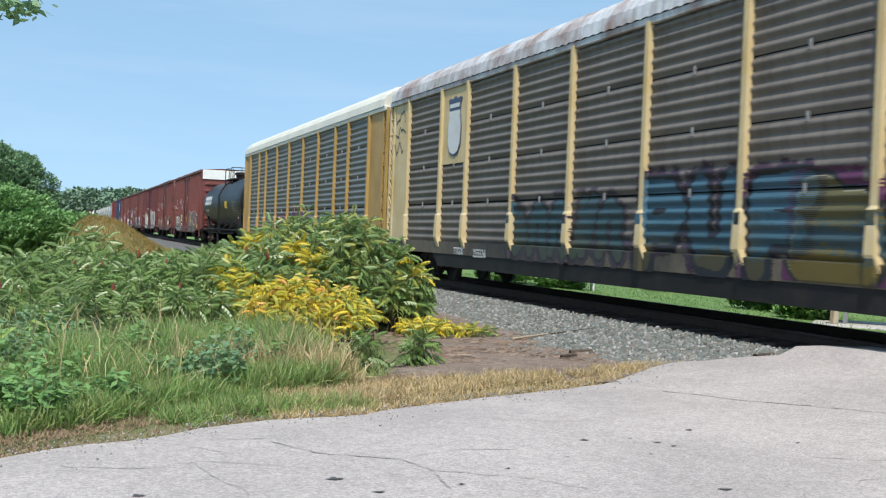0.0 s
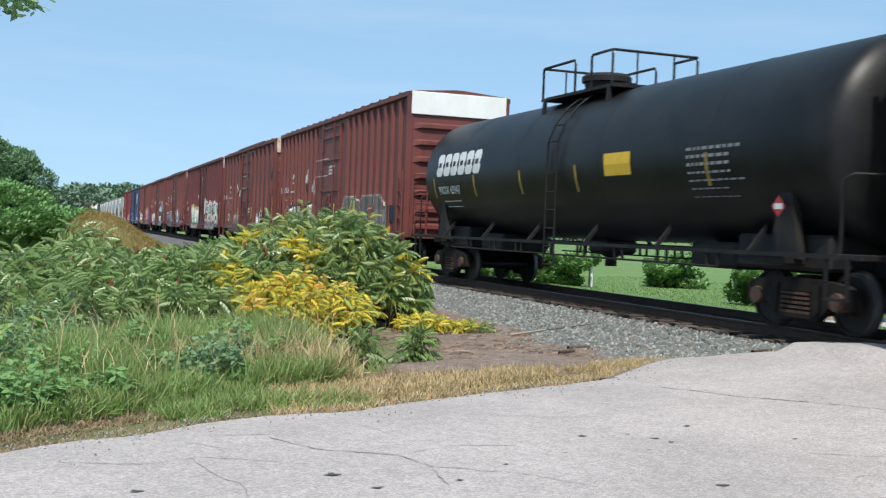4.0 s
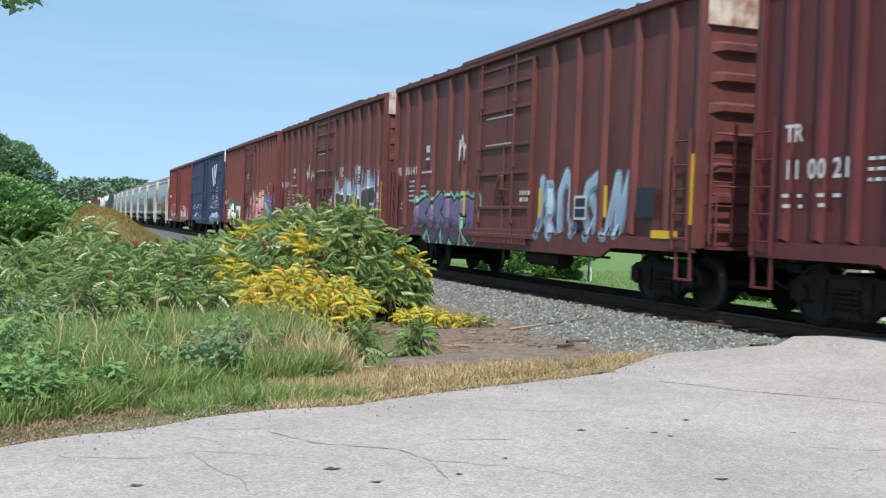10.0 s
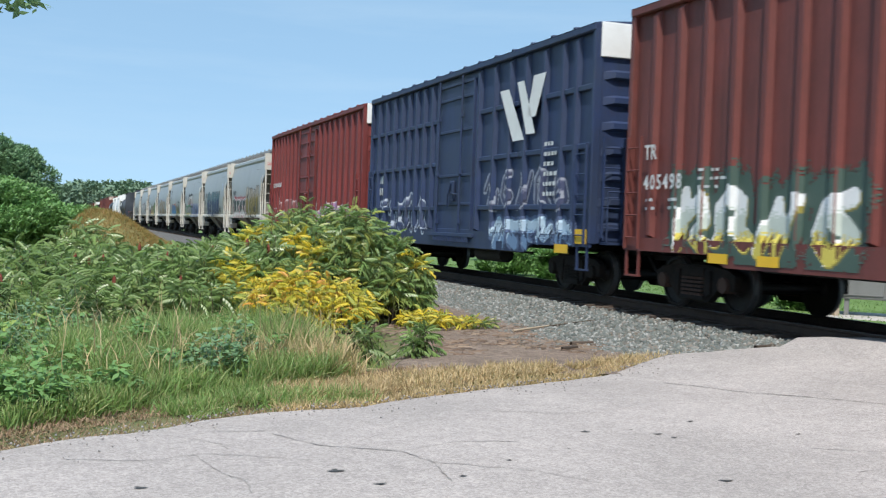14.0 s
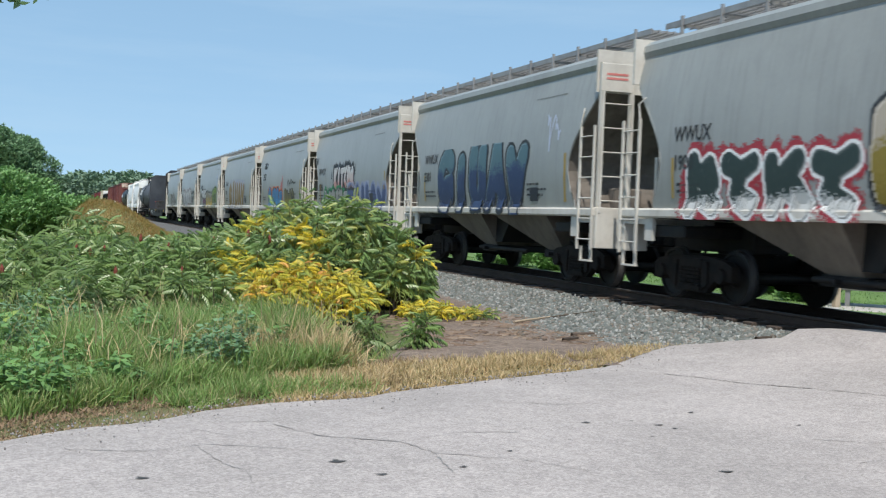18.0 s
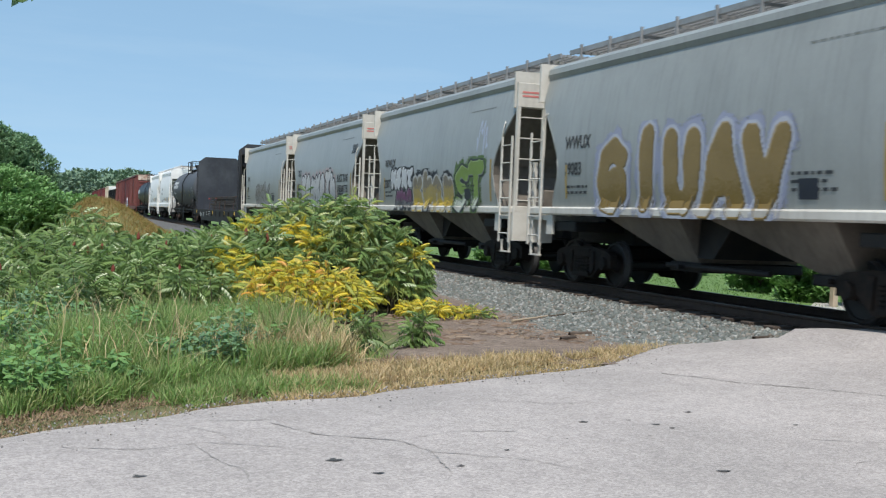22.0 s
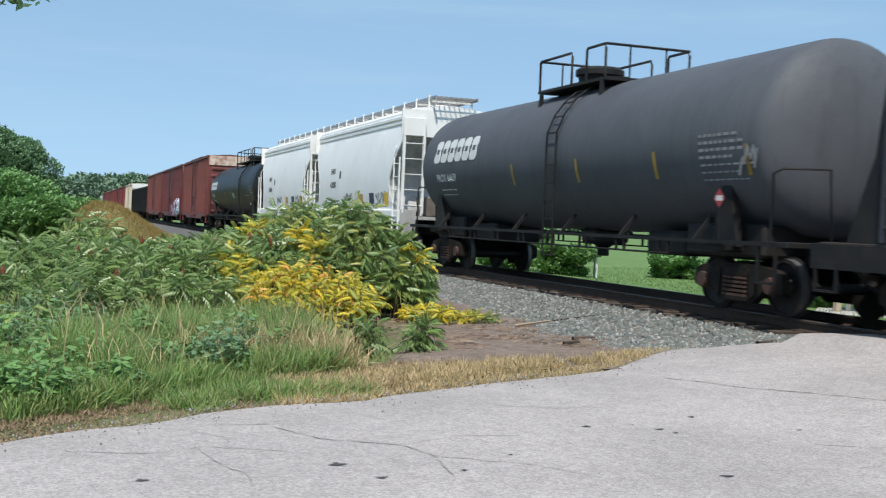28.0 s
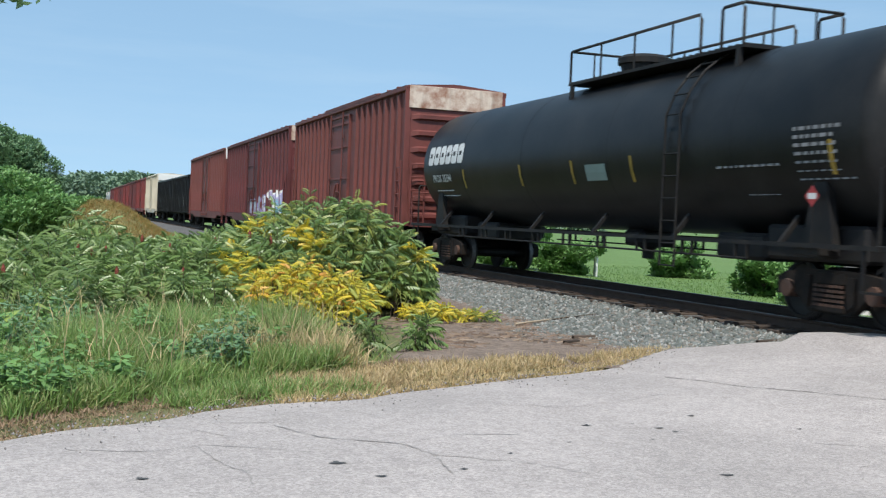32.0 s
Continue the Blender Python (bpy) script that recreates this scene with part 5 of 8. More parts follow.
BARK = material("bark", (0.10, 0.075, 0.055), 0.9, var=0.2, scale=4, grain=30, bump=0.5)
TAR = material("tar", (0.07, 0.068, 0.065), 0.7, var=0.15, bump=0.2)
OLD_TAR = material("old_tar", (0.16, 0.145, 0.13), 0.85, var=0.3, scale=9, bump=0.2)
WORN_TAR = material("worn_tar", (0.315, 0.288, 0.272), 0.85, var=0.2, bump=0.2)
CABINET = material("galvanised_cabinet", (0.25, 0.255, 0.26), 0.5, 0.3, var=0.05, scale=1.5, grain=20, bump=0.04, streak=0.15)
CONCRETE = material("concrete", (0.42, 0.40, 0.37), 0.85, var=0.08, scale=2, grain=40, bump=0.2)
POST_WOOD = material("weathered_post", (0.42, 0.34, 0.25), 0.85, var=0.12, scale=4, grain=30, bump=0.3)
SUMAC = leaf_material("sumac_leaves", [(0.12, 0.195, 0.06), (0.165, 0.265, 0.075), (0.22, 0.32, 0.095), (0.14, 0.22, 0.07), (0.27, 0.35, 0.12)], 0.34)
SUMAC_OLIVE = leaf_material("sumac_turning_leaves", [(0.15, 0.23, 0.08), (0.20, 0.31, 0.09), (0.115, 0.20, 0.075), (0.40, 0.41, 0.09), (0.16, 0.26, 0.085), (0.25, 0.35, 0.13)], 0.38)
SUMAC_YELLOW = leaf_material("sumac_yellow_leaves", [(0.66, 0.50, 0.035), (0.76, 0.60, 0.05), (0.34, 0.40, 0.06), (0.72, 0.50, 0.05), (0.20, 0.30, 0.07), (0.78, 0.64, 0.10), (0.28, 0.37, 0.08), (0.66, 0.55, 0.06)], 0.45)
SUMAC_ORANGE = leaf_material("sumac_orange_leaves", [(0.75, 0.36, 0.07), (0.78, 0.48, 0.09), (0.66, 0.30, 0.08)], 0.45)
SHRUB = leaf_material("shrub_leaves", [(0.15, 0.29, 0.09), (0.20, 0.37, 0.115), (0.12, 0.235, 0.075), (0.25, 0.43, 0.14)], 0.45)
# leaf greens raised and blued: the far tree's haze is in the colour
HAZED_TREE_LEAF = leaf_material("hazed_tree_leaves", [(0.16, 0.275, 0.145), (0.20, 0.335, 0.165), (0.13, 0.235, 0.125), (0.23, 0.37, 0.175)], 0.5)
WILLOW_LEAF = leaf_material("willow_leaves", [(0.16, 0.272, 0.08), (0.208, 0.336, 0.096), (0.128, 0.224, 0.064)], 0.5, 0.4)
FAR_LEAF = leaf_material("far_hazed_tree_leaves", [(0.13, 0.205, 0.135), (0.165, 0.25, 0.155), (0.11, 0.18, 0.12)], 0.7, 0.1)
GRASS = leaf_material("tall_grass_blades", [(0.21, 0.35, 0.085), (0.28, 0.41, 0.12), (0.15, 0.27, 0.07), (0.34, 0.41, 0.15), (0.44, 0.42, 0.20), (0.25, 0.39, 0.12), (0.18, 0.33, 0.09)], 0.5, 0.4)
DRY_GRASS = leaf_material("dry_grass_blades", [(0.62, 0.47, 0.26), (0.54, 0.40, 0.22), (0.68, 0.54, 0.33), (0.44, 0.34, 0.17), (0.34, 0.31, 0.13)], 0.7, 0.3)
BROWN_THATCH = leaf_material("brown_thatch", [(0.324, 0.216, 0.135), (0.405, 0.284, 0.189), (0.243, 0.176, 0.108), (0.297, 0.257, 0.121)], 0.8, 0.2)
TAN_WEED = leaf_material("tan_weeds", [(0.32, 0.215, 0.065), (0.25, 0.21, 0.06), (0.36, 0.22, 0.075), (0.19, 0.20, 0.055), (0.34, 0.175, 0.07), (0.25, 0.22, 0.065)], 0.7, 0.3)
LAWN_BLADE = leaf_material("lawn_blades", [(0.11, 0.21, 0.05), (0.14, 0.25, 0.06), (0.10, 0.18, 0.045)], 0.6, 0.3)
BURDOCK = leaf_material("burdock_leaves", [(0.34, 0.42, 0.10), (0.28, 0.38, 0.09)], 0.5, 0.3)
LITTER = leaf_material("bark_litter", [(0.10, 0.065, 0.045), (0.16, 0.105, 0.075), (0.22, 0.16, 0.115), (0.07, 0.05, 0.038), (0.30, 0.23, 0.17)], 0.85, 0.0, 0.2)
CONE = material("sumac_seed_head", (0.20, 0.045, 0.026), 0.8, var=0.2, scale=20, grain=60, bump=0.5)


# ---- scattering of leaves, blades and stones into one mesh ----
def scatter_mesh(name, tv, tf, place, rot, size, mat):
    """tv, tf: the template's points and faces; place (n,3), rot (n,3,3), size (n,) or (n,3)."""
    tv, place, rot, size = np.asarray(tv, float), np.asarray(place, float), np.asarray(rot, float), np.asarray(size, float)
    n, k = len(place), len(tv)
    if size.ndim == 1:
        size = np.repeat(size[:, None], 3, 1)
    v = np.einsum("nij,nkj->nki", rot, tv[None] * size[:, None, :]) + place[:, None, :]
    f = [tuple(q) for q in tf]
    ln = np.array([len(q) for q in f])
    idx = np.concatenate([np.array(q) for q in f])
    loops = (idx[None, :] + (np.arange(n) * k)[:, None]).ravel()
    starts = np.concatenate([[0], np.cumsum(np.tile(ln, n))[:-1]])
    me = bpy.data.meshes.new(name)
    me.vertices.add(n * k)
    me.vertices.foreach_set("co", v.ravel())
    me.loops.add(len(loops))
    me.loops.foreach_set("vertex_index", loops)
    me.polygons.add(n * len(f))
    me.polygons.foreach_set("loop_start", starts)
    me.polygons.foreach_set("loop_total", np.tile(ln, n))
    me.materials.append(mat)
    me.update()
    me.validate()
    return me


def turns(yaw, pitch, roll=None):
    """Rotation matrices: roll about x, then pitch about y (nose down is positive), then yaw about z."""
    cy, sy, cp, sp = np.cos(yaw), np.sin(yaw), np.cos(pitch), np.sin(pitch)
    roll = np.zeros_like(yaw) if roll is None else roll
    cr, sr = np.cos(roll), np.sin(roll)
    o, z = np.ones_like(yaw), np.zeros_like(yaw)
    Rz = np.stack([cy, -sy, z, sy, cy, z, z, z, o], -1).reshape(-1, 3, 3)
    Ry = np.stack([cp, z, sp, z, o, z, -sp, z, cp], -1).reshape(-1, 3, 3)
    Rx = np.stack([o, z, z, z, cr, -sr, z, sr, cr], -1).reshape(-1, 3, 3)
    return Rz @ Ry @ Rx


def frond(pairs=7, droop=0.55, wide=0.30, broad=0.056):
    """A feathered leaf along +x, one long: hanging leaflets in pairs on an arching stalk, all one piece."""
    v, f = [], []
    arc = lambda t: (t * (1 - 0.16 * t), 0.16 * t - droop * t * t)
    ts = [0.0] + [0.16 + 0.80 * k / (pairs - 1) for k in range(pairs)] + [1.0]
    for t in ts:
        x, z = arc(t)
        v += [(x, -0.008, z), (x, 0.008, z)]
    for k in range(len(ts) - 1):
        f.append((2 * k, 2 * k + 1, 2 * k + 3, 2 * k + 2))
    for k in range(1, pairs + 1):
        x, z = arc(ts[k])
        w = wide * (0.62 + 0.38 * math.sin(math.pi * ts[k]))
        for s in (-1, 1):
            b = len(v)
            dx = 0.16 * w / wide
            v += [(x + dx * 0.45 - broad, s * w * 0.44, z - 0.22 * w), (x + dx * 0.45 + broad, s * w * 0.40, z - 0.32 * w), (x + dx + 0.03, s * w * 0.60, z - 0.92 * w)]
            root = 2 * k + (1 if s > 0 else 0)
            f += [(root, b, b + 1), (b, b + 2, b + 1)]
    return v, f


FROND, FROND_B = frond(6, 0.36, 0.34, 0.072), frond(5, 0.62, 0.40, 0.085)
LEAF = ([(0, 0, 0), (0.45, 0.28, -0.05), (1, 0, -0.12), (0.45, -0.28, -0.05)], [(0, 1, 2, 3)])
NARROW = ([(0, 0, 0), (0.4, 0.10, -0.04), (1, 0, -0.30), (0.4, -0.10, -0.04)], [(0, 1, 2, 3)])
CLUMP_V, CLUMP_F = [], []
_r = random.Random(4)
for k in range(7):
    a, e, b = _r.uniform(0, 6.28), _r.uniform(-0.5, 0.9), len(CLUMP_V)
    c = Vector((_r.uniform(-0.35, 0.35), _r.uniform(-0.35, 0.35), _r.uniform(-0.25, 0.25)))
    d = Vector((math.cos(a) * math.cos(e), math.sin(a) * math.cos(e), math.sin(e)))
    s = d.cross(Vector((0, 0, 1))).normalized()
    CLUMP_V += [tuple(c), tuple(c + d * 0.35 + s * 0.2), tuple(c + d * 0.75 - Vector((0, 0, 0.08))), tuple(c + d * 0.35 - s * 0.2)]
    CLUMP_F.append((b, b + 1, b + 2, b + 3))
CLUMP = (CLUMP_V, CLUMP_F)


def blade(bend=0.35, seg=3, w=0.012):
    v, f = [], []
    for k in range(seg):
        t = k / seg
        ww = w * (1 - 0.6 * t)
        v += [(bend * t * t, -ww, t), (bend * t * t, ww, t)]
    v.append((bend * 1.05, 0, 1 - 0.25 * bend))
    for k in range(seg - 1):
        f.append((2 * k, 2 * k + 1, 2 * k + 3, 2 * k + 2))
    f.append((2 * seg - 2, 2 * seg - 1, 2 * seg))
    return v, f


rng = np.random.default_rng(11)

# ---- ground, road, railway bed ----
EDGE = [(-60, -14), (-40, -7), (-14, 2.6), (-6, 5.7), (-0.17, 8.05), (0.82, 8.6), (1.55, 9.12), (2.79, 9.42), (3.77, 10.0), (5.5, 10.75), (6.54, 11.4), (7.4, 12.1), (7.83, 12.3), (8.42, 12.05), (9.1, 11.9), (9.35, 11.93), (9.8, 11.6), (12.8, 11.6), (40, 12.4), (120, 12.4)]


def edge_y(x):
    for (a, b), (c, d) in zip(EDGE, EDGE[1:]):
        if x <= c:
            return b + (d - b) * (x - a) / (c - a)
    return EDGE[-1][1]


def smooth(a, b, x):
    t = max(0.0, min(1.0, (x - a) / (b - a)))
    return t * t * (3 - 2 * t)


def road_z(x):
    z = -0.40
    for a, b, h in ((6.2, 7.9, 0.10), (7.7, 9.1, 0.13), (9.0, 9.55, 0.155), (12.8, 19, -0.40)):
        z += h * smooth(a, b, x)
    return z


def ground_z(x, y):
    d = x - track_x(y) - 1.53
    z = -0.44 - 0.25 * smooth(4, 12, d) + 0.05 * noise.noise((x * 0.25, y * 0.25, 3.0))
    z -= 0.12 * smooth(20, 60, y) * (1 - smooth(-5, -2, d))
    if 24 < y < 60:             # overgrown spoil bank
        u = (x / y - 0.038) / 0.0805
        z += 1.7 * smooth(24, 31, y) * (1 - smooth(44, 60, y)) * smooth(-0.5, 0.1, u) * (1 - smooth(0.2, 1.35, u))
    if y < edge_y(x) + 0.4:
        z = min(z, road_z(x) - 0.07)
    return z


def axis(fine0, fine1, step_, far0, far1, grow=1.25):
    out = list(np.arange(fine0, fine1, step_))
    s, v = step_, out[-1]
    while v < far1:
        s *= grow
        v += s
        out.append(min(v, far1))
    s, v = step_, fine0
    while v > far0:
        s *= grow
        v -= s
        out.insert(0, max(v, far0))
    return out


def grid_mesh(g, xs, ys, z, keep=None):
    idx = {}
    for i, x in enumerate(xs):
        for j, y in enumerate(ys):
            idx[i, j] = len(g.v)
            g.v.append((x, y, z(x, y)))
    for i in range(len(xs) - 1):
        for j in range(len(ys) - 1):
            if keep is None or keep((xs[i] + xs[i + 1]) / 2, (ys[j] + ys[j + 1]) / 2):
                g.f.append([idx[i, j], idx[i + 1, j], idx[i + 1, j + 1], idx[i, j + 1]])
                g.mi.append(0)
                g.sm.append(True)
    return g


g = grid_mesh(Geo(), axis(-8, 30, 0.8, -2600, 2600), axis(-6, 60, 0.8, -2600, 3200), ground_z)
g.mi = [1 if g.v[q[0]][0] > track_x(g.v[q[0]][1]) + 4.5 else 2 if 25 < g.v[q[0]][1] < 62 and -0.2 < (g.v[q[0]][0] / g.v[q[0]][1] - 0.038) / 0.0805 < 1.5 else 0 for q in g.f]
ground = part("ground", g, [TURF, LAWN, DRY_TURF], None)
tagged(ground, "weedy verge and mown lawn beside the railway", "ground", kind="structure")

g = Geo()
xs = list(np.arange(-14, 24, 0.3))
rows = []
for x in [-60, -45, -30, -20] + xs + [30, 45, 80, 120]:
    e = edge_y(x) + 0.10 * noise.noise((x * 1.7, 0, 0)) + 0.05 * noise.noise((x * 6.0, 4, 0))
    south = min(-12.0, e - 8)
    z = road_z(x)
    rows.append([(x, south + (e - south) * (k / 22) ** 0.8, z + 0.012 * noise.noise((x * 0.5, k * 0.4, 0)) - (0.035 if k == 22 else 0)) for k in range(23)])
g.loft(rows, closed=False, smooth=True)
road = part("road", g, ROAD, None)
tagged(road, "sun-bleached worn grey asphalt road at the crossing", "road", kind="structure")

# cracks and tar spots on the asphalt
def road_top(x, y):
    """Height of the asphalt's surface."""
    e = edge_y(x)
    south = min(-12.0, e - 8)
    k = 22 * max(0.0, min(1.0, (y - south) / (e - south))) ** 1.25
    return road_z(x) + 0.012 * noise.noise((x * 0.5, k * 0.4, 0))


def strip(pts, w, z, seed=1):
    g = Geo()
    rnd = random.Random(seed)
    line = []
    for a, b in zip(pts, pts[1:]):
        n = max(2, int(math.dist(a, b) / 0.06))
        for k in range(n):
            t = k / n
            line.append((a[0] + (b[0] - a[0]) * t + rnd.uniform(-0.014, 0.014), a[1] + (b[1] - a[1]) * t + rnd.uniform(-0.014, 0.014)))
    ring = []
    for x, y in line:
        q = w * rnd.uniform(0.2, 1.0)
        ring.append([(x - q * 0.5, y - q, road_top(x, y - q) + z), (x + q * 0.5, y + q, road_top(x, y + q) + z)])
    g.loft(ring, closed=False)
    return g


CRACK = [(6.39, 10.24), (6.61, 9.92), (6.78, 9.47), (7.01, 9.04), (7.21, 8.7), (7.51, 8.14), (7.8, 7.6)]
part("road_crack", strip(CRACK, 0.013, 0.005), OLD_TAR, road)
part("road_crack", strip([(1.71, 8.1), (1.94, 7.63), (2.44, 7.34), (2.55, 6.94), (2.47, 6.3)], 0.010, 0.006), WORN_TAR, road)
for k, pts in enumerate(([(0.2, 7.5), (0.7, 7.35), (1.1, 7.5), (1.7, 7.2)], [(2.44, 7.34), (3.0, 7.6), (3.5, 7.5)], [(2.55, 6.94), (3.1, 6.6), (3.4, 6.2)], [(1.0, 8.3), (1.6, 8.25), (2.2, 8.6)], [(2.47, 6.3), (2.2, 5.8), (2.6, 5.3)], [(3.6, 8.9), (4.4, 8.6), (5.2, 8.9), (5.9, 9.3)], [(5.6, 6.9), (6.3, 6.6), (7.0, 6.9)])):
    part("road_crack", strip(pts, 0.006, 0.005, k + 2), WORN_TAR, road)
rnd = random.Random(21)
for k in range(15):             # fine crazing of the old surface
    x, y, a = rnd.uniform(0.3, 6.2), rnd.uniform(5.0, 8.6), rnd.uniform(-0.5, 1.9)
    if y > edge_y(x) - 0.5:
        continue
    pts = [(x, y)]
    for q in range(rnd.randint(2, 5)):
        a += rnd.uniform(-0.7, 0.7)
        x, y = x + 0.3 * math.cos(a), y + 0.3 * math.sin(a)
        pts.append((x, y))
    part("road_crack", strip(pts, rnd.uniform(0.003, 0.006), 0.005, 40 + k), WORN_TAR, road)
for k, (x, y, r) in enumerate(((4.7, 7.6, 0.03), (4.27, 6.06, 0.035), (0.61, 6.6, 0.03), (1.84, 6.79, 0.04), (4.16, 7.81, 0.03), (5.3, 8.06, 0.03), (2.02, 6.39, 0.03), (4.57, 7.81, 0.015), (4.75, 7.45, 0.02), (1.1, 5.9, 0.03), (2.6, 6.5, 0.02), (3.1, 6.9, 0.018), (5.9, 7.4, 0.02), (3.7, 7.2, 0.014), (4.4, 7.2, 0.012))):
    g = Geo()
    n = 14
    g.add([(x + r * 1.6 * math.cos(a) * (0.7 + 0.5 * math.sin(3 * a + k)), y + r * math.sin(a) * (0.8 + 0.3 * math.cos(2 * a + k)), road_top(x, y) + 0.006) for a in [math.tau * i / n for i in range(n)]], [tuple(range(n))])
    part("tar_spot", g, TAR, road)

# dirt apron between verge and ballast
g = Geo()
rows = []
for k in range(28):
    y = 11.2 + k * 0.5
    x0 = 3.2 + 0.20 * k + 0.35 * noise.noise((y * 0.6, 1, 0))
    x1 = track_x(y) + 0.2
    rows.append([(x0 + (x1 - x0) * j / 10, y, max(ground_z(x0 + (x1 - x0) * j / 10, y), -0.45) + (0.02 if 0 < j else -0.03) + 0.01 * noise.noise((x0 + j, y * 2, 0))) for j in range(11)])
g.loft(rows, closed=False, smooth=True)
tagged(part("dirt_apron", g, DIRT, None), "bare gravelly brown dirt beside the ballast", "ground", kind="structure")

# ballast bank
g = Geo()
rows = []
y = -60.0
while y < 700:
    near = 12.3 < y < 60
    c = track_x(y) + 1.53
    wide = 1.1 * (1 - smooth(13, 26, y)) if y > 12 else 0
    prof = [(-3.3 - wide, -0.52), (-2.7 - wide * 0.7, -0.43), (-2.2, -0.33), (-1.75, -0.255), (-1.42, -0.225), (-1.2, -0.20), (-0.6, -0.19), (0, -0.17), (0.6, -0.165), (1.3, -0.175), (1.75, -0.2), (2.4, -0.34), (3.3, -0.62)]
    rows.append([(c + d, y, z + (0.02 * noise.noise((d * 3, y * 3, 0)) if near else 0)) for d, z in prof])
    y += 0.5 if near else 6.0
g.loft(rows, closed=False, smooth=True)
bank = part("ballast_bank", g, GRAVEL, None)
tagged(bank, "grey crushed stone railway ballast bank", "ballast", kind="structure")

ico = bmesh.new()
bmesh.ops.create_icosphere(ico, subdivisions=1, radius=1.0)
ICO = ([tuple(v.co * (0.8 + 0.35 * random.Random(i).random())) for i, v in enumerate(ico.verts)], [tuple(v.index for v in f.verts) for f in ico.faces])
ico.free()


def bank_z(d, y):
    wide = 1.1 * (1 - smooth(13, 26, y))
    prof = [(-3.3 - wide, -0.52), (-2.7 - wide * 0.7, -0.43), (-2.2, -0.33), (-1.75, -0.255), (-1.42, -0.225), (-1.2, -0.20), (2, -0.19)]
    for (a, b), (c, e) in zip(prof, prof[1:]):
        if d <= c:
            return b + (e - b) * (d - a) / (c - a)
    return -0.17


P, n = [], 27000
for k in range(n):
    y = 12.0 + 27 * rng.random() ** 1.7
    wide = 1.2 * (1 - smooth(13, 26, y))
    d = -1.33 - (1.92 + wide) * rng.random() ** 0.9
    P.append((track_x(y) + 1.53 + d, y, bank_z(d, y) + 0.008))
for k in range(2600):           # strays on the dirt
    y = 12.4 + 6 * rng.random()
    x = 5.8 + (y - 12.4) * 0.3 + 2.6 * rng.random()
    P.append((x, y, -0.43))
P = np.array(P)
sz = rng.uniform(0.016, 0.046, len(P))[:, None] * rng.uniform(0.5, 1.35, (len(P), 3))
sz[n:] *= 0.45
me = scatter_mesh("ballast_stones", ICO[0], ICO[1], P, turns(rng.uniform(0, 6.3, len(P)), rng.uniform(0, 6.3, len(P))), sz, STONE)
stones = tagged(new("ballast_stones", me), "loose grey crushed ballast stones beside the track", "stones", kind="stuff")

P = []
for k in range(700):            # grit along the asphalt edge
    x = -1.8 + 9.5 * rng.random()
    y = edge_y(x) - abs(rng.normal(0, 0.3)) + 0.1
    P.append((x, y, road_z(x) + 0.002))
P = np.array(P)
sz = rng.uniform(0.004, 0.011, len(P))[:, None] * rng.uniform(0.65, 1.25, (len(P), 3))
me = scatter_mesh("road_grit", ICO[0], ICO[1], P, turns(rng.uniform(0, 6.3, len(P)), rng.uniform(0, 6.3, len(P))), sz, GRIT)
tagged(new("road_grit", me), "pale loose grit along the asphalt edge", "grit", kind="stuff")

# rails and ties
track = thing("railway_track", "single railway track of steel rails on wooden ties", "railway track", kind="structure")
for s in (-1, 1):
    prof = [(-0.07, -0.17), (0.07, -0.17), (0.07, -0.155), (0.012, -0.135), (0.010, -0.045), (0.036, -0.035), (0.036, -0.006), (0.028, 0.0), (-0.028, 0.0), (-0.036, -0.006), (-0.036, -0.035), (-0.010, -0.045), (-0.012, -0.135), (-0.07, -0.155)]
    g = Geo()
    ys_ = list(np.arange(-60, 100, 2.0)) + list(np.arange(100, 720, 10.0))
    rings = []
    for y in ys_:
        m = track_pose(y)
        rings.append([tuple(m @ Vector((s * 0.753 + x, 0, z - 0.002))) for x, z in prof])
    g.loft(rings, caps=True)
    nf = len(prof)
    for q in range(len(g.f)):
        if q % nf in (7, 8) and len(g.f[q]) == 4:
            g.mi[q] = 1
    part("rail", g, [RAIL_STEEL, TREAD], track)


def g_tie(g):
    g.box(-1.3, 1.3, -0.115, 0.115, -0.36, -0.182, bev=0.012)
    for s in (-1, 1):
        g.box(s * 0.753 - 0.18, s * 0.753 + 0.18, -0.09, 0.09, -0.182, -0.170, mi=1)


TIE = shared("tie", g_tie, [TIE_WOOD, RAIL_STEEL])
y, k = -14.0, 0
rnd = random.Random(3)
while k < 290:
    if not -9 < y < 11.55:
        m = track_pose(y) @ pose(rnd.uniform(-0.06, 0.06), 0, rnd.uniform(-0.012, 0.022), 0, rnd.uniform(-0.6, 0.6), rnd.uniform(-2, 2))
        part_m("tie", TIE, track, m)
    y += 0.53
    k += 1
# crossing planks between and beside the rails
for a, b in ((-0.64, 0.64), (0.86, 1.9)):
    g = Geo()
    g.prism_y([(a, -0.16), (b, -0.16), (b, -0.012), (a, -0.012)], -9, 11.5)
    part("crossing_panel", g, ROAD, track, at=pose(track_x(0) + 1.53, 0, 0))

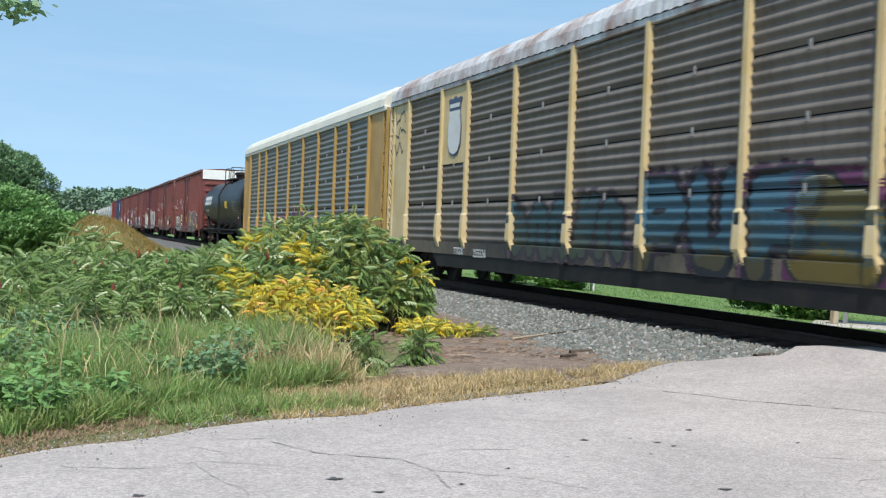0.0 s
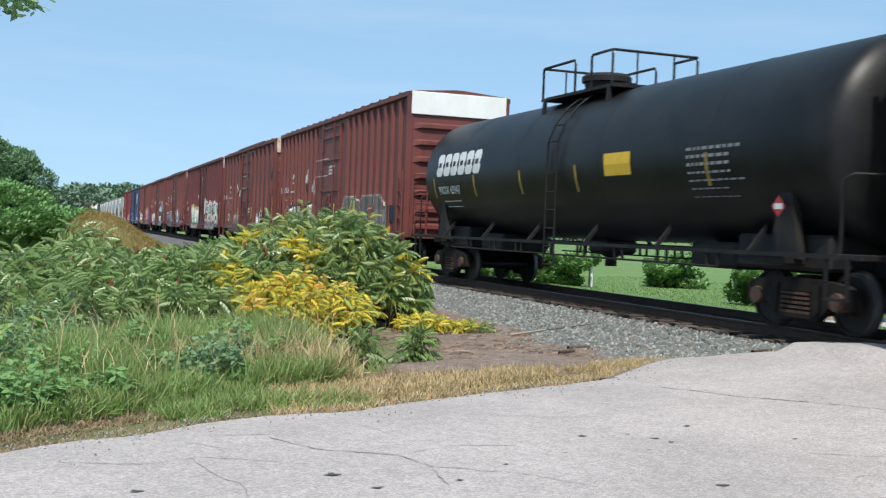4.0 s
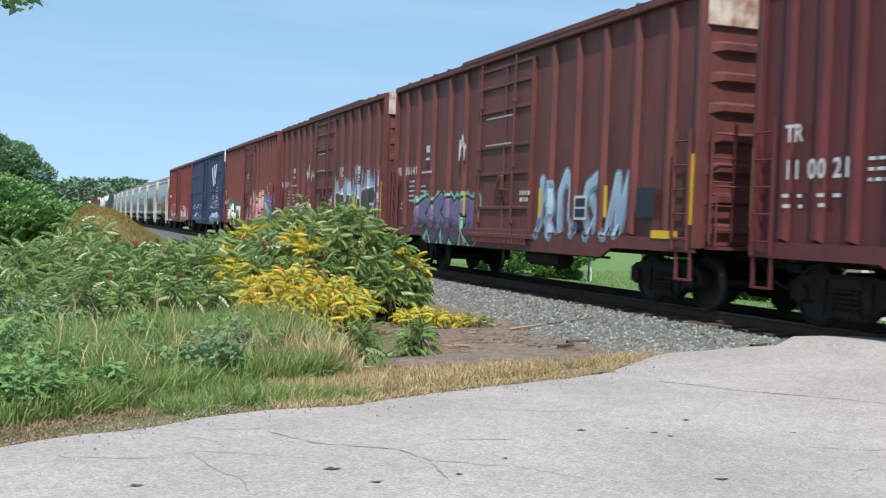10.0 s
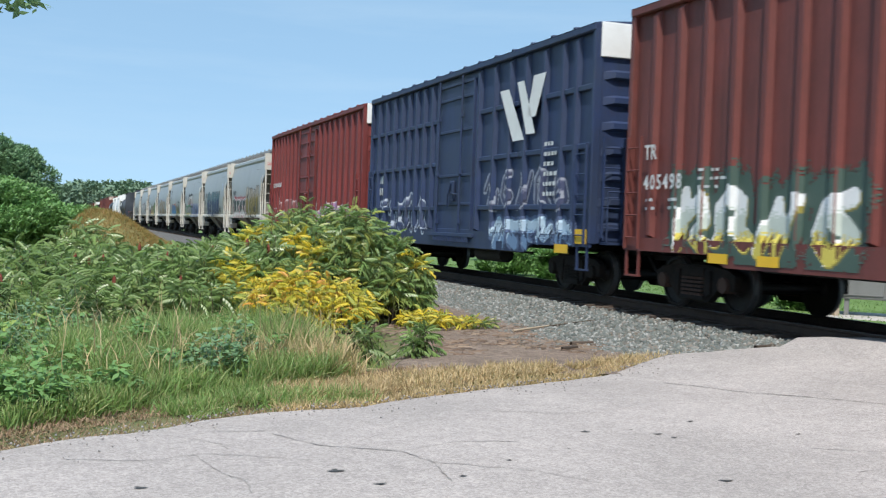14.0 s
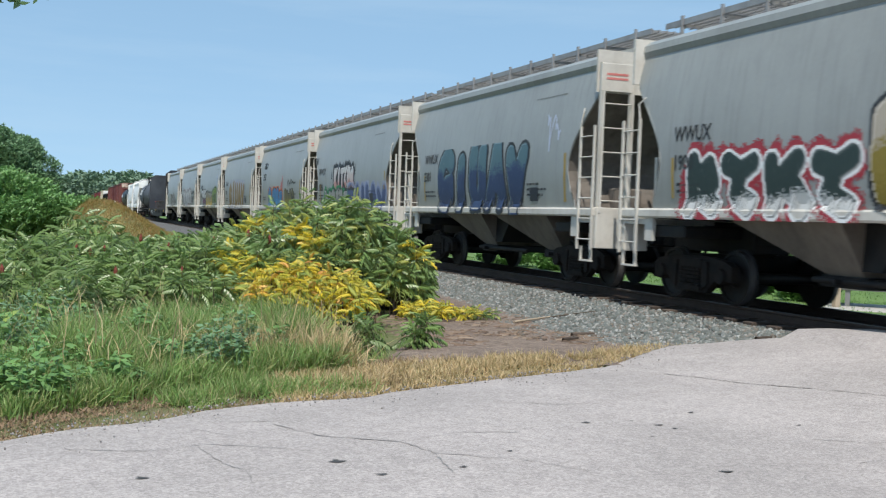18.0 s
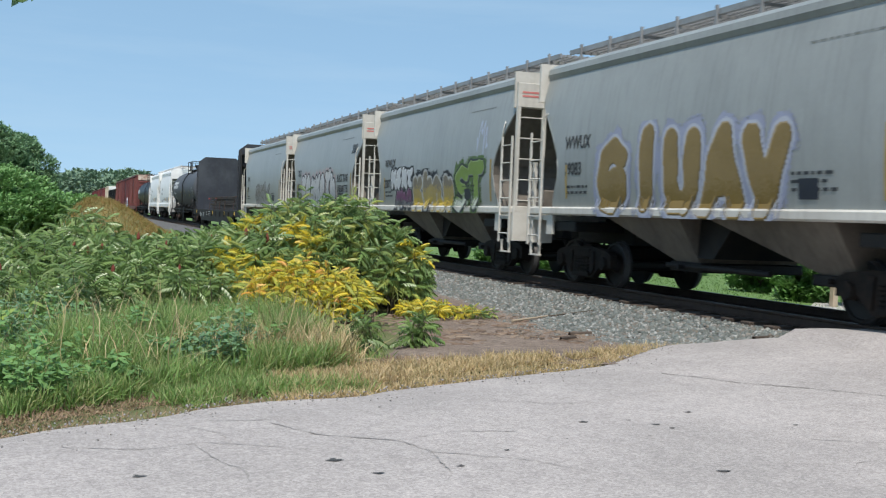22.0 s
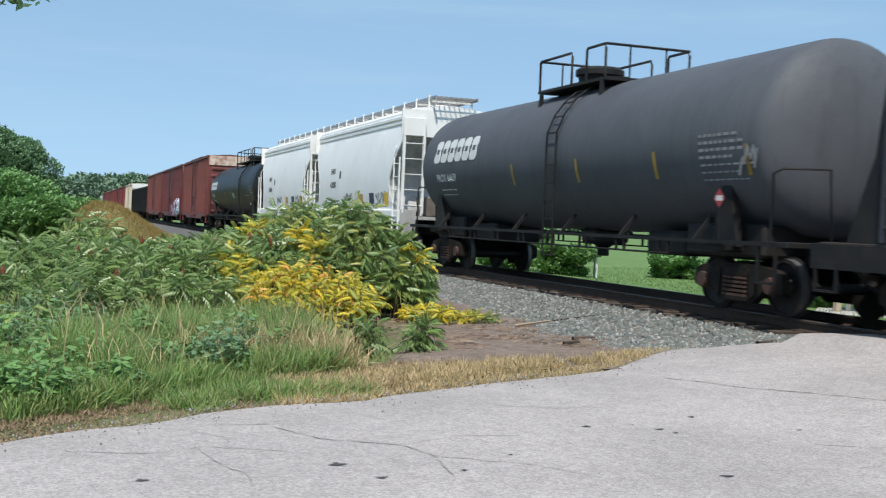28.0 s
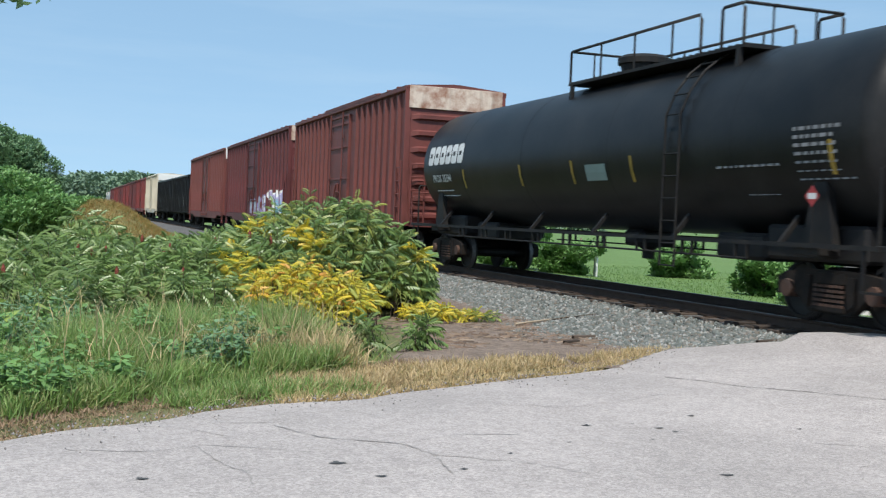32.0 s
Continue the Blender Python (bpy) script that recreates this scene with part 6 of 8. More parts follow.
# ---- plants ----
def frond_plants(stems, nf=9, size=0.5, low=0.62):
    """Rosettes of fronds that spread and hang from the top of each stem. stems: x, y, height."""
    pl, yaw, pit, sz = [], [], [], []
    for x, y, h in stems:
        turn, tilt = rng.uniform(0, 6.3), rng.uniform(0, 6.3)
        big = size * rng.uniform(0.75, 1.2)
        for k in range(nf):
            up = (k + rng.random()) / nf
            pl.append((x, y, ground_z(x, y) + h * (low + (1 - low) * up)))
            a = turn + k * 2.4 + rng.uniform(-0.3, 0.3)
            yaw.append(a)
            pit.append(0.45 - 1.35 * up + 0.35 * math.cos(a - tilt) + rng.uniform(-0.3, 0.3))
            sz.append(big * (1.1 - 0.45 * up) * rng.uniform(0.8, 1.15))
    return np.array(pl), turns(np.array(yaw), np.array(pit), rng.uniform(-0.45, 0.45, len(yaw))), np.array(sz)


def stem_mesh(stems, r=0.008):
    g = Geo()
    for x, y, h in stems:
        z = ground_z(x, y)
        g.tube([(x, y, z - 0.05), (x + rng.uniform(-0.05, 0.05), y + rng.uniform(-0.05, 0.05), z + h * 0.55), (x, y, z + h)], r * (0.6 + 0.5 * h), 5, r2=r * 0.4)
    return g


def sumac(label, stems, leaf, nf=9, size=0.5, extra=None, share=0.25, cones=0, group="sumac bushes", low=0.62):
    b = thing("sumac_bush", label, "bush", group)
    tagged(part("woody_growth", stem_mesh(stems), BARK, b), kind="stuff")
    P, Rm, S = frond_plants(stems, nf, size, low)
    pick = rng.random(len(P)) < (share if extra else 0.0)
    if extra:           # turning fronds come in patches
        pick = np.array([noise.noise((p[0] * 1.1, p[1] * 1.1, p[2] * 1.6)) > 0.5 - 1.1 * share for p in P])
        if extra is SUMAC_ORANGE:
            pick = rng.random(len(P)) < share
    half = rng.random(len(P)) < 0.5
    for nm, sel, mat in (("foliage", ~pick, leaf), ("turning_foliage", pick, extra)):
        for tm, hs in ((FROND, half), (FROND_B, ~half)):
            q = sel & hs
            if mat and q.any():
                part(nm, scatter_mesh(nm, tm[0], tm[1], P[q], Rm[q], S[q], mat), None, b)
    if cones:
        g = Geo()
        for x, y, h in [stems[i] for i in rng.permutation(len(stems))[:cones]]:
            z = ground_z(x, y) + h - 0.05
            rings = [[(x + r * math.cos(a), y + r * math.sin(a), z + q) for a in [math.tau * i / 7 for i in range(7)]] for q, r in ((0.0, 0.014), (0.04, 0.032), (0.10, 0.026), (0.15, 0.006))]
            g.loft(rings, caps=True)
        tagged(part("seed_growth", g, CONE, b), "dark red seed heads", kind="stuff")
    return b


def blob(cx, cy, rx, ry, n, h, least=0.82):
    """Stems over an ellipse; h: height from x, y."""
    out = []
    while len(out) < n:
        a, r = rng.uniform(0, 6.283), math.sqrt(rng.random())
        x, y = cx + rx * r * math.cos(a), cy + ry * r * math.sin(a)
        hh = h(x, y, r)
        if hh > 0.12:
            out.append((x, y, max(0.15, hh * rng.uniform(least, 1.05))))
    return out


sumac("tall green sumac bush with yellow turning leaves", blob(4.75, 18.5, 1.78, 1.8, 410, lambda x, y, r: (1.86 - 0.33 * max(0, x - 5.0) ** 1.4) * (1 - 0.45 * r ** 3) * (1 + 0.14 * noise.noise((x * 1.8, y * 1.8, 0))), 0.45), SUMAC_OLIVE, 12, 0.29, SUMAC_YELLOW, 0.10, low=0.84)
sumac("dark green sumac bush at the ballast edge", blob(6.05, 19.3, 0.8, 1.1, 110, lambda x, y, r: 1.32 * (1 - 0.5 * r ** 2), 0.35), SUMAC, 11, 0.27, low=0.8)
sumac("sumac thicket with bright yellow autumn leaves", blob(3.65, 15.3, 1.0, 1.0, 190, lambda x, y, r: 0.98 * (1 - 0.4 * r ** 2), 0.5), SUMAC_YELLOW, 9, 0.225, SUMAC_ORANGE, 0.08, low=0.8)
sumac("yellow-green sumac bush beside tall grass", blob(3.2, 16.8, 0.9, 1.2, 110, lambda x, y, r: 1.15 * (1 - 0.4 * r ** 2), 0.55), SUMAC_OLIVE, 11, 0.30, SUMAC_YELLOW, 0.36, low=0.8)
sumac("young green sumac seedling in dry grass", blob(3.72, 12.5, 0.22, 0.2, 6, lambda x, y, r: 0.55 * (1 - 0.3 * r)), SUMAC, 9, 0.29, low=0.35)
sumac("young green sumac seedling in dry grass", blob(4.55, 12.95, 0.32, 0.2, 7, lambda x, y, r: 0.42 * (1 - 0.3 * r)), SUMAC, 9, 0.28, low=0.35)
sumac("low yellow sumac seedlings on the ballast foot", blob(5.9, 16.5, 0.45, 0.35, 30, lambda x, y, r: 0.36 * (1 - 0.4 * r)), SUMAC_YELLOW, 7, 0.20, SUMAC_OLIVE, 0.2)
sumac("low yellow sumac seedlings on the ballast foot", blob(6.6, 16.6, 0.5, 0.25, 26, lambda x, y, r: 0.22 * (1 - 0.4 * r)), SUMAC_YELLOW, 7, 0.16, SUMAC_OLIVE, 0.2)
sumac("green sumac thicket with dark red seed heads", blob(1.6, 18.0, 2.2, 2.2, 310, lambda x, y, r: 0.95 + 0.10 * (x - 1) + 0.3 * noise.noise((x * 1.3, y * 1.3, 2)), 0.65), SUMAC, 11, 0.29, cones=22, low=0.75)
sumac("green sumac thicket beside the railway", blob(3.6, 21.5, 1.6, 2.0, 150, lambda x, y, r: (1.1 + 0.12 * (x - 2)) * (1 - 0.2 * r), 0.6), SUMAC, 11, 0.34, SUMAC_YELLOW, 0.05, low=0.75)
sumac("dense green sumac thicket on the verge", blob(-1.0, 19.0, 1.7, 2.8, 150, lambda x, y, r: 0.98 + 0.25 * noise.noise((x * 1.3, y * 1.3, 2)), 0.6), SUMAC, 11, 0.34, cones=6, low=0.75)
sumac("leafy green sumac thicket above tall grass", blob(0.1, 14.9, 1.2, 1.5, 130, lambda x, y, r: 0.72 + 0.25 * noise.noise((x * 1.5, y * 1.5, 5)), 0.5), SUMAC, 10, 0.28, cones=3, low=0.7)
sumac("leafy green sumac thicket above tall grass", blob(1.9, 15.9, 1.0, 1.0, 90, lambda x, y, r: 0.76 + 0.25 * noise.noise((x * 1.5, y * 1.5, 5)), 0.5), SUMAC, 10, 0.28, cones=3, low=0.7)
sumac("tall sumac clump behind the thicket", blob(0.4, 25.5, 1.8, 2.5, 90, lambda x, y, r: 0.75 * (1 - 0.2 * r)), SUMAC, 9, 0.45)
sumac("sumac clump beside the weedy bank", blob(5.9, 31.5, 0.9, 2.5, 70, lambda x, y, r: 1.15 * (1 - 0.25 * r)), SUMAC, 9, 0.45)
sumac("sumac clump beside the weedy bank", blob(2.5, 23.2, 1.0, 1.2, 60, lambda x, y, r: 1.05 * (1 - 0.25 * r)), SUMAC, 10, 0.4)
sumac("sumac clump beside the weedy bank", blob(4.2, 24.0, 1.1, 1.3, 60, lambda x, y, r: 1.2 * (1 - 0.25 * r)), SUMAC, 10, 0.42)
sumac("sumac clump at the grassy bank", blob(5.0, 26.0, 1.3, 2.5, 80, lambda x, y, r: 1.3 * (1 - 0.3 * r)), SUMAC, 9, 0.45)


def leafy(name, label, category, cx, cy, rx, rz, z0, n, leaf, size, trunk=None, limbs=6, tm=CLUMP, group="", bumps=9, droop=0.0, seed=1):
    """A shrub or tree: trunk, limbs and a crown of leaf clumps set on several uneven lobes."""
    t = thing(name, label, category, group)
    rnd = random.Random(seed)
    gz = ground_z(cx, cy)
    lobes = []
    for k in range(bumps):
        a, q = rnd.uniform(0, 6.28), rnd.uniform(0.2, 0.75)
        lobes.append((cx + rx * q * math.cos(a), cy + rx * q * math.sin(a), z0 + rz * rnd.uniform(-0.8, 0.75) * math.sqrt(1 - q * q), rx * rnd.uniform(0.28, 0.5), rz * rnd.uniform(0.24, 0.42)))
    g = Geo()
    top = z0 + rz * 0.3
    tr = trunk or 0.05
    g.tube([(cx, cy, gz - 0.2), (cx + 0.1 * rx, cy, gz + (top - gz) * 0.4), (cx, cy + 0.05 * rx, top)], tr, 8, r2=tr * 0.35)
    part("trunk", g, BARK, t)
    for k, (x, y, z, a, b) in enumerate(lobes[:limbs]):
        g = Geo()
        s = gz + (top - gz) * rnd.uniform(0.25, 0.6)
        g.tube([(cx + 0.05 * rx, cy, s), ((cx + x) / 2, (cy + y) / 2, (s + z) / 2 + 0.1 * rz), (x, y, z)], tr * 0.45, 5, r2=tr * 0.12)
        part("limb", g, BARK, t)
    w = np.array([q[3] ** 2 * q[4] for q in lobes]) ** 0.6
    pick = rng.choice(len(lobes), n, p=w / w.sum())
    lb = np.array(lobes)[pick]
    d = rng.normal(size=(n, 3))
    d /= np.linalg.norm(d, axis=1)[:, None]
    rad = rng.uniform(0.55, 1.08, n) ** 0.6
    P = lb[:, :3] + d * np.stack([lb[:, 3], lb[:, 3], lb[:, 4]], 1) * rad[:, None]
    P[:, 2] = np.maximum(P[:, 2], gz + 0.1)
    pit = rng.uniform(-0.6, 0.6, n) + droop
    part("crown", scatter_mesh("crown", tm[0], tm[1], P, turns(np.arctan2(d[:, 1], d[:, 0]) + rng.uniform(-0.9, 0.9, n), pit, rng.uniform(-0.7, 0.7, n)), size * rng.uniform(0.6, 1.25, n), leaf), None, t)
    return t


leafy("shrub", "round leafy green shrub above the thicket", "shrub", -0.9, 36.0, 2.3, 1.35, 1.05, 14000, SHRUB, 0.17, bumps=30, seed=2)
leafy("shrub", "leafy green shrub beside the tan weeds", "shrub", 1.2, 41.0, 1.4, 0.9, 0.75, 4500, SHRUB, 0.17, bumps=10, seed=3)
leafy("tree", "dark green rounded tree beyond the weeds", "tree", -2.7, 92.0, 3.9, 3.5, 3.6, 26000, HAZED_TREE_LEAF, 0.27, 0.25, 8, bumps=44, seed=5)
leafy("tree", "bushy dark green tree on the far side of the track", "tree", 25.7, 58.5, 2.9, 2.9, 3.2, 9000, HAZED_TREE_LEAF, 0.26, 0.2, 8, bumps=14, seed=6)
leafy("willow_tree", "pale green willow with hanging twigs", "tree", 27.3, 27.9, 2.8, 3.7, 3.7, 15000, WILLOW_LEAF, 0.34, 0.3, 9, NARROW, bumps=30, droop=0.9, seed=7)
for k, (x, y, r, h) in enumerate(((17.6, 21.6, 0.8, 0.75), (18.6, 23.4, 0.9, 0.8), (19.4, 26.3, 1.0, 0.7), (17.4, 34.5, 1.2, 0.8), (16.6, 37.5, 1.4, 0.9), (24.5, 38.0, 1.6, 0.8), (20.5, 45.0, 1.6, 1.0), (26.0, 33.0, 1.6, 1.1), (23.0, 29.5, 1.2, 0.9))):
    leafy("shrub", "wild green shrub at the lawn's edge", "shrub", x, y, r, h, ground_z(x, y) + h * 0.8, 1300, SHRUB, 0.16 + 0.04 * r, bumps=9, seed=20 + k, group="shrubs beyond the track")

# overhanging tree at the roadside, of which a twig tip hangs into view
ov = leafy("tree", "roadside tree with overhanging leafy twigs", "tree", -6.6, 13.6, 2.3, 1.6, 6.2, 1800, HAZED_TREE_LEAF, 0.24, 0.16, 7, bumps=10, seed=9)
g = Geo()
g.tube([(-6.2, 13.5, 5.0), (-3.6, 12.9, 4.9), (-1.6, 12.4, 4.0), (-0.34, 12.1, 3.37)], 0.06, 6, r2=0.01)
part("limb", g, BARK, ov)
P = np.array([(-0.26 + 0.14 * rng.normal(), 12.1 + 0.3 * rng.normal(), 3.38 + 0.045 * rng.normal()) for k in range(120)])
part("crown", scatter_mesh("crown", LEAF[0], LEAF[1], P, turns(rng.uniform(0, 6.3, len(P)), rng.uniform(-0.5, 0.9, len(P)), rng.uniform(-0.8, 0.8, len(P))), rng.uniform(0.08, 0.16, len(P)), HAZED_TREE_LEAF), None, ov)

# distant woods all round
P, S = [], []
for k in range(22000):
    a = rng.uniform(-1.5, 1.5) if k < 8000 else rng.uniform(-0.1, 0.5)
    r = rng.uniform(420, 640)
    h = (13 + 4 * noise.noise((a * 9, 0, 0)) + 3 * noise.noise((a * 40, 2, 0))) * (r / 500) * (1.15 if abs(a - 0.075) < 0.02 else 1.0)
    P.append((r * math.sin(a), r * math.cos(a), -0.5 + h * rng.random() ** 0.6))
    S.append(rng.uniform(1.8, 3.2))
P, S = np.array(P), np.array(S)
me = scatter_mesh("far_woods", CLUMP[0], CLUMP[1], P, turns(rng.uniform(0, 6.3, len(P)), rng.uniform(-0.6, 0.6, len(P)), rng.uniform(-0.5, 0.5, len(P))), S, FAR_LEAF)
tagged(new("far_woods", me), "distant line of green woods at the horizon", "woods", kind="stuff")

# ---- grass ----
def grass(name, label, pts, h, mat, bend=(0.2, 0.6), w=0.012, lean=0.25):
    pts = np.asarray(pts)
    n = len(pts)
    tv, tf = blade(0.45, 3, w)
    sz = np.stack([h * rng.uniform(0.7, 1.3, n), np.ones(n) * rng.uniform(0.7, 1.4, n), h * rng.uniform(0.55, 1.15, n)], 1)
    me = scatter_mesh(name, tv, tf, pts, turns(rng.uniform(0, 6.3, n), rng.normal(0, lean, n), rng.normal(0, lean, n)), sz, mat)
    return tagged(new(name, me), label, "grass", kind="stuff")


def in_field(n, x0, x1, y0, y1, test):
    out = []
    while len(out) < n:
        x, y = rng.uniform(x0, x1), y0 + (y1 - y0) * rng.random() ** 1.3
        if test(x, y):
            out.append((x, y, ground_z(x, y)))
    return np.array(out)


verge = lambda x: 0.80 + 0.26 * max(0.0, x - 0.5) + 0.22 * noise.noise((x * 0.8, 7, 0))


def tufts(pts, n, spread=0.05):
    """Blades in bunches round each root."""
    p = np.repeat(np.asarray(pts), n, 0)
    p[:, :2] += rng.normal(0, spread, (len(p), 2))
    return p


back_edge = lambda x: 12.9 + 0.8 * x if x > -1 else 12.1
CLUMPS = ((-0.05, 9.45, 0.45, 0.46, 60), (-0.7, 9.4, 0.4, 0.42, 40), (0.66, 9.85, 0.28, 0.40, 30), (0.15, 10.4, 0.4, 0.46, 34), (1.2, 10.6, 0.25, 0.42, 20), (-0.35, 11.3, 0.5, 0.6, 50), (0.3, 12.5, 0.5, 0.66, 46), (1.1, 12.3, 0.35, 0.62, 30), (2.2, 13.2, 0.3, 0.6, 22))
DARK_CLUMPS = ((-0.55, 12.0, 0.5, 0.75, 60), (-0.05, 11.7, 0.35, 0.6, 40), (0.1, 12.9, 0.5, 0.8, 60), (1.66, 10.78, 0.34, 0.56, 50), (1.95, 11.3, 0.3, 0.62, 34))
CLUMPS += tuple((x, edge_y(x) + 1.2 + q, 0.16 + 0.05 * (k % 3), 0.42 + 0.04 * (k % 4), 12) for k, (x, q) in enumerate(((-0.3, 0.4), (0.05, 1.6), (0.5, 1.1), (0.8, 2.2), (1.2, 1.2), (1.5, 2.6), (1.9, 1.6), (2.3, 2.0), (0.3, 2.7), (1.0, 3.0), (2.0, 3.2), (2.6, 2.9), (-0.4, 2.2), (1.4, 0.7), (2.45, 0.9))))
clear = lambda x, y: all(math.hypot(x - q[0], y - q[1]) > q[2] * 0.9 for q in CLUMPS + DARK_CLUMPS)
tall = tufts(in_field(6200, -1.8, 4.2, 8.4, 17.0, lambda x, y: y > edge_y(x) + verge(x) and y < back_edge(x) and (x < 3.0 or y > 13.5 and x < 3.2) and noise.noise((x * 1.6, y * 1.6, 8)) > -0.42 and clear(x, y)), 10)
hh = np.array([(0.25 + 0.18 * smooth(0, 1.8, y - edge_y(x) - verge(x)) + 0.045 * x) * (1 + 0.55 * noise.noise((x * 1.1, y * 1.1, 0))) for x, y, z in tall])
grass("tall_grass", "tall green and straw-coloured roadside grass", tall, hh, GRASS, w=0.0055, lean=0.36)
stalks = in_field(1000, -1.8, 3.6, 9.0, 18.0, lambda x, y: y > edge_y(x) + verge(x) + 0.2 and noise.noise((x * 0.9, y * 0.7, 9)) > 0.0)
grass("grass_stalks", "straw-coloured seed stalks above the grass", stalks, rng.uniform(0.5, 0.95, len(stalks)), DRY_GRASS, w=0.006, lean=0.16)
straw = tufts(in_field(220, 1.6, 3.2, 11.0, 14.2, lambda x, y: edge_y(x) + verge(x) - 0.1 < y < edge_y(x) + verge(x) + 1.5), 12, 0.07)
grass("grass_stalks", "dry yellow grass bunches at the grass's edge", straw, rng.uniform(0.3, 0.6, len(straw)), DRY_GRASS, w=0.005, lean=0.3)
back = in_field(16000, -6, 8.0, 16.0, 60.0, lambda x, y: x < track_x(y) - 2.4 and (y > 23 or x < 3) and not (25 < y < 60 and -0.25 < (x / y - 0.038) / 0.0805 < 1.5))
grass("tall_grass", "rank green grass along the railway", back, np.full(len(back), 0.6), GRASS, w=0.012)
dry = in_field(30000, -3.2, 8.3, 7.0, 15.0, lambda x, y: edge_y(x) + 0.05 < y < edge_y(x) + (verge(x) + 0.35 if x < 3 else 1.5 - 0.22 * (x - 3)) + 0.35 * noise.noise((x * 2, y * 2, 0)) and x > 2.0 + 0.6 * noise.noise((y, x, 0)) and noise.noise((x * 3, y * 3, 4)) > -0.35)
grass("dry_grass", "short dry straw-coloured grass at the road's edge", dry, rng.uniform(0.05, 0.17, len(dry)) ** 1.1, DRY_GRASS, w=0.0042, lean=0.5)
short = tufts(in_field(900, 1.0, 5.4, 9.2, 13.5, lambda x, y: edge_y(x) + 0.25 < y < edge_y(x) + verge(x) + 0.5 and noise.noise((x * 1.3, y * 1.3, 6)) > -0.2 + 0.3 * max(0, x - 1.6)), 9, 0.06)
grass("short_grass", "short green grass among the straw", short, rng.uniform(0.06, 0.2, len(short)), GRASS, w=0.0042, lean=0.45)
thatch = in_field(26000, -3.2, 4.6, 6.0, 12.0, lambda x, y: edge_y(x) - 0.02 < y < edge_y(x) + verge(x) + 0.3)
grass("brown_thatch", "brown dead thatch along the asphalt edge", thatch, rng.uniform(0.02, 0.08, len(thatch)), BROWN_THATCH, w=0.005, lean=0.9)
mound = in_field(80000, 0.2, 8.6, 25.5, 62.0, lambda x, y: -0.25 < (x / y - 0.029) / 0.0805 < 1.6 and x < track_x(y) - 2.0)
mh = np.array([0.34 + 0.3 * smooth(0.8, 1.1, (x / y - 0.029) / 0.0805) + 0.2 * noise.noise((x, y * 0.5, 3)) for x, y, z in mound])
grass("tan_weeds", "tan and rust-coloured weeds on the bank", mound, mh * 0.5, TAN_WEED, w=0.0055, lean=0.8)
lw = in_field(22000, 13.6, 30, 12.6, 48, lambda x, y: x > track_x(y) + 4.8)
grass("lawn_grass", "short green lawn grass beyond the track", lw, rng.uniform(0.04, 0.10, len(lw)), LAWN_BLADE, w=0.008, lean=0.4)


def weed(label, cx, cy, r, h, n, mat, size):
    """A bunch of leafy weed stems."""
    w = thing("weed_clump", label, "weeds", "weeds on the verge")
    stems = blob(cx, cy, r, r, n, lambda x, y, q: h * (1 - 0.45 * q * q))
    tagged(part("green_growth", stem_mesh(stems, 0.006), GRASS, w), kind="stuff")
    P = np.array([(x + rng.normal(0, 0.02), y + rng.normal(0, 0.02), ground_z(x, y) + q * (0.12 + 0.9 * (k + rng.random()) / 16)) for x, y, q in stems for k in range(16)])
    R_ = turns(rng.uniform(0, 6.3, len(P)), rng.uniform(-0.35, 0.6, len(P)), rng.uniform(-0.5, 0.5, len(P)))
    part("foliage", scatter_mesh("foliage", LEAF[0], LEAF[1], P, R_, size * rng.uniform(0.55, 1.2, len(P)), mat), None, w)


for x, y, r, h, n in CLUMPS:
    weed("broad-leaved green weeds among the grass", x, y, r, h, n, SHRUB, 0.10)
for x, y, r, h, n in DARK_CLUMPS:
    weed("dark leafy weeds at the edge of the grass", x, y, r, h, n, HAZED_TREE_LEAF, 0.09)
bd = thing("burdock", "large pale green leaves among dark weeds", "weeds", "weeds on the verge")
for k in range(5):
    a, hgt = 2.2 * k, 0.42 + 0.05 * k
    x, y = -0.16 + 0.03 * math.cos(a), 12.2 + 0.03 * math.sin(a)
    z = ground_z(x, y)
    lf = Geo()
    mid = [(x, y, z), (x + 0.06 * math.cos(a), y + 0.06 * math.sin(a), z + hgt * 0.8), (x + 0.14 * math.cos(a), y + 0.14 * math.sin(a), z + hgt)]
    lf.tube(mid, 0.007, 5, r2=0.004)
    rows_ = []
    for q, wd in ((0, 0.02), (0.25, 0.085), (0.55, 0.075), (0.85, 0.03), (1, 0.002)):
        c = Vector(mid[2]) + Vector((math.cos(a), math.sin(a), -0.5 * q)) * 0.2 * q
        sd = Vector((-math.sin(a), math.cos(a), 0.25)) * wd
        rows_.append([tuple(c - sd), tuple(c + Vector((0, 0, -0.012))), tuple(c + sd)])
    lf.loft(rows_, closed=False)
    part("leaf", lf, BURDOCK, bd)

# bark and twigs shed over the dirt
P = []
while len(P) < 620:
    x, y = rng.uniform(4.6, 8.9), rng.uniform(12.9, 17.4)
    if y > edge_y(x) + 1.0 and noise.noise((x * 1.1, y * 1.7, 12)) > -0.12 and x < track_x(y) - 0.75:
        P.append((x, y, -0.415 + 0.05 * smooth(8.2, 8.9, x)))
P = np.array(P)
sz = np.stack([rng.uniform(0.05, 0.30, len(P)) ** 1.2, rng.uniform(0.012, 0.035, len(P)), np.full(len(P), 0.02)], 1)
FLAKE = ([(-0.5, -0.5, 0), (0.5, -0.3, 0.2), (0.4, 0.5, 0.3), (-0.4, 0.4, 0.1), (-0.4, -0.3, 0.9), (0.4, -0.1, 1.0), (0.3, 0.3, 0.8)], [(0, 1, 5, 4), (1, 2, 6, 5), (2, 3, 4, 6), (0, 4, 3), (4, 5, 6)])
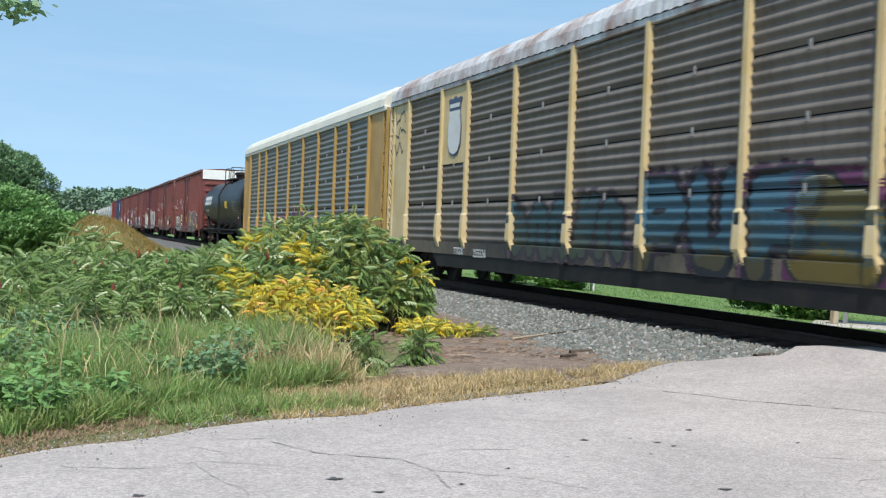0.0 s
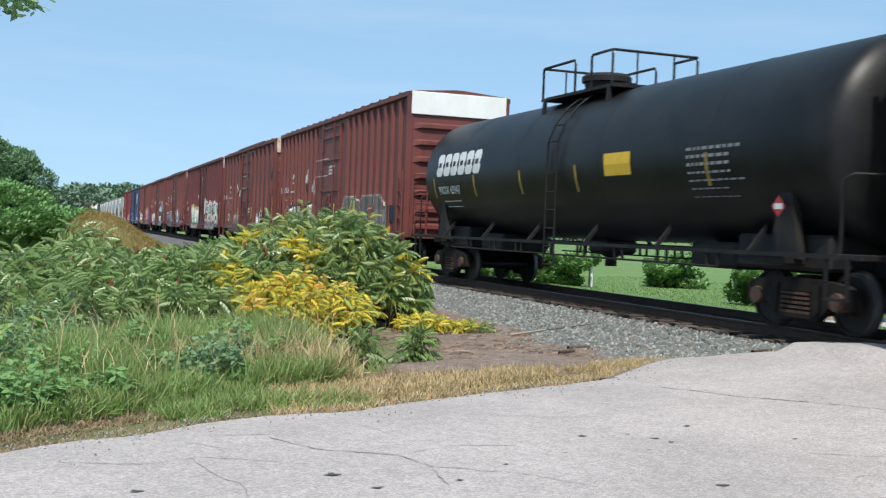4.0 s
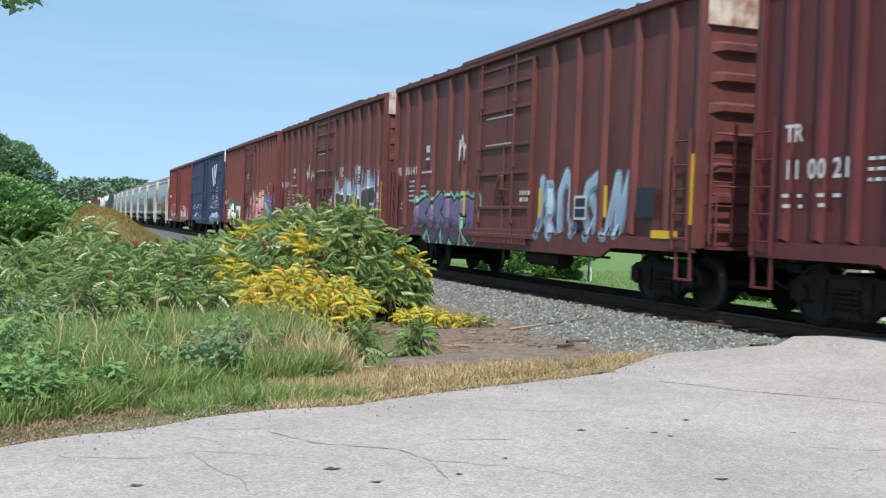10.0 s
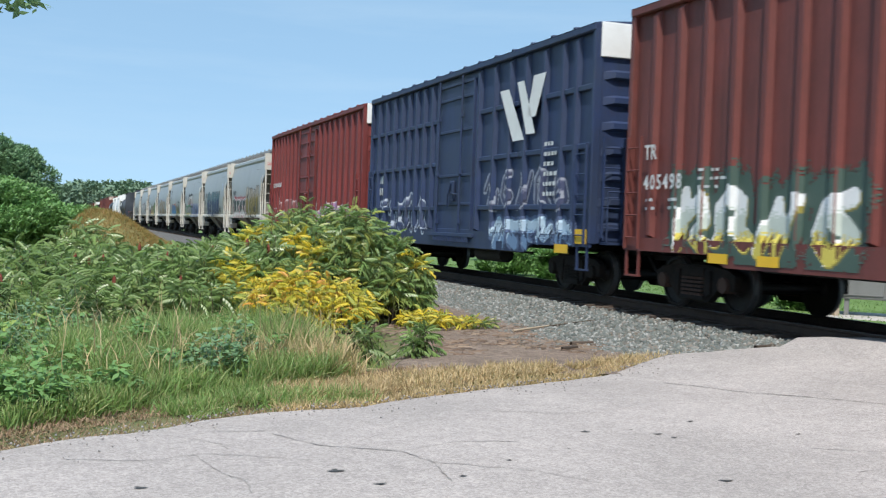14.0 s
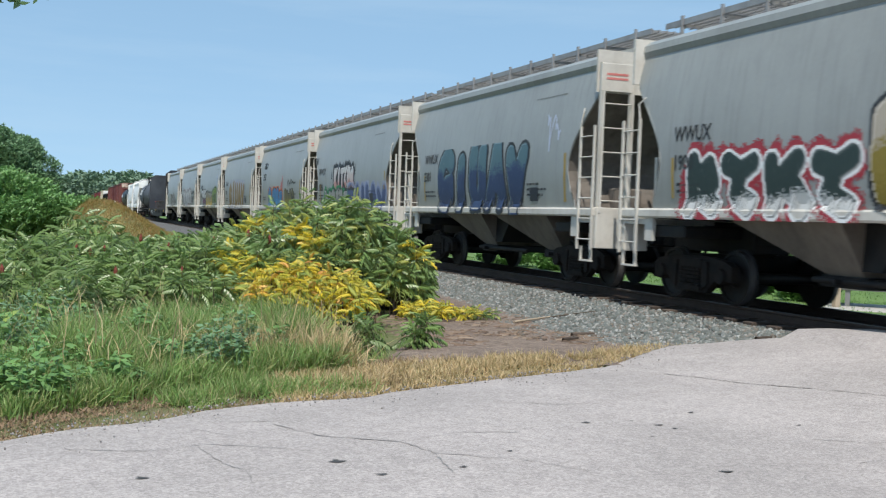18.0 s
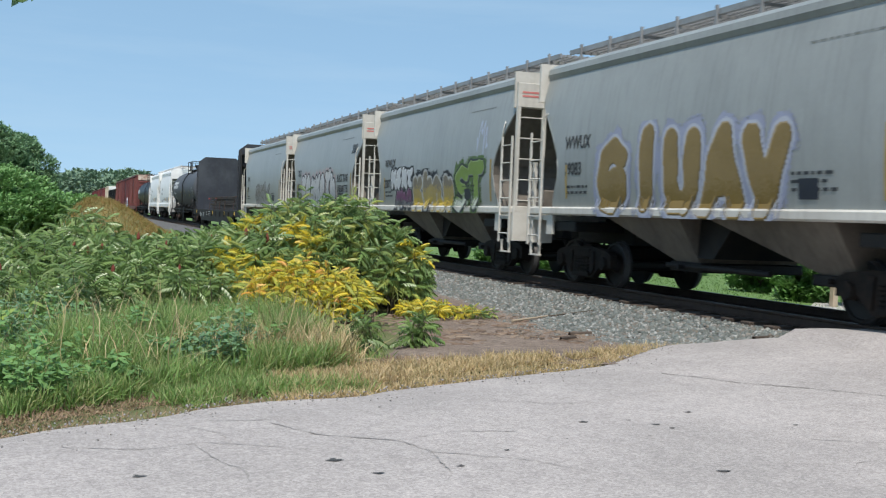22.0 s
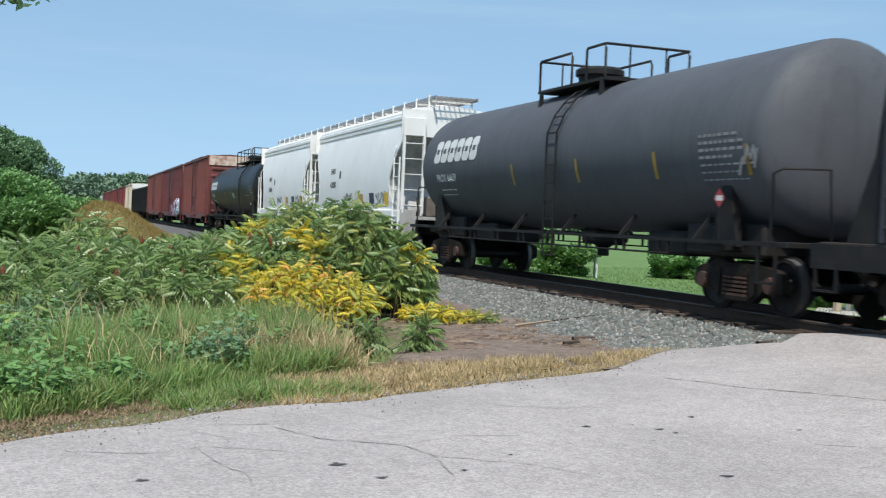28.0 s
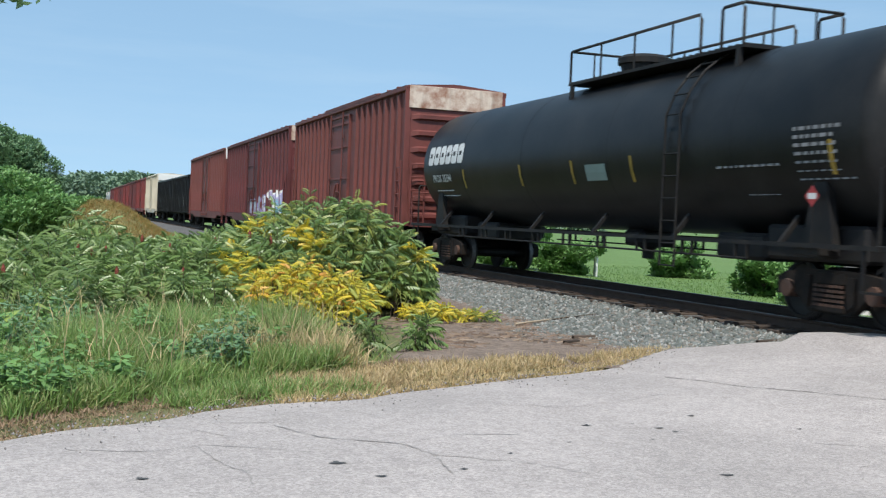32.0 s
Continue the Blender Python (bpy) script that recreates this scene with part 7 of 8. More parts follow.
me = scatter_mesh("wood_debris", FLAKE[0], FLAKE[1], P, turns(rng.normal(0, 0.7, len(P)), rng.normal(0, 0.1, len(P))), sz, LITTER)
tagged(new("wood_debris", me), "brown bark flakes and twigs on the dirt", "debris", kind="stuff")

# ---- small things ----
st = Geo()
st.tube([(7.12, 15.89, -0.40), (7.55, 16.1, -0.375), (7.96, 16.36, -0.36)], 0.022, 6, r2=0.012)
tagged(part("stick", st, POST_WOOD, None), "pale broken stick lying on the dirt", "stick")
st = Geo()
st.tube([(7.96, 16.36, -0.365), (8.4, 16.5, -0.33), (8.91, 16.57, -0.28)], 0.012, 5, r2=0.006)
tagged(part("branch", st, BARK, None), "dark thin branch lying on the gravel", "branch")
for k, (x, y, l, a) in enumerate(((9.2, 12.25, 0.5, 0.3), (7.4, 14.1, 0.4, 0.2), (8.1, 14.0, 0.3, 0.8), (6.9, 13.5, 0.35, 0.5), (7.9, 13.4, 0.25, -0.3))):
    g = Geo()
    c, s = math.cos(a) * l / 2, math.sin(a) * l / 2
    z = (bank_z(x - track_x(y) - 1.53, y) if x > 8.5 else -0.43) + 0.03
    g.loft([[(x + q * c - s * w, y + q * s + c * w, z + h) for w, h in ((-0.14, -0.02), (-0.10, 0.02), (0.10, 0.03), (0.14, -0.02))] for q in (-1, -0.2, 0.5, 1)], closed=False)
    tagged(part("wood_scrap", g, TIE_WOOD, None), "broken piece of old tie wood on gravel", "wood scrap", "scraps by the track")

cab = thing("signal_cabinet", "grey two-door signal cabinet on legs beside the crossing", "cabinet")
cab.matrix_basis = pose(17.9, 19.7, ground_z(17.9, 19.7), 0, 0, -42)
g = Geo()
g.box(-0.95, 0.95, -0.3, 0.3, 0.42, 1.75, bev=0.03)
g.box(-1.0, 1.0, -0.36, 0.36, 1.75, 1.83, bev=0.02)
part("body", g, CABINET, cab)
for s in (-1, 1):
    g = Geo()
    g.box(min(s * 0.03, s * 0.9), max(s * 0.03, s * 0.9), -0.33, -0.3, 0.5, 1.68, bev=0.01)
    d = part("door", g, CABINET, cab)
    g = Geo()
    g.box(s * 0.35 - 0.08, s * 0.35 + 0.08, -0.36, -0.33, 0.98, 1.1, bev=0.01)
    part("latch", g, PALE_SIGN, d)
for x in (-0.8, 0.8):
    for y in (-0.2, 0.2):
        g = Geo()
        g.box(x - 0.05, x + 0.05, y - 0.05, y + 0.05, -0.1, 0.43)
        part("leg", g, CABINET, cab)
pad = Geo()
pad.box(-1.5, 2.2, -1.3, 1.2, -0.12, 0.05, bev=0.02)
pd = part("gravel_pad", pad, CONCRETE, None, at=pose(17.9, 19.7, ground_z(17.9, 19.7), 0, 0, -42))
tagged(pd, "pale gravel pad under the signal cabinet", "pad", kind="structure")
g = Geo()
g.box(-0.07, 0.07, -0.07, 0.07, -0.3, 0.75, bev=0.015)
tagged(part("wooden_post", g, POST_WOOD, None, at=pose(16.75, 19.95, ground_z(16.75, 19.95))), "short pale wooden post by the cabinet", "post")
for k, (x, y, h) in enumerate(((18.2, 34.0, 0.95), (18.45, 34.6, 1.15), (18.0, 34.9, 1.3))):
    g = Geo()
    g.tube([(0, 0, -0.3), (0.02 * k, 0, h)], 0.06 if k == 0 else 0.035, 8)
    tagged(part("marker_post", g, WHITE if k == 0 else POST_WOOD, None, at=pose(x, y, ground_z(x, y))), ["white painted marker post in the grass", "bare grey dead stem in the grass"][min(k, 1)], "post")

# ---- the train, from its front to its rear ----
PINK, GREYS, SKYB, PURP = (0.62, 0.28, 0.30), (0.42, 0.43, 0.42), (0.25, 0.48, 0.68), (0.16, 0.13, 0.27)
WHT, BLK, GLD, GRN, RED_, NVY = (0.78, 0.79, 0.78), (0.02, 0.022, 0.025), (0.62, 0.43, 0.06), (0.12, 0.42, 0.28), (0.48, 0.05, 0.05), (0.02, 0.03, 0.10)


def LOW(length, end):
    """Lower edge of a boxcar's side from its middle."""
    return lambda y: 0.73 if abs(y) < length / 2 - 2.8 else (end if y < 0 else 0.915)


def middle(o0, o1):
    return lambda o: o - (o0 + o1) / 2


# auto racks
o0, o1 = -184.0, -156.8
at = middle(o0, o1)
UP_POSTS = [1.85, 4.54, 6.36, 9.16, 11.9, 14.69, 17.48, 20.23, 22.8, 25.35]
car, dp, hl = auto_rack(o0, o1, UP_POSTS, RACK_CREAM, RACK_TAN, RACK_ROOF_OLD, "weathered grey and cream auto rack car with sprayed letters", DIRTY_SILL, shield=at(-162.25))
pn = Geo()
pn.box(-1.49, -1.44, at(-163.1), at(-161.4), 2.98, 4.88)
part("shield_panel", pn, RACK_CREAM, car)
sh = Geo()
cy = at(-162.25)
half = [(0.0, 0.0), (0.28, 0.07), (0.44, 0.28), (0.46, 0.75), (0.36, 1.05), (0.38, 1.25), (0.46, 1.42), (0.34, 1.46), (0.16, 1.42), (0.0, 1.5)]
outline = [(cy + a, 3.15 + b) for a, b in half] + [(cy - a, 3.15 + b) for a, b in half[-2:0:-1]]
sh.prism_x(outline, -1.51, -1.492, mi=0)
sh.prism_x([(cy + (a - cy) * 0.93, 3.2 + (b - 3.15) * 0.95) for a, b in outline if b <= 4.25], -1.516, -1.511, mi=1)
sh.box(-1.518, -1.511, cy - 0.33, cy + 0.33, 4.36, 4.46, mi=1)
sh.box(-1.518, -1.511, cy - 0.36, cy + 0.36, 4.18, 4.28, mi=1)
part("shield", sh, [NAVY, PALE_SIGN], car, "navy and pale shield-shaped owner's mark")
graffiti(car, at(-165.9), at(-170.9), 0.76, 1.98, 5, [(0.045, 0.055, 0.04), (0.022, 0.058, 0.066), (0.03, 0.07, 0.085)], (0.010, 0.012, 0.014), (0.04, 0.028, 0.04), seed=3, depth=dp, weight=0.30, pattern=[1, 0, 0, 2, 0], halo=0.2, rim=0.06, bevel=0.0, longest=1, gaps=RACK_GAPS)
graffiti(car, at(-171.3), at(-176.0), 0.76, 2.28, 3, [(0.055, 0.048, 0.022), (0.03, 0.08, 0.11), (0.045, 0.115, 0.165), (0.04, 0.10, 0.145)], (0.010, 0.012, 0.016), (0.035, 0.014, 0.034), seed=8, depth=dp, weight=0.27, halo=0.22, rim=0.12, text="PUF", bevel=0.0, drop=0.12, longest=1, gaps=RACK_GAPS)
graffiti(car, at(-175.7), at(-177.2), 0.80, 1.85, 1, [(0.10, 0.075, 0.012), (0.03, 0.06, 0.07), (0.09, 0.08, 0.03)], (0.012, 0.012, 0.012), (0.075, 0.018, 0.058), seed=9, depth=dp, weight=0.62, halo=0.4, pattern=[1], longest=1, gaps=RACK_GAPS)
graffiti(car, at(-177.8), at(-183.0), 0.76, 2.1, 4, [(0.10, 0.085, 0.03), (0.07, 0.02, 0.055)], (0.012, 0.012, 0.012), (0.075, 0.018, 0.058), seed=10, depth=dp, weight=0.34, halo=0.4, longest=1, gaps=RACK_GAPS)
lettering(car, "TTGX", at(-162.6), 0.75, 0.24, PALE_SIGN, lambda y, z: -1.532)
lettering(car, "255336", at(-163.9), 0.72, 0.26, PALE_SIGN, lambda y, z: -1.532)
for k, q in enumerate((-157.2, -157.35, -157.3)):
    scrawl(car, at(q), 3.4 + k * 0.45, 0.9, 0.4, spray(*BLK), lambda y, z: -1.471, seed=40 + k, r=0.02)

o0, o1 = -156.35, -130.05
at = middle(o0, o1)
car, dp, hl = auto_rack(o0, o1, [1.95, 4.45, 6.3, 9.0, 11.71, 14.5, 17.2, 19.9, 21.78, 24.35], RACK_YELLOW, RACK_STEEL, RACK_ROOF, "grey panelled auto rack car with yellow frame and pale roof", RACK_YELLOW)
graffiti(car, at(-142.6), at(-145.6), 1.0, 2.1, 4, [(0.13, 0.045, 0.19)], (0.22, 0.08, 0.26), (0.40, 0.36, 0.08), seed=5, depth=dp, weight=0.27, halo=0.11, rim=0.02, text="KANS", bevel=0.0, longest=1, gaps=RACK_GAPS)
graffiti(car, at(-139.3), at(-142.0), 1.0, 1.95, 4, [(0.20, 0.07, 0.12)], (0.3, 0.1, 0.15), seed=6, depth=dp, weight=0.16, rim=0.03, bevel=0.0, longest=1, gaps=RACK_GAPS)
for k in range(3):
    decal(car, at(-151.9) - 0.13 * k, at(-151.9) - 0.13 * k - 0.10, 0.78, 0.98, YELLOW, lambda y, z: -1.532)
scrawl(car, at(-137.0), 3.1, 0.9, 0.5, spray(0.3, 0.1, 0.16), dp, seed=44)

# the first tank car
o0, o1 = -129.4, -112.3
at = middle(o0, o1)
car, dp, hl = tank_car(o0, o1, TANK_BLACK, "glossy black tank car with a white owner's mark", fit=at(-120.0), ladder_y=at(-120.75), rails=((at(-118.9), at(-120.4)), (at(-121.1), at(-121.95))))
maker_mark(car, at(-113.85), 2.58, 0.56, PALE_SIGN, dp)
lettering(car, "PROX 43947", at(-113.95), 2.14, 0.27, PALE_SIGN, dp, 1.0)
bars(car, at(-114.1), 1.95, 2, 1.6, 0.05, 0.13, PALE_SIGN, dp, 1)
for q in (-113.6, -116.35, -119.0, -121.6, -126.0):
    decal(car, at(q), at(q) - 0.09, 2.05, 2.55, DULL_YELLOW, dp, "reflector")
decal(car, at(-122.8), at(-123.75), 2.3, 2.7, YELLOW, dp, "notice", "yellow notice with faded print")
bars(car, at(-125.5), 2.6, 7, 1.4, 0.05, 0.12, DIM_PRINT, dp, 2)

# red boxcars


def stencils(car, dp, at, rear, seed, mark=None, owner="TR"):
    bars(car, at(rear - 0.55), 1.75, 2, 0.55, 0.05, 0.14, PALE_SIGN, dp, seed)
    bars(car, at(rear - 1.25), 2.35 if mark else 1.75, 5 if mark else 2, 0.5, 0.05, 0.13, PALE_SIGN, dp, seed + 2)
    bars(car, at(rear - 2.25), 2.2, 3, 0.5, 0.045, 0.13, PALE_SIGN, dp, seed + 1)
    if mark:
        flat = lambda y, z: min(dp(y, z), -1.535)
        lettering(car, owner, at(rear - 0.5), 2.55, 0.32, PALE_SIGN, flat, 0.9)
        lettering(car, mark, at(rear - 1.2), 2.55, 0.32, PALE_SIGN, flat, 0.9, gap=1.5)
        for k, q in enumerate((5.75, 10.0, 12.75)):
            decal(car, at(rear - q), at(rear - q) - 0.13, 1.45, 2.02, YELLOW, lambda y, z: -1.538, "reflector")
        for a, b in ((3.62, 3.44), (3.3, 3.24)):
            decal(car, at(rear - 2.9), at(rear - 3.2), b - 0.35, a - 0.35, PALE_SIGN, lambda y, z: -1.537, "stencil_frame")
        bars(car, at(rear - 2.6), 2.55, 1, 0.9, 0.06, 0.1, PALE_SIGN, flat, seed + 5)
        for z in (3.02, 3.62):
            bars(car, at(rear - 7.0), z, 1, 2.0, 0.03, 0.1, PALE_SIGN, lambda y, z: -1.518, seed + 6)
        bars(car, at(rear - 9.0), 1.9, 2, 0.5, 0.09, 0.14, PALE_SIGN, lambda y, z: -1.518, seed + 7)
        scrawl(car, at(rear - 5.35), 2.75, 0.42, 0.75, spray(*WHT), lambda y, z: -1.54, seed + 8, 0.03, 10)


o0, o1 = -111.3, -93.1
at = middle(o0, o1)
car, dp, yo = boxcar(o0, o1, BOX_RED, [0.8, 1.56, 2.31, 3.08, 3.79, 4.49, 5.15, 5.9, 6.65], [11.5, 12.23, 12.96, 13.69, 14.44, 15.14, 15.92, 16.63, 17.4], (7.76, 10.5), end_top=WHITE, label="long red-brown ribbed boxcar with sprayed grey letters", seed=0)
graffiti(car, at(-95.0), at(-99.5), 0.86, 1.95, 4, [(0.10, 0.14, 0.11), (0.30, 0.34, 0.30)], WHT, BLK, seed=11, depth=dp, low=LOW(o1 - o0, 0.915), halo=0.18, rim=0.06, weight=0.25)
graffiti(car, at(-103.8), at(-109.2), 0.85, 2.2, 4, [(0.10, 0.105, 0.10), (0.15, 0.15, 0.145), (0.09, 0.09, 0.09)], (0.55, 0.52, 0.42), seed=12, depth=dp, low=LOW(o1 - o0, 0.915), weight=0.40, rim=0.045, pattern=[2, 5, 4, 5], bevel=0.05)
decal(car, at(-109.55), at(-110.1), 1.42, 1.9, DARK_SIGN, dp)
decal(car, at(-109.5), at(-110.0), 1.08, 1.28, YELLOW, lambda y, z: -1.523)
stencils(car, dp, at, -93.1, 20, "18254")
scrawl(car, at(-99.6), 2.3, 0.5, 0.7, spray(*WHT), lambda y, z: -1.54, seed=50)
bars(car, at(-102.0), 3.3, 3, 0.8, 0.08, 0.12, PALE_SIGN, dp, 22)

o0, o1 = -91.65, -76.0
at = middle(o0, o1)
car, dp, yo = boxcar(o0, o1, BOX_BROWN, [1.06, 2.1, 3.25, 4.4, 5.5], [10.35, 11.45, 12.55, 13.7, 14.85], (6.45, 9.35), end_top=RUSTY_WHITE, label="rust-brown boxcar with wide plug door and faded stencils", seed=1, yellow_edge=True, raised=(5.4, 13.0), big_door=True)
stencils(car, dp, at, -76.0, 30, "86101")
graffiti(car, at(-78.0), at(-81.8), 0.9, 1.8, 5, [(0.17, 0.12, 0.10)], (0.30, 0.25, 0.22), seed=31, depth=dp, low=LOW(o1 - o0, 0.915), weight=0.16, rim=0.05)
graffiti(car, at(-86.9), at(-88.5), 0.8, 2.0, 2, [(0.42, 0.38, 0.38), WHT], (0.20, 0.12, 0.14), seed=32, depth=dp, low=LOW(o1 - o0, 0.915), weight=0.25)
framed(car, at(-88.6), at(-89.1), 1.4, 1.85, lambda y, z: -1.54)
decal(car, at(-90.0), at(-90.5), 1.45, 1.95, DARK_SIGN, lambda y, z: -1.54)
decal(car, at(-90.0), at(-90.7), 1.12, 1.25, YELLOW, lambda y, z: -1.523)
scrawl(car, at(-82.1), 2.5, 0.5, 0.5, spray(*WHT), lambda y, z: -1.54, seed=51)
scrawl(car, at(-90.2), 3.0, 0.9, 1.0, spray(*BLK), dp, seed=52, n=9)

o0, o1 = -74.95, -56.6
at = middle(o0, o1)
car, dp, yo = boxcar(o0, o1, BOX_MAROON, [0.7, 1.4, 2.05, 2.75, 3.6, 4.4, 5.2, 6.0, 6.8], [11.76, 12.49, 13.22, 13.91, 14.69, 15.41, 16.19, 16.92, 17.62], (7.9, 10.55), end_top=WHITE, label="maroon ribbed boxcar with white and grey sprayed letters", seed=2, yellow_edge=True)
graffiti(car, at(-60.0), at(-64.0), 0.82, 1.9, 3, [(0.35, 0.27, 0.22), (0.15, 0.45, 0.42), (0.5, 0.5, 0.46)], (0.62, 0.62, 0.58), (0.36, 0.34, 0.16), seed=13, depth=dp, low=LOW(o1 - o0, 0.915), halo=0.35, flame=0.6, rim=0.10, weight=0.34)
graffiti(car, at(-67.3), at(-74.2), 0.85, 2.3, 5, [(0.30, 0.31, 0.31), (0.42, 0.43, 0.43), (0.25, 0.33, 0.30)], (0.05, 0.055, 0.065), (0.48, 0.49, 0.49), seed=14, depth=dp, low=LOW(o1 - o0, 0.915), halo=0.34, flame=0.5, rim=0.08, weight=0.27, pattern=[4, 4, 4, 0, 5])
stencils(car, dp, at, -56.6, 33)
lettering(car, "TR", at(-57.35), 2.5, 0.33, PALE_SIGN, lambda y, z: min(dp(y, z), -1.535), 0.9)
lettering(car, "11 00 21", at(-57.35), 2.0, 0.36, PALE_SIGN, lambda y, z: min(dp(y, z), -1.535), 0.9, gap=1.15)
framed(car, at(-73.4), at(-73.9), 1.85, 2.3, lambda y, z: -1.54)
decal(car, at(-73.4), at(-73.85), 1.45, 1.65, YELLOW, dp)
bars(car, at(-65.5), 4.1, 3, 0.9, 0.08, 0.12, PALE_SIGN, dp, 34)
scrawl(car, at(-64.0), 2.4, 0.5, 0.7, spray(*WHT), lambda y, z: -1.54, seed=53)

o0, o1 = -55.25, -39.6
at = middle(o0, o1)
car, dp, yo = boxcar(o0, o1, BOX_BROWN, [1.0, 2.04, 3.21, 4.43, 5.52], [10.36, 11.43, 12.53, 13.64, 14.77], (6.35, 9.45), end_top=RUSTY_WHITE, label="rust-brown boxcar with purple and pale blue sprayed letters", seed=4, yellow_edge=True, raised=(5.4, 13.0), big_door=True)
graffiti(car, at(-41.5), at(-46.3), 0.78, 1.85, 4, [(0.07, 0.06, 0.11), (0.17, 0.14, 0.27)], BLK, (0.25, 0.5, 0.35), seed=15, depth=dp, low=LOW(o1 - o0, 0.915), halo=0.22, weight=0.3)
graffiti(car, at(-49.3), at(-53.2), 0.95, 2.45, 4, [(0.30, 0.40, 0.52), (0.36, 0.50, 0.62)], (0.20, 0.28, 0.36), seed=16, depth=dp, low=LOW(o1 - o0, 0.915), weight=0.2, rim=0.06)
stencils(car, dp, at, -39.6, 35, "86141")
framed(car, at(-51.2), at(-51.7), 1.4, 1.85, lambda y, z: -1.54)
decal(car, at(-53.5), at(-54.1), 1.45, 1.95, DARK_SIGN, lambda y, z: -1.54)
decal(car, at(-54.0), at(-54.8), 1.12, 1.25, YELLOW, lambda y, z: -1.523)

o0, o1 = -38.5, -22.85
at = middle(o0, o1)
car, dp, yo = boxcar(o0, o1, BOX_BROWN, [1.0, 2.17, 3.4, 4.43, 5.55], [10.49, 11.51, 12.65, 13.79, 14.86], (6.44, 9.47), end_top=RUSTY_WHITE, label="rust-brown boxcar with black and white sprayed letters", seed=5, yellow_edge=True, raised=(5.4, 13.0), big_door=True)
graffiti(car, at(-24.3), at(-29.2), 0.85, 1.85, 4, [(0.20, 0.17, 0.16), (0.30, 0.27, 0.38), (0.5, 0.48, 0.46)], WHT, seed=17, depth=dp, low=LOW(o1 - o0, 0.915), rim=0.07, weight=0.26)
graffiti(car, at(-32.4), at(-37.7), 0.80, 2.15, 4, [(0.10, 0.13, 0.12), (0.025, 0.035, 0.033), (0.04, 0.055, 0.052)], (0.66, 0.68, 0.67), (0.30, 0.40, 0.50), seed=18, depth=dp, low=LOW(o1 - o0, 0.915), halo=0.45, rim=0.06, weight=0.31, text="ZONE", flame=1.0, drop=0.06)
stencils(car, dp, at, -22.85, 37, "86191")
scrawl(car, at(-28.9), 2.6, 0.6, 0.5, spray(*WHT), lambda y, z: -1.54, seed=54)

o0, o1 = -21.9, -6.3
at = middle(o0, o1)
car, dp, yo = boxcar(o0, o1, BOX_RED, [0.8, 1.55, 2.3, 3.05, 3.8, 4.55, 5.3, 6.0], [10.49, 11.39, 12.15, 12.78, 13.55, 14.27, 14.92], (6.74, 9.38), label="red-brown ribbed boxcar with pink, blue and white sprayed letters", seed=6, end_sill=0.74)
graffiti(car, at(-7.8), at(-12.2), 0.85, 1.95, 4, [(0.62, 0.52, 0.10), (0.52, 0.58, 0.52), WHT], (0.07, 0.11, 0.09), (0.06, 0.10, 0.08), seed=19, depth=dp, low=LOW(o1 - o0, 0.73), weight=0.23, rim=0.05, halo=0.4, pattern=[5, 0, 2, 3, 5])
graffiti(car, at(-14.0), at(-18.8), 0.75, 1.5, 7, [(0.36, 0.15, 0.16), PINK], (0.05, 0.025, 0.025), (0.30, 0.12, 0.12), seed=20, depth=dp, low=LOW(o1 - o0, 0.73), weight=0.36, rim=0.05, halo=0.2)
graffiti(car, at(-14.3), at(-18.8), 1.48, 2.2, 7, [PINK, (0.62, 0.36, 0.35)], (0.045, 0.022, 0.022), (0.42, 0.34, 0.20), seed=21, depth=dp, low=LOW(o1 - o0, 0.73), weight=0.38, rim=0.06, halo=0.28, flame=0.5)
graffiti(car, at(-18.8), at(-21.7), 0.72, 2.25, 4, [(0.06, 0.16, 0.42), (0.36, 0.055, 0.075), (0.09, 0.20, 0.46)], (0.07, 0.12, 0.34), (0.20, 0.10, 0.20), seed=22, depth=dp, low=LOW(o1 - o0, 0.73), chance=1, halo=0.2, weight=0.42, rim=0.08)
stencils(car, dp, at, -6.3, 39)
lettering(car, "TR", at(-6.95), 2.45, 0.34, PALE_SIGN, lambda y, z: min(dp(y, z), -1.54), 0.9)
lettering(car, "405498", at(-6.95), 1.95, 0.34, PALE_SIGN, lambda y, z: min(dp(y, z), -1.54), 0.9, gap=1.3)
for q in (8.9, 10.1, 13.0, 15.9):
    decal(car, at(-q), at(-q) - 0.5, 0.80, 0.95, YELLOW, lambda y, z: -1.53, "reflector")
decal(car, at(-20.2), at(-20.7), 1.75, 2.1, DARK_SIGN, dp)
decal(car, at(-20.2), at(-20.65), 1.42, 1.62, YELLOW, dp)
bars(car, at(-13.9), 3.45, 3, 0.7, 0.07, 0.12, PALE_SIGN, dp, 40)
bars(car, at(-19.3), 2.75, 4, 0.9, 0.07, 0.13, PALE_SIGN, dp, 41)

o0, o1 = -5.05, 9.95
at = middle(o0, o1)
car, dp, yo = boxcar(o0, o1, BOX_BLUE, [0.85, 1.6, 2.42, 3.15, 3.8, 4.46, 5.13, 5.8], [9.14, 10.09, 10.99, 11.83, 12.76, 13.61, 14.21], (6.2, 8.84), end_top=WHITE, label="dark blue boxcar with a white block mark and spray paint", seed=7)
for z in (1.62, 2.75, 3.85):
    for a, b in ((-1.5, 0.75), (-5.0, -1.5), (0.75, 0.75), (3.75, 9.9)):
        if abs(b - a) > 0.1:
            bl = Geo()
            bl.box(-1.50, -1.43, min(at(a), at(b)) + 0.02, max(at(a), at(b)) - 0.02, z, z + 0.12, bev=0.02)
            part("belt_rail", bl, BOX_BLUE, car)
wm = Geo()
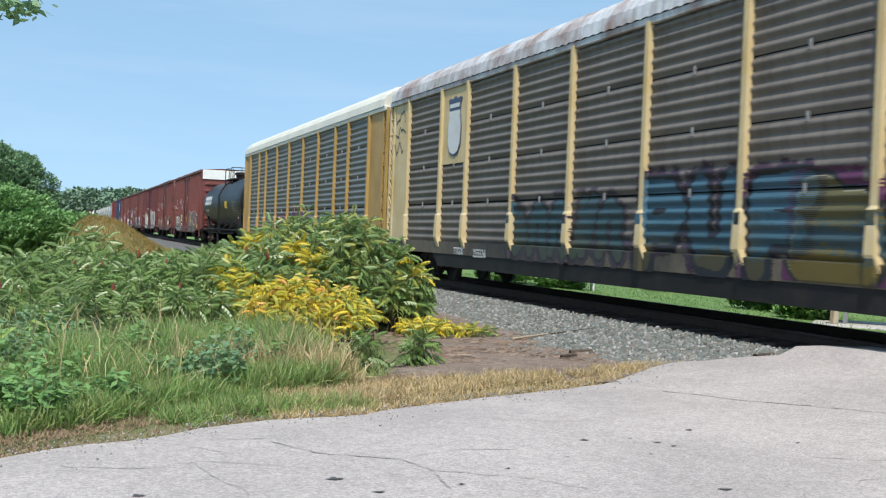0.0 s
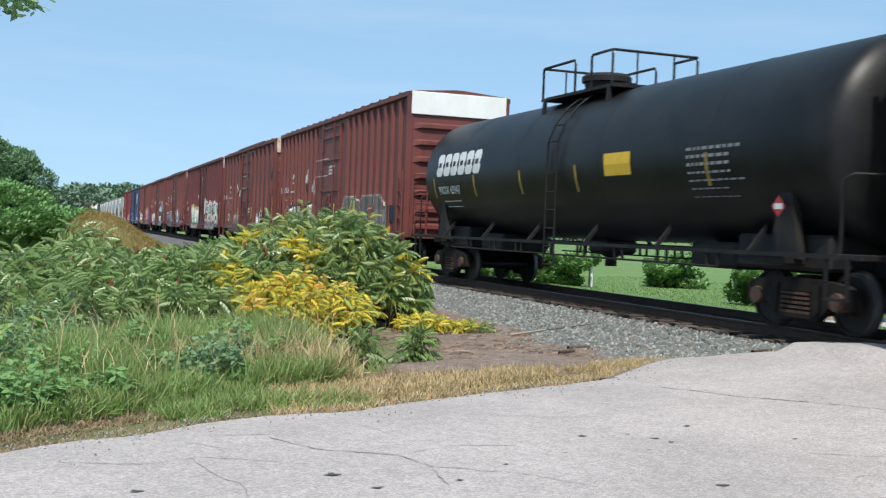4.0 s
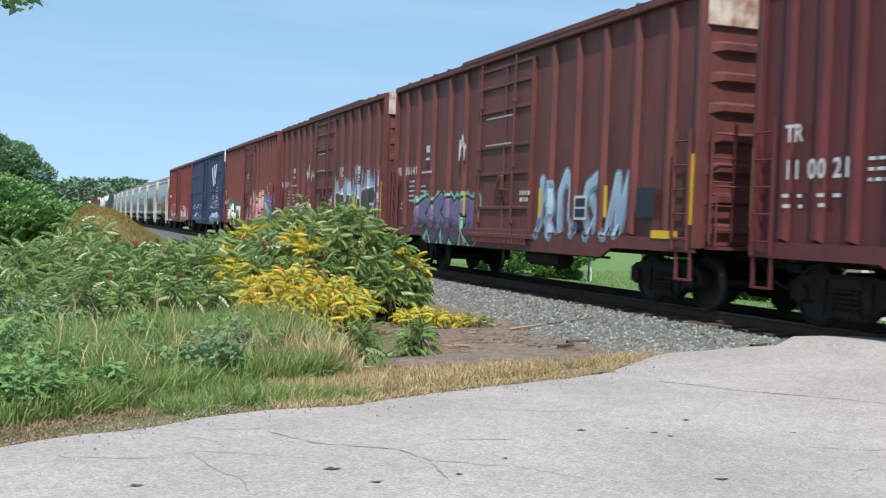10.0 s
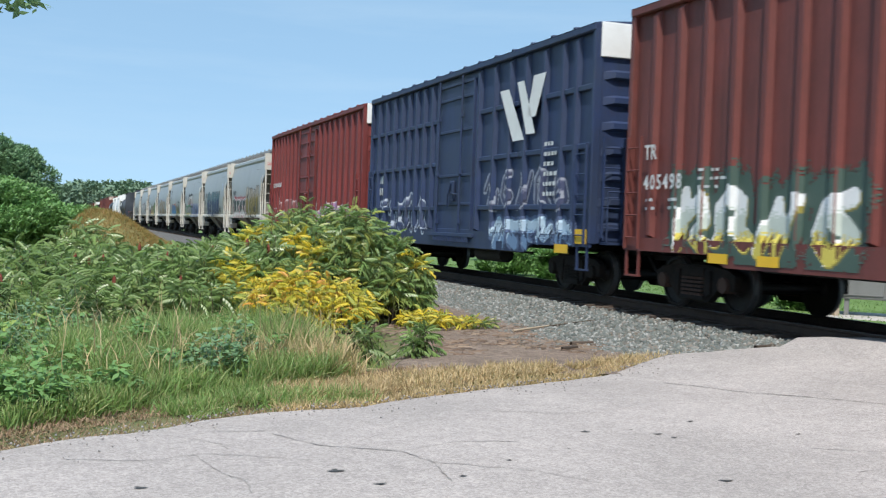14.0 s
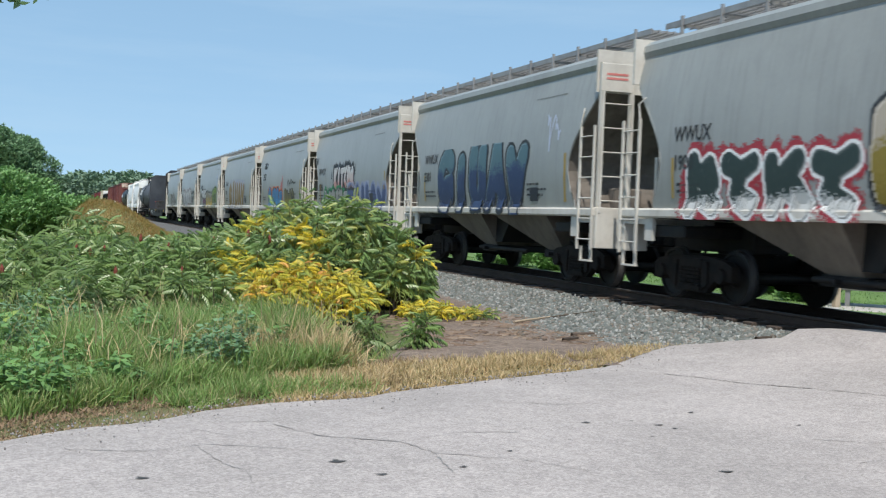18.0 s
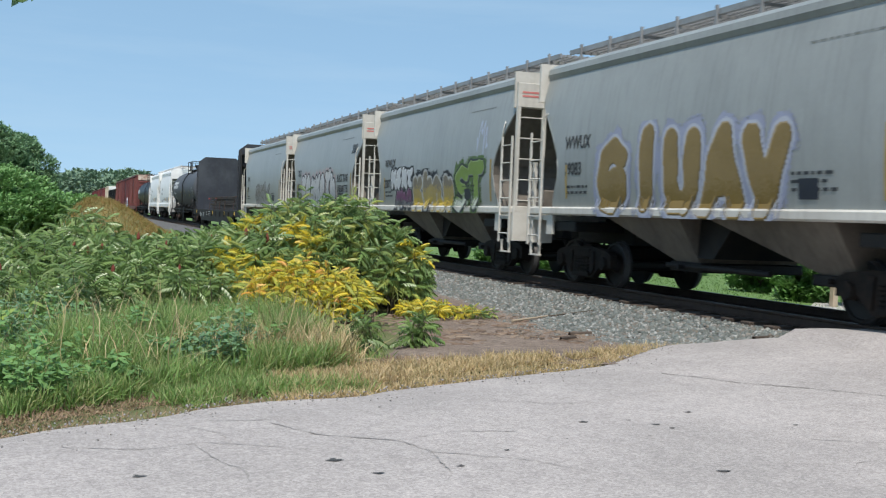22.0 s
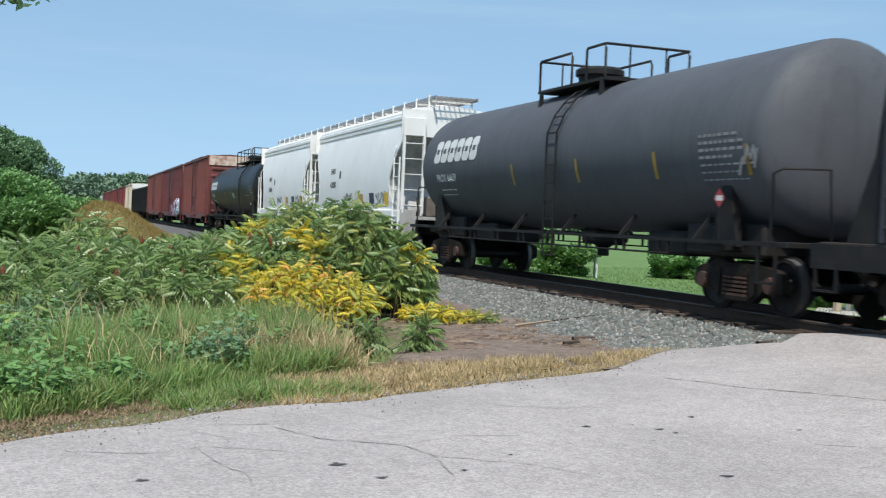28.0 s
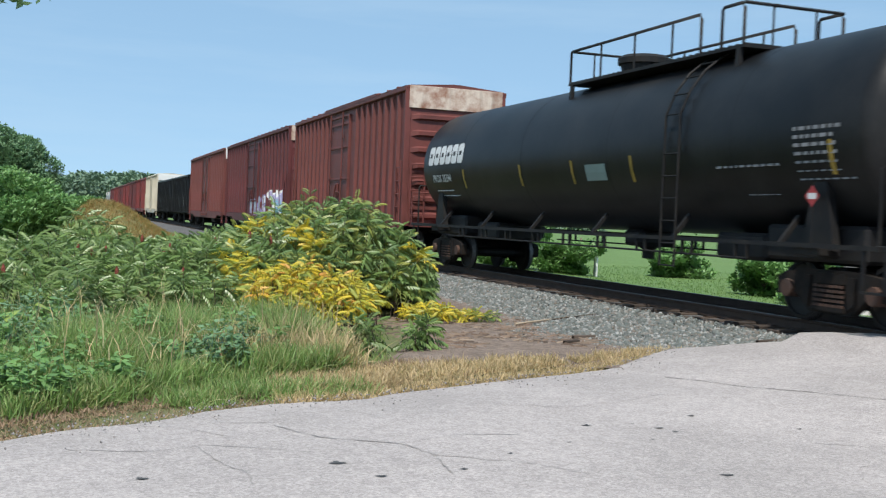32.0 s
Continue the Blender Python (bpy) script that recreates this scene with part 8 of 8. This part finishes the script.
for ya, yb, yc, yd, z0, z1 in ((-0.55, -1.05, -1.35, -1.95, 4.25, 3.1), (-1.5, -1.85, -2.05, -2.5, 4.35, 3.2), (-2.35, -2.95, -2.05, -2.5, 4.4, 3.55)):
    wm.add([(-1.542, at(p), q) for p, q in ((ya, z0), (yb, z0), (yd, z1), (yc, z1))], [(0, 1, 2, 3)])
part("owner_mark", wm, WHITE, car, "white slanted block mark")
graffiti(car, at(9.0), at(4.4), 0.9, 2.1, 5, [(0.06, 0.08, 0.15)], (0.45, 0.5, 0.58), seed=23, depth=dp, low=LOW(o1 - o0, 0.915), weight=0.14, rim=0.06)
graffiti(car, at(0.5), at(-4.2), 1.5, 2.5, 5, [(0.05, 0.06, 0.12)], (0.32, 0.34, 0.40), seed=24, depth=dp, low=LOW(o1 - o0, 0.915), weight=0.12, rim=0.06)
graffiti(car, at(-0.2), at(-4.4), 0.74, 1.45, 5, [(0.16, 0.26, 0.42), (0.40, 0.52, 0.62)], (0.10, 0.14, 0.25), seed=25, depth=dp, low=LOW(o1 - o0, 0.915), weight=0.28)
for z in (2.45, 2.1):
    bars(car, at(9.2), z, 1, 0.7, 0.22, 0.3, PALE_SIGN, dp, int(z * 10))
bars(car, at(-3.0), 2.9, 6, 0.6, 0.08, 0.2, PALE_SIGN, lambda y, z: -1.54, 43)
decal(car, at(-3.6), at(-4.2), 0.78, 0.95, YELLOW, lambda y, z: -1.523)
decal(car, at(-4.5), at(-5.0), 0.98, 1.25, YELLOW, lambda y, z: -1.54)

o0, o1 = 10.9, 26.85
at = middle(o0, o1)
car, dp, yo = boxcar(o0, o1, BOX_BRIGHT, [0.8, 1.5, 2.2, 2.85, 3.55, 4.3, 5.1], [9.6, 10.4, 11.2, 12.0, 12.8, 13.6, 14.4, 15.2], (5.96, 8.9), end_top=WHITE, label="bright red ribbed boxcar with chalky sprayed outlines", seed=8, big_door=True)
graffiti(car, at(25.1), at(20.9), 0.78, 2.1, 4, [(0.22, 0.08, 0.07), (0.20, 0.07, 0.07)], (0.50, 0.42, 0.42), seed=26, depth=dp, low=LOW(o1 - o0, 0.915), weight=0.3, rim=0.07)
graffiti(car, at(24.6), at(21.4), 0.9, 1.7, 3, [(0.20, 0.45, 0.42), (0.3, 0.1, 0.1)], (0.35, 0.25, 0.24), seed=27, depth=dp, low=LOW(o1 - o0, 0.915), weight=0.12, rim=0.04)
graffiti(car, at(17.6), at(12.0), 0.8, 2.0, 5, [(0.5, 0.45, 0.42), (0.35, 0.2, 0.36)], (0.6, 0.55, 0.52), seed=28, depth=dp, low=LOW(o1 - o0, 0.915), weight=0.2, rim=0.06)
bars(car, at(26.0), 2.7, 1, 2.4, 0.18, 0.2, PALE_SIGN, lambda y, z: -1.54, 45)
stencils(car, dp, at, 26.85, 46)

# grey covered hoppers
GOLDS, BLUES = [(0.20, 0.15, 0.018), (0.24, 0.18, 0.03), (0.40, 0.35, 0.28)], [(0.022, 0.042, 0.105), (0.022, 0.045, 0.12), (0.075, 0.15, 0.18)]
# front, rear, marks and their place, pictures (rear, front, foot, top, letters, fills, rim, cloud, seed, stroke, pattern or word)
HOPS = [
    (28.6, 39.95, "WWUX", "1900", (38.35, 2.55, 2.1), [(38.0, 33.95, 1.36, 2.30, 4, [(0.50, 0.51, 0.50), (0.025, 0.045, 0.042), (0.025, 0.045, 0.042)], WHT, (0.36, 0.035, 0.05), 61, 0.30, [5, 4, 7, 4]),
                                                    (33.85, 30.2, 1.36, 2.85, 5, GOLDS, BLK, None, 62, 0.40, "GIUAV")]),
    (40.95, 52.3, "WWUX", "2301", (50.75, 2.6, 2.15), [(49.6, 44.0, 1.36, 2.85, 5, BLUES, BLK, None, 63, 0.40, "GIUAV")]),
    (53.25, 64.6, "WWUX", "18383", (63.3, 2.62, 2.05), [(62.2, 59.05, 1.36, 2.0, 6, [(0.36, 0.30, 0.05), (0.22, 0.23, 0.22), (0.30, 0.30, 0.29)], (0.03, 0.06, 0.05), (0.02, 0.24, 0.09), 64, 0.44, [1, 5, 0, 3, 5, 2, 5]),
                                                     (60.9, 58.1, 2.05, 2.85, 6, [(0.46, 0.22, 0.20), (0.50, 0.44, 0.42), (0.50, 0.50, 0.49)], BLK, BLK, 65, 0.40, "KIT450"),
                                                     (59.0, 54.4, 1.36, 2.1, 5, [(0.05, 0.075, 0.17), (0.06, 0.09, 0.20)], (0.20, 0.24, 0.40), (0.32, 0.35, 0.46), 66, 0.34, "GIUAV")]),
    (65.45, 76.8, "FMSX", "3552", (75.3, 3.2, 2.68), [(73.7, 70.4, 1.34, 2.15, 4, [(0.05, 0.24, 0.46), (0.04, 0.17, 0.36)], (0.015, 0.03, 0.06), (0.52, 0.12, 0.02), 67, 0.42, [0, 2, 7, 3]),
                                                    (69.9, 67.8, 1.34, 2.15, 4, [(0.22, 0.19, 0.03), (0.13, 0.12, 0.04)], BLK, None, 68, 0.40, [0, 1, 6, 1])]),
    (77.85, 89.3, "WWUX", "19083", (87.8, 2.6, 2.1), [(86.4, 80.9, 1.36, 2.75, 5, [(0.20, 0.13, 0.03), (0.24, 0.165, 0.06), (0.22, 0.15, 0.05)], (0.40, 0.42, 0.48), (0.28, 0.30, 0.40), 69, 0.36, "GIUAV")]),
    (90.25, 101.5, "WWUX", "2387", (99.9, 2.58, 2.0), [(99.2, 97.2, 1.95, 2.5, 4, [(0.50, 0.51, 0.52)], BLK, None, 70, 0.40, [7, 3, 5, 4]),
                                                    (98.8, 97.2, 1.38, 1.9, 3, [(0.10, 0.10, 0.10), (0.16, 0.05, 0.12)], BLK, None, 75, 0.36, [2, 1, 0]),
                                                    (97.1, 93.9, 1.36, 2.25, 4, [(0.55, 0.38, 0.05), (0.36, 0.27, 0.09), (0.20, 0.17, 0.12)], (0.42, 0.42, 0.40), BLK, 71, 0.40, [7, 1, 0, 5]),
                                                    (93.9, 91.9, 1.36, 2.45, 2, [(0.42, 0.46, 0.38), (0.20, 0.30, 0.06), (0.16, 0.24, 0.04)], BLK, (0.08, 0.14, 0.03), 72, 0.28, "ST")]),
    (102.6, 113.95, "TILX", "338101", (112.3, 2.6, 2.05), [(111.4, 105.9, 1.42, 2.6, 7, [(0.36, 0.37, 0.38), (0.48, 0.48, 0.48)], BLK, (0.44, 0.34, 0.34), 73, 0.40, [7, 0, 5, 7, 0, 4, 1])]),
    (115.0, 126.3, "FTIX", "1630", (124.8, 2.6, 2.1), [(122.4, 118.4, 1.36, 2.5, 5, [(0.27, 0.27, 0.26)], (0.06, 0.045, 0.035), None, 74, 0.18, [3, 5, 7, 6, 3])]),
]
for k, (a, b, mark, num, (ty, tz1, tz2), pics) in enumerate(HOPS):
    at = middle(a, b)
    car, dp, yo = hopper(a, b, GREY_PAINT, HOP_CREAM, "pale grey covered hopper car with " + ["black and olive sprayed letters", "blue sprayed letters", "a black scribble and blue letters", "blue and olive sprayed letters", "purple and ochre sprayed letters", "orange, green and white tags", "white sprayed letters in black outline", "a faint brown sprayed outline"][k])
    big = k == 3
    lettering(car, mark, at(ty), tz1, 0.34 if not big else 0.42, INK, dp, 0.85, 0.2 if big else 0.0)
    lettering(car, num, at(ty), tz2, 0.34 if not big else 0.42, INK, dp, 0.85, 0.2 if big else 0.0)
    bars(car, at(ty - 0.1), 1.85, 2, 0.9, 0.05, 0.11, INK, dp, 80 + k)
    bars(car, at(a + 3.1), 1.95, 3, 0.9, 0.045, 0.11, INK, dp, 90 + k)
    for y0, y1, z0, z1, n, fills, edge, glow, seed, wt, pat in pics:
        graffiti(car, at(y0), at(y1), z0, z1, n, fills, edge, glow, seed=seed, depth=dp, weight=wt, rim=0.10 if edge is BLK and wt > 0.3 else 0.07, halo=0.2, pattern=None if isinstance(pat, str) else pat, text=pat if isinstance(pat, str) else None, drop=0.05 if edge is BLK else 0.0, bevel=0.03 if wt > 0.2 else 0.0)
    decal(car, at(a + 1.35), at(a + 1.26), 1.6, 2.55, spray(0.38, 0.26, 0.06), dp, "reflector")
    decal(car, at(b - 1.55), at(b - 1.62), 1.65, 2.3, spray(0.38, 0.26, 0.06), dp, "reflector")
    decal(car, at(a + 2.95), at(a + 2.55), 1.62, 1.9, DARK_SIGN, dp)
    bars(car, at(a + 3.0), 3.72, 1, 1.6, 0.025, 0.1, spray(0.2, 0.21, 0.2), dp, 100 + k)
    rt = Geo()
    for r in range(2):
        rt.box(-1.40, -0.96, -(b - a) / 2 - 0.036, -(b - a) / 2 - 0.031, 3.84 + r * 0.08, 3.88 + r * 0.08)
    part("end_stencil", rt, spray(0.6, 0.2, 0.18), car)
    if k == 6:
        lettering(car, "BLACK TRANS", at(105.75), 2.28, 0.36, spray(*BLK), dp, 0.62, 0.15)
        lettering(car, "LIVES MATTER", at(105.7), 1.92, 0.34, spray(*BLK), dp, 0.66, 0.15)
        lettering(car, "2060.", at(104.1), 3.2, 0.42, spray(*BLK), dp, 0.75, 0.25)
    if k == 7:
        scrawl(car, at(122.3), 1.7, 2.6, 0.7, spray(0.16, 0.13, 0.10), dp, 117, 0.016, 26)
    if k == 3:
        scrawl(car, at(69.3), 2.3, 1.7, 0.3, spray(*BLK), dp, 113, 0.03, 14)
        scrawl(car, at(70.9), 2.0, 0.6, 0.8, spray(0.5, 0.12, 0.12), dp, 114, 0.02, 9)
    if k == 2:
        lettering(car, "ACAB.", at(64.2), 3.05, 0.34, spray(*BLK), dp, 0.6, 0.3)
        lettering(car, "St.", at(61.35), 2.45, 0.36, spray(*BLK), dp, 0.55, 0.1)
    if k in (1, 5):
        scrawl(car, at(a + 2.3), 2.6, 0.7, 0.9, spray(0.45, 0.5, 0.62), dp, 115 + k, 0.025, 9)

# flat car with bulkheads and its load of steel
o0, o1 = 126.55, 148.1
at = middle(o0, o1)
car, dp, hl = bulkhead_flat(o0, o1, "dark bulkhead flat car loaded with rusty steel plate")
lettering(car, "ESAX", at(144.2), 0.66, 0.37, PALE_SIGN, dp, 1.0)
lettering(car, "037", at(142.65), 0.66, 0.37, PALE_SIGN, dp, 1.0)
for q in (146.4, 138.0, 133.0, 129.0):
    decal(car, at(q), at(q) - 0.4, 0.86, 1.04, YELLOW, dp, "reflector")
bars(car, at(140.9), 0.95, 3, 2.0, 0.05, 0.1, PALE_SIGN, dp, 120)
ld = Geo()
rnd = random.Random(7)
z = 1.13
while z < 1.86:
    h = rnd.uniform(0.05, 0.13)
    ld.box(-1.32 + rnd.uniform(0, 0.12), 1.3 - rnd.uniform(0, 0.12), at(128.85 + rnd.uniform(0, 0.5)), at(141.4 - rnd.uniform(0, 2.6)), z, z + h - 0.015, bev=0.008)
    z += h
part("steel_plates", ld, PLATE_RUST, car, "stack of rusty dark steel plates")
for q in (129.9, 133.4, 135.6, 137.6, 140.2):
    st = Geo()
    st.tube([(-1.46, at(q), 1.1), (-1.42, at(q), 1.6), (-1.34, at(q) + 0.05, 1.90), (-0.5, at(q), 1.91), (1.34, at(q), 1.90), (1.46, at(q), 1.1)], 0.018, 5)
    part("tie_strap", st, RUST_IRON, car)
for q in (141.3, 137.9):
    fl = Geo()
    fl.box(-1.36, -1.325, at(q) - 0.25, at(q) + 0.25, 1.78, 1.86)
    part("warning_flag", fl, RED_SIGN, car)

# second tank car, white hoppers, third tank car
o0, o1 = 148.75, 165.0
at = middle(o0, o1)
car, dp, hl = tank_car(o0, o1, TANK_GREY, "faded grey-black tank car with a white owner's mark", fit=at(157.15), ladder_y=at(156.15), rails=((at(158.15), at(156.6)), (at(155.95), at(155.15))))
maker_mark(car, at(163.4), 2.70, 0.57, PALE_SIGN, dp)
lettering(car, "PROX 44439", at(163.2), 2.22, 0.26, PALE_SIGN, dp, 1.0)
bars(car, at(163.0), 2.0, 2, 1.4, 0.045, 0.12, PALE_SIGN, dp, 3)
for q in (158.3, 155.2, 152.3, 149.7):
    decal(car, at(q), at(q) - 0.09, 2.05, 2.5, DULL_YELLOW, dp, "reflector")
bars(car, at(150.9), 2.65, 7, 1.3, 0.045, 0.11, DIM_PRINT, dp, 4)
scrawl(car, at(149.75), 2.0, 0.4, 0.5, DIM_PRINT, lambda y, z: -1.50, 121, 0.025, 8)
for k, (a, b, num, ty) in enumerate(((166.2, 177.75, "433085", 174.8), (178.5, 189.8, "433018", 187.2))):
    at = middle(a, b)
    car, dp, yo = hopper(a, b, HOP_WHITE, WHITE, "clean white two-bay covered hopper car with rounded sides", white=True)
    lettering(car, "SHPX", at(ty), 2.72, 0.28, INK, dp, 1.0)
    lettering(car, num, at(ty), 2.25, 0.28, INK, dp, 1.0)
    bars(car, at(ty - 0.1), 1.75, 2, 1.5, 0.05, 0.12, INK, dp, 130 + k)
    decal(car, at(ty - 1.3), at(ty - 1.5), 2.55, 2.8, DARK_SIGN, dp)
    decal(car, at(a + 4.65), at(a + 4.1), 1.70, 1.98, spray(0.55, 0.33, 0.1), dp)
    decal(car, at(a + 3.35), at(a + 2.8), 1.66, 2.0, NAVY, dp)
    decal(car, at(a + 1.65), at(a + 1.25), 1.62, 2.0, YELLOW, dp)
    scrawl(car, at(a + 6.6), 1.65, 1.2, 0.4, spray(0.06, 0.065, 0.06), dp, 140 + k, 0.013, 34)
    scrawl(car, at(a + 2.6), 1.65, 1.2, 0.4, spray(0.06, 0.065, 0.06), dp, 142 + k, 0.013, 34)
    for q in range(5):
        decal(car, at(b - 1.0 - q * 2.3), at(b - 1.0 - q * 2.3) - 0.45, 1.14, 1.22, YELLOW, dp, "reflector")
    for q in range(4):
        bars(car, at(b - 2.2 - q * 2.3), 1.33, 2, 0.7, 0.025, 0.06, INK, dp, 144 + k * 5 + q)
o0, o1 = 191.3, 209.6
at = middle(o0, o1)
car, dp, hl = tank_car(o0, o1, TANK_BLACK, "black tank car with white owner's mark and pale print", fit=at(200.0), ladder_y=at(196.3), rails=((at(201.35), at(196.55)), (at(195.95), at(195.35))))
maker_mark(car, at(208.5), 2.62, 0.48, PALE_SIGN, dp)
lettering(car, "PROX 35394", at(208.2), 2.18, 0.26, PALE_SIGN, dp, 0.95)
bars(car, at(208.1), 1.95, 2, 1.4, 0.045, 0.12, PALE_SIGN, dp, 5)
for q in (206.0, 202.6, 200.1, 197.8, 192.6):
    decal(car, at(q), at(q) - 0.09, 2.0, 2.45, DULL_YELLOW, dp, "reflector")
decal(car, at(199.5), at(198.7), 2.05, 2.35, spray(0.25, 0.33, 0.30), dp, "notice")
bars(car, at(195.2), 2.15, 1, 1.7, 0.12, 0.2, DIM_PRINT, dp, 6)
bars(car, at(193.3), 2.6, 7, 1.2, 0.05, 0.11, DIM_PRINT, dp, 7)
bars(car, at(194.6), 1.75, 1, 1.1, 0.1, 0.2, DIM_PRINT, dp, 8)

# the rear of the train
for k, (a, b, paint, et) in enumerate(((210.7, 226.2, BOX_RED, RUSTY_WHITE), (227.6, 246.2, BOX_MAROON, RUSTY_WHITE), (247.6, 265.8, BOX_RED, WHITE))):
    at = middle(a, b)
    L = b - a
    car, dp, yo = boxcar(a, b, paint, spaced(0.8, L * 0.36, 8), spaced(L * 0.64, L - 0.8, 8), (L * 0.40, L * 0.58), top=4.98, end_top=et, label="red-brown ribbed boxcar near the end of the train", seed=k, raised=(L * 0.36, L * 0.8) if k == 0 else None)
    if k == 1:
        graffiti(car, at(237.5), at(233.0), 0.85, 2.0, 4, [(0.42, 0.40, 0.52), (0.5, 0.55, 0.62)], (0.25, 0.22, 0.4), seed=29, depth=dp, low=LOW(b - a, 0.915), weight=0.25)
        graffiti(car, at(232.5), at(228.3), 0.85, 2.2, 4, [(0.15, 0.40, 0.50), (0.38, 0.36, 0.55)], WHT, seed=30, depth=dp, low=LOW(b - a, 0.915), weight=0.26)
gondola(267.1, 279.7, "black high-sided gondola car")
gondola(280.7, 296.2, "black high-sided gondola car")
for k, (a, b, paint) in enumerate(((297.5, 314.0, CREAM), (315.2, 331.5, BOX_BRIGHT), (332.7, 349.0, BOX_MAROON), (350.2, 366.5, BOX_BRIGHT), (367.7, 384.0, BOX_MAROON), (385.2, 401.5, BOX_BRIGHT), (402.7, 419.0, BOX_MAROON))):
    L = b - a
    boxcar(a, b, paint, spaced(1.2, L * 0.38, 5), spaced(L * 0.62, L - 1.2, 5), (L * 0.41, L * 0.58), top=4.75, label=("cream" if paint is CREAM else "red") + " ribbed boxcar far down the train", seed=k, end_top=WHITE if paint is CREAM else None)
for a, b in ((420.2, 432.0), (433.0, 444.8)):
    hopper(a, b, GREY_PAINT, HOP_CREAM, "pale grey covered hopper car far down the train")


# ---- what moves ----
def motions():
    for car, o in CARS:
        walk(car, [(t, track_pose(o + run(t))) for t in range(0, 33, 2)])
    start = run(0)
    for s in (-1, 1):
        first = WHEELS[s][0]
        walk(first, [(k / 30, pose(0, s * AX, WR, math.degrees((start - run(k / 30)) / WR))) for k in range(0, 961)])
        keys = first.animation_data
        for w in WHEELS[s][1:]:
            w.rotation_mode = "QUATERNION"
            w.animation_data_create()
            w.animation_data.action = keys.action
            w.animation_data.action_slot = keys.action_slot


motions()
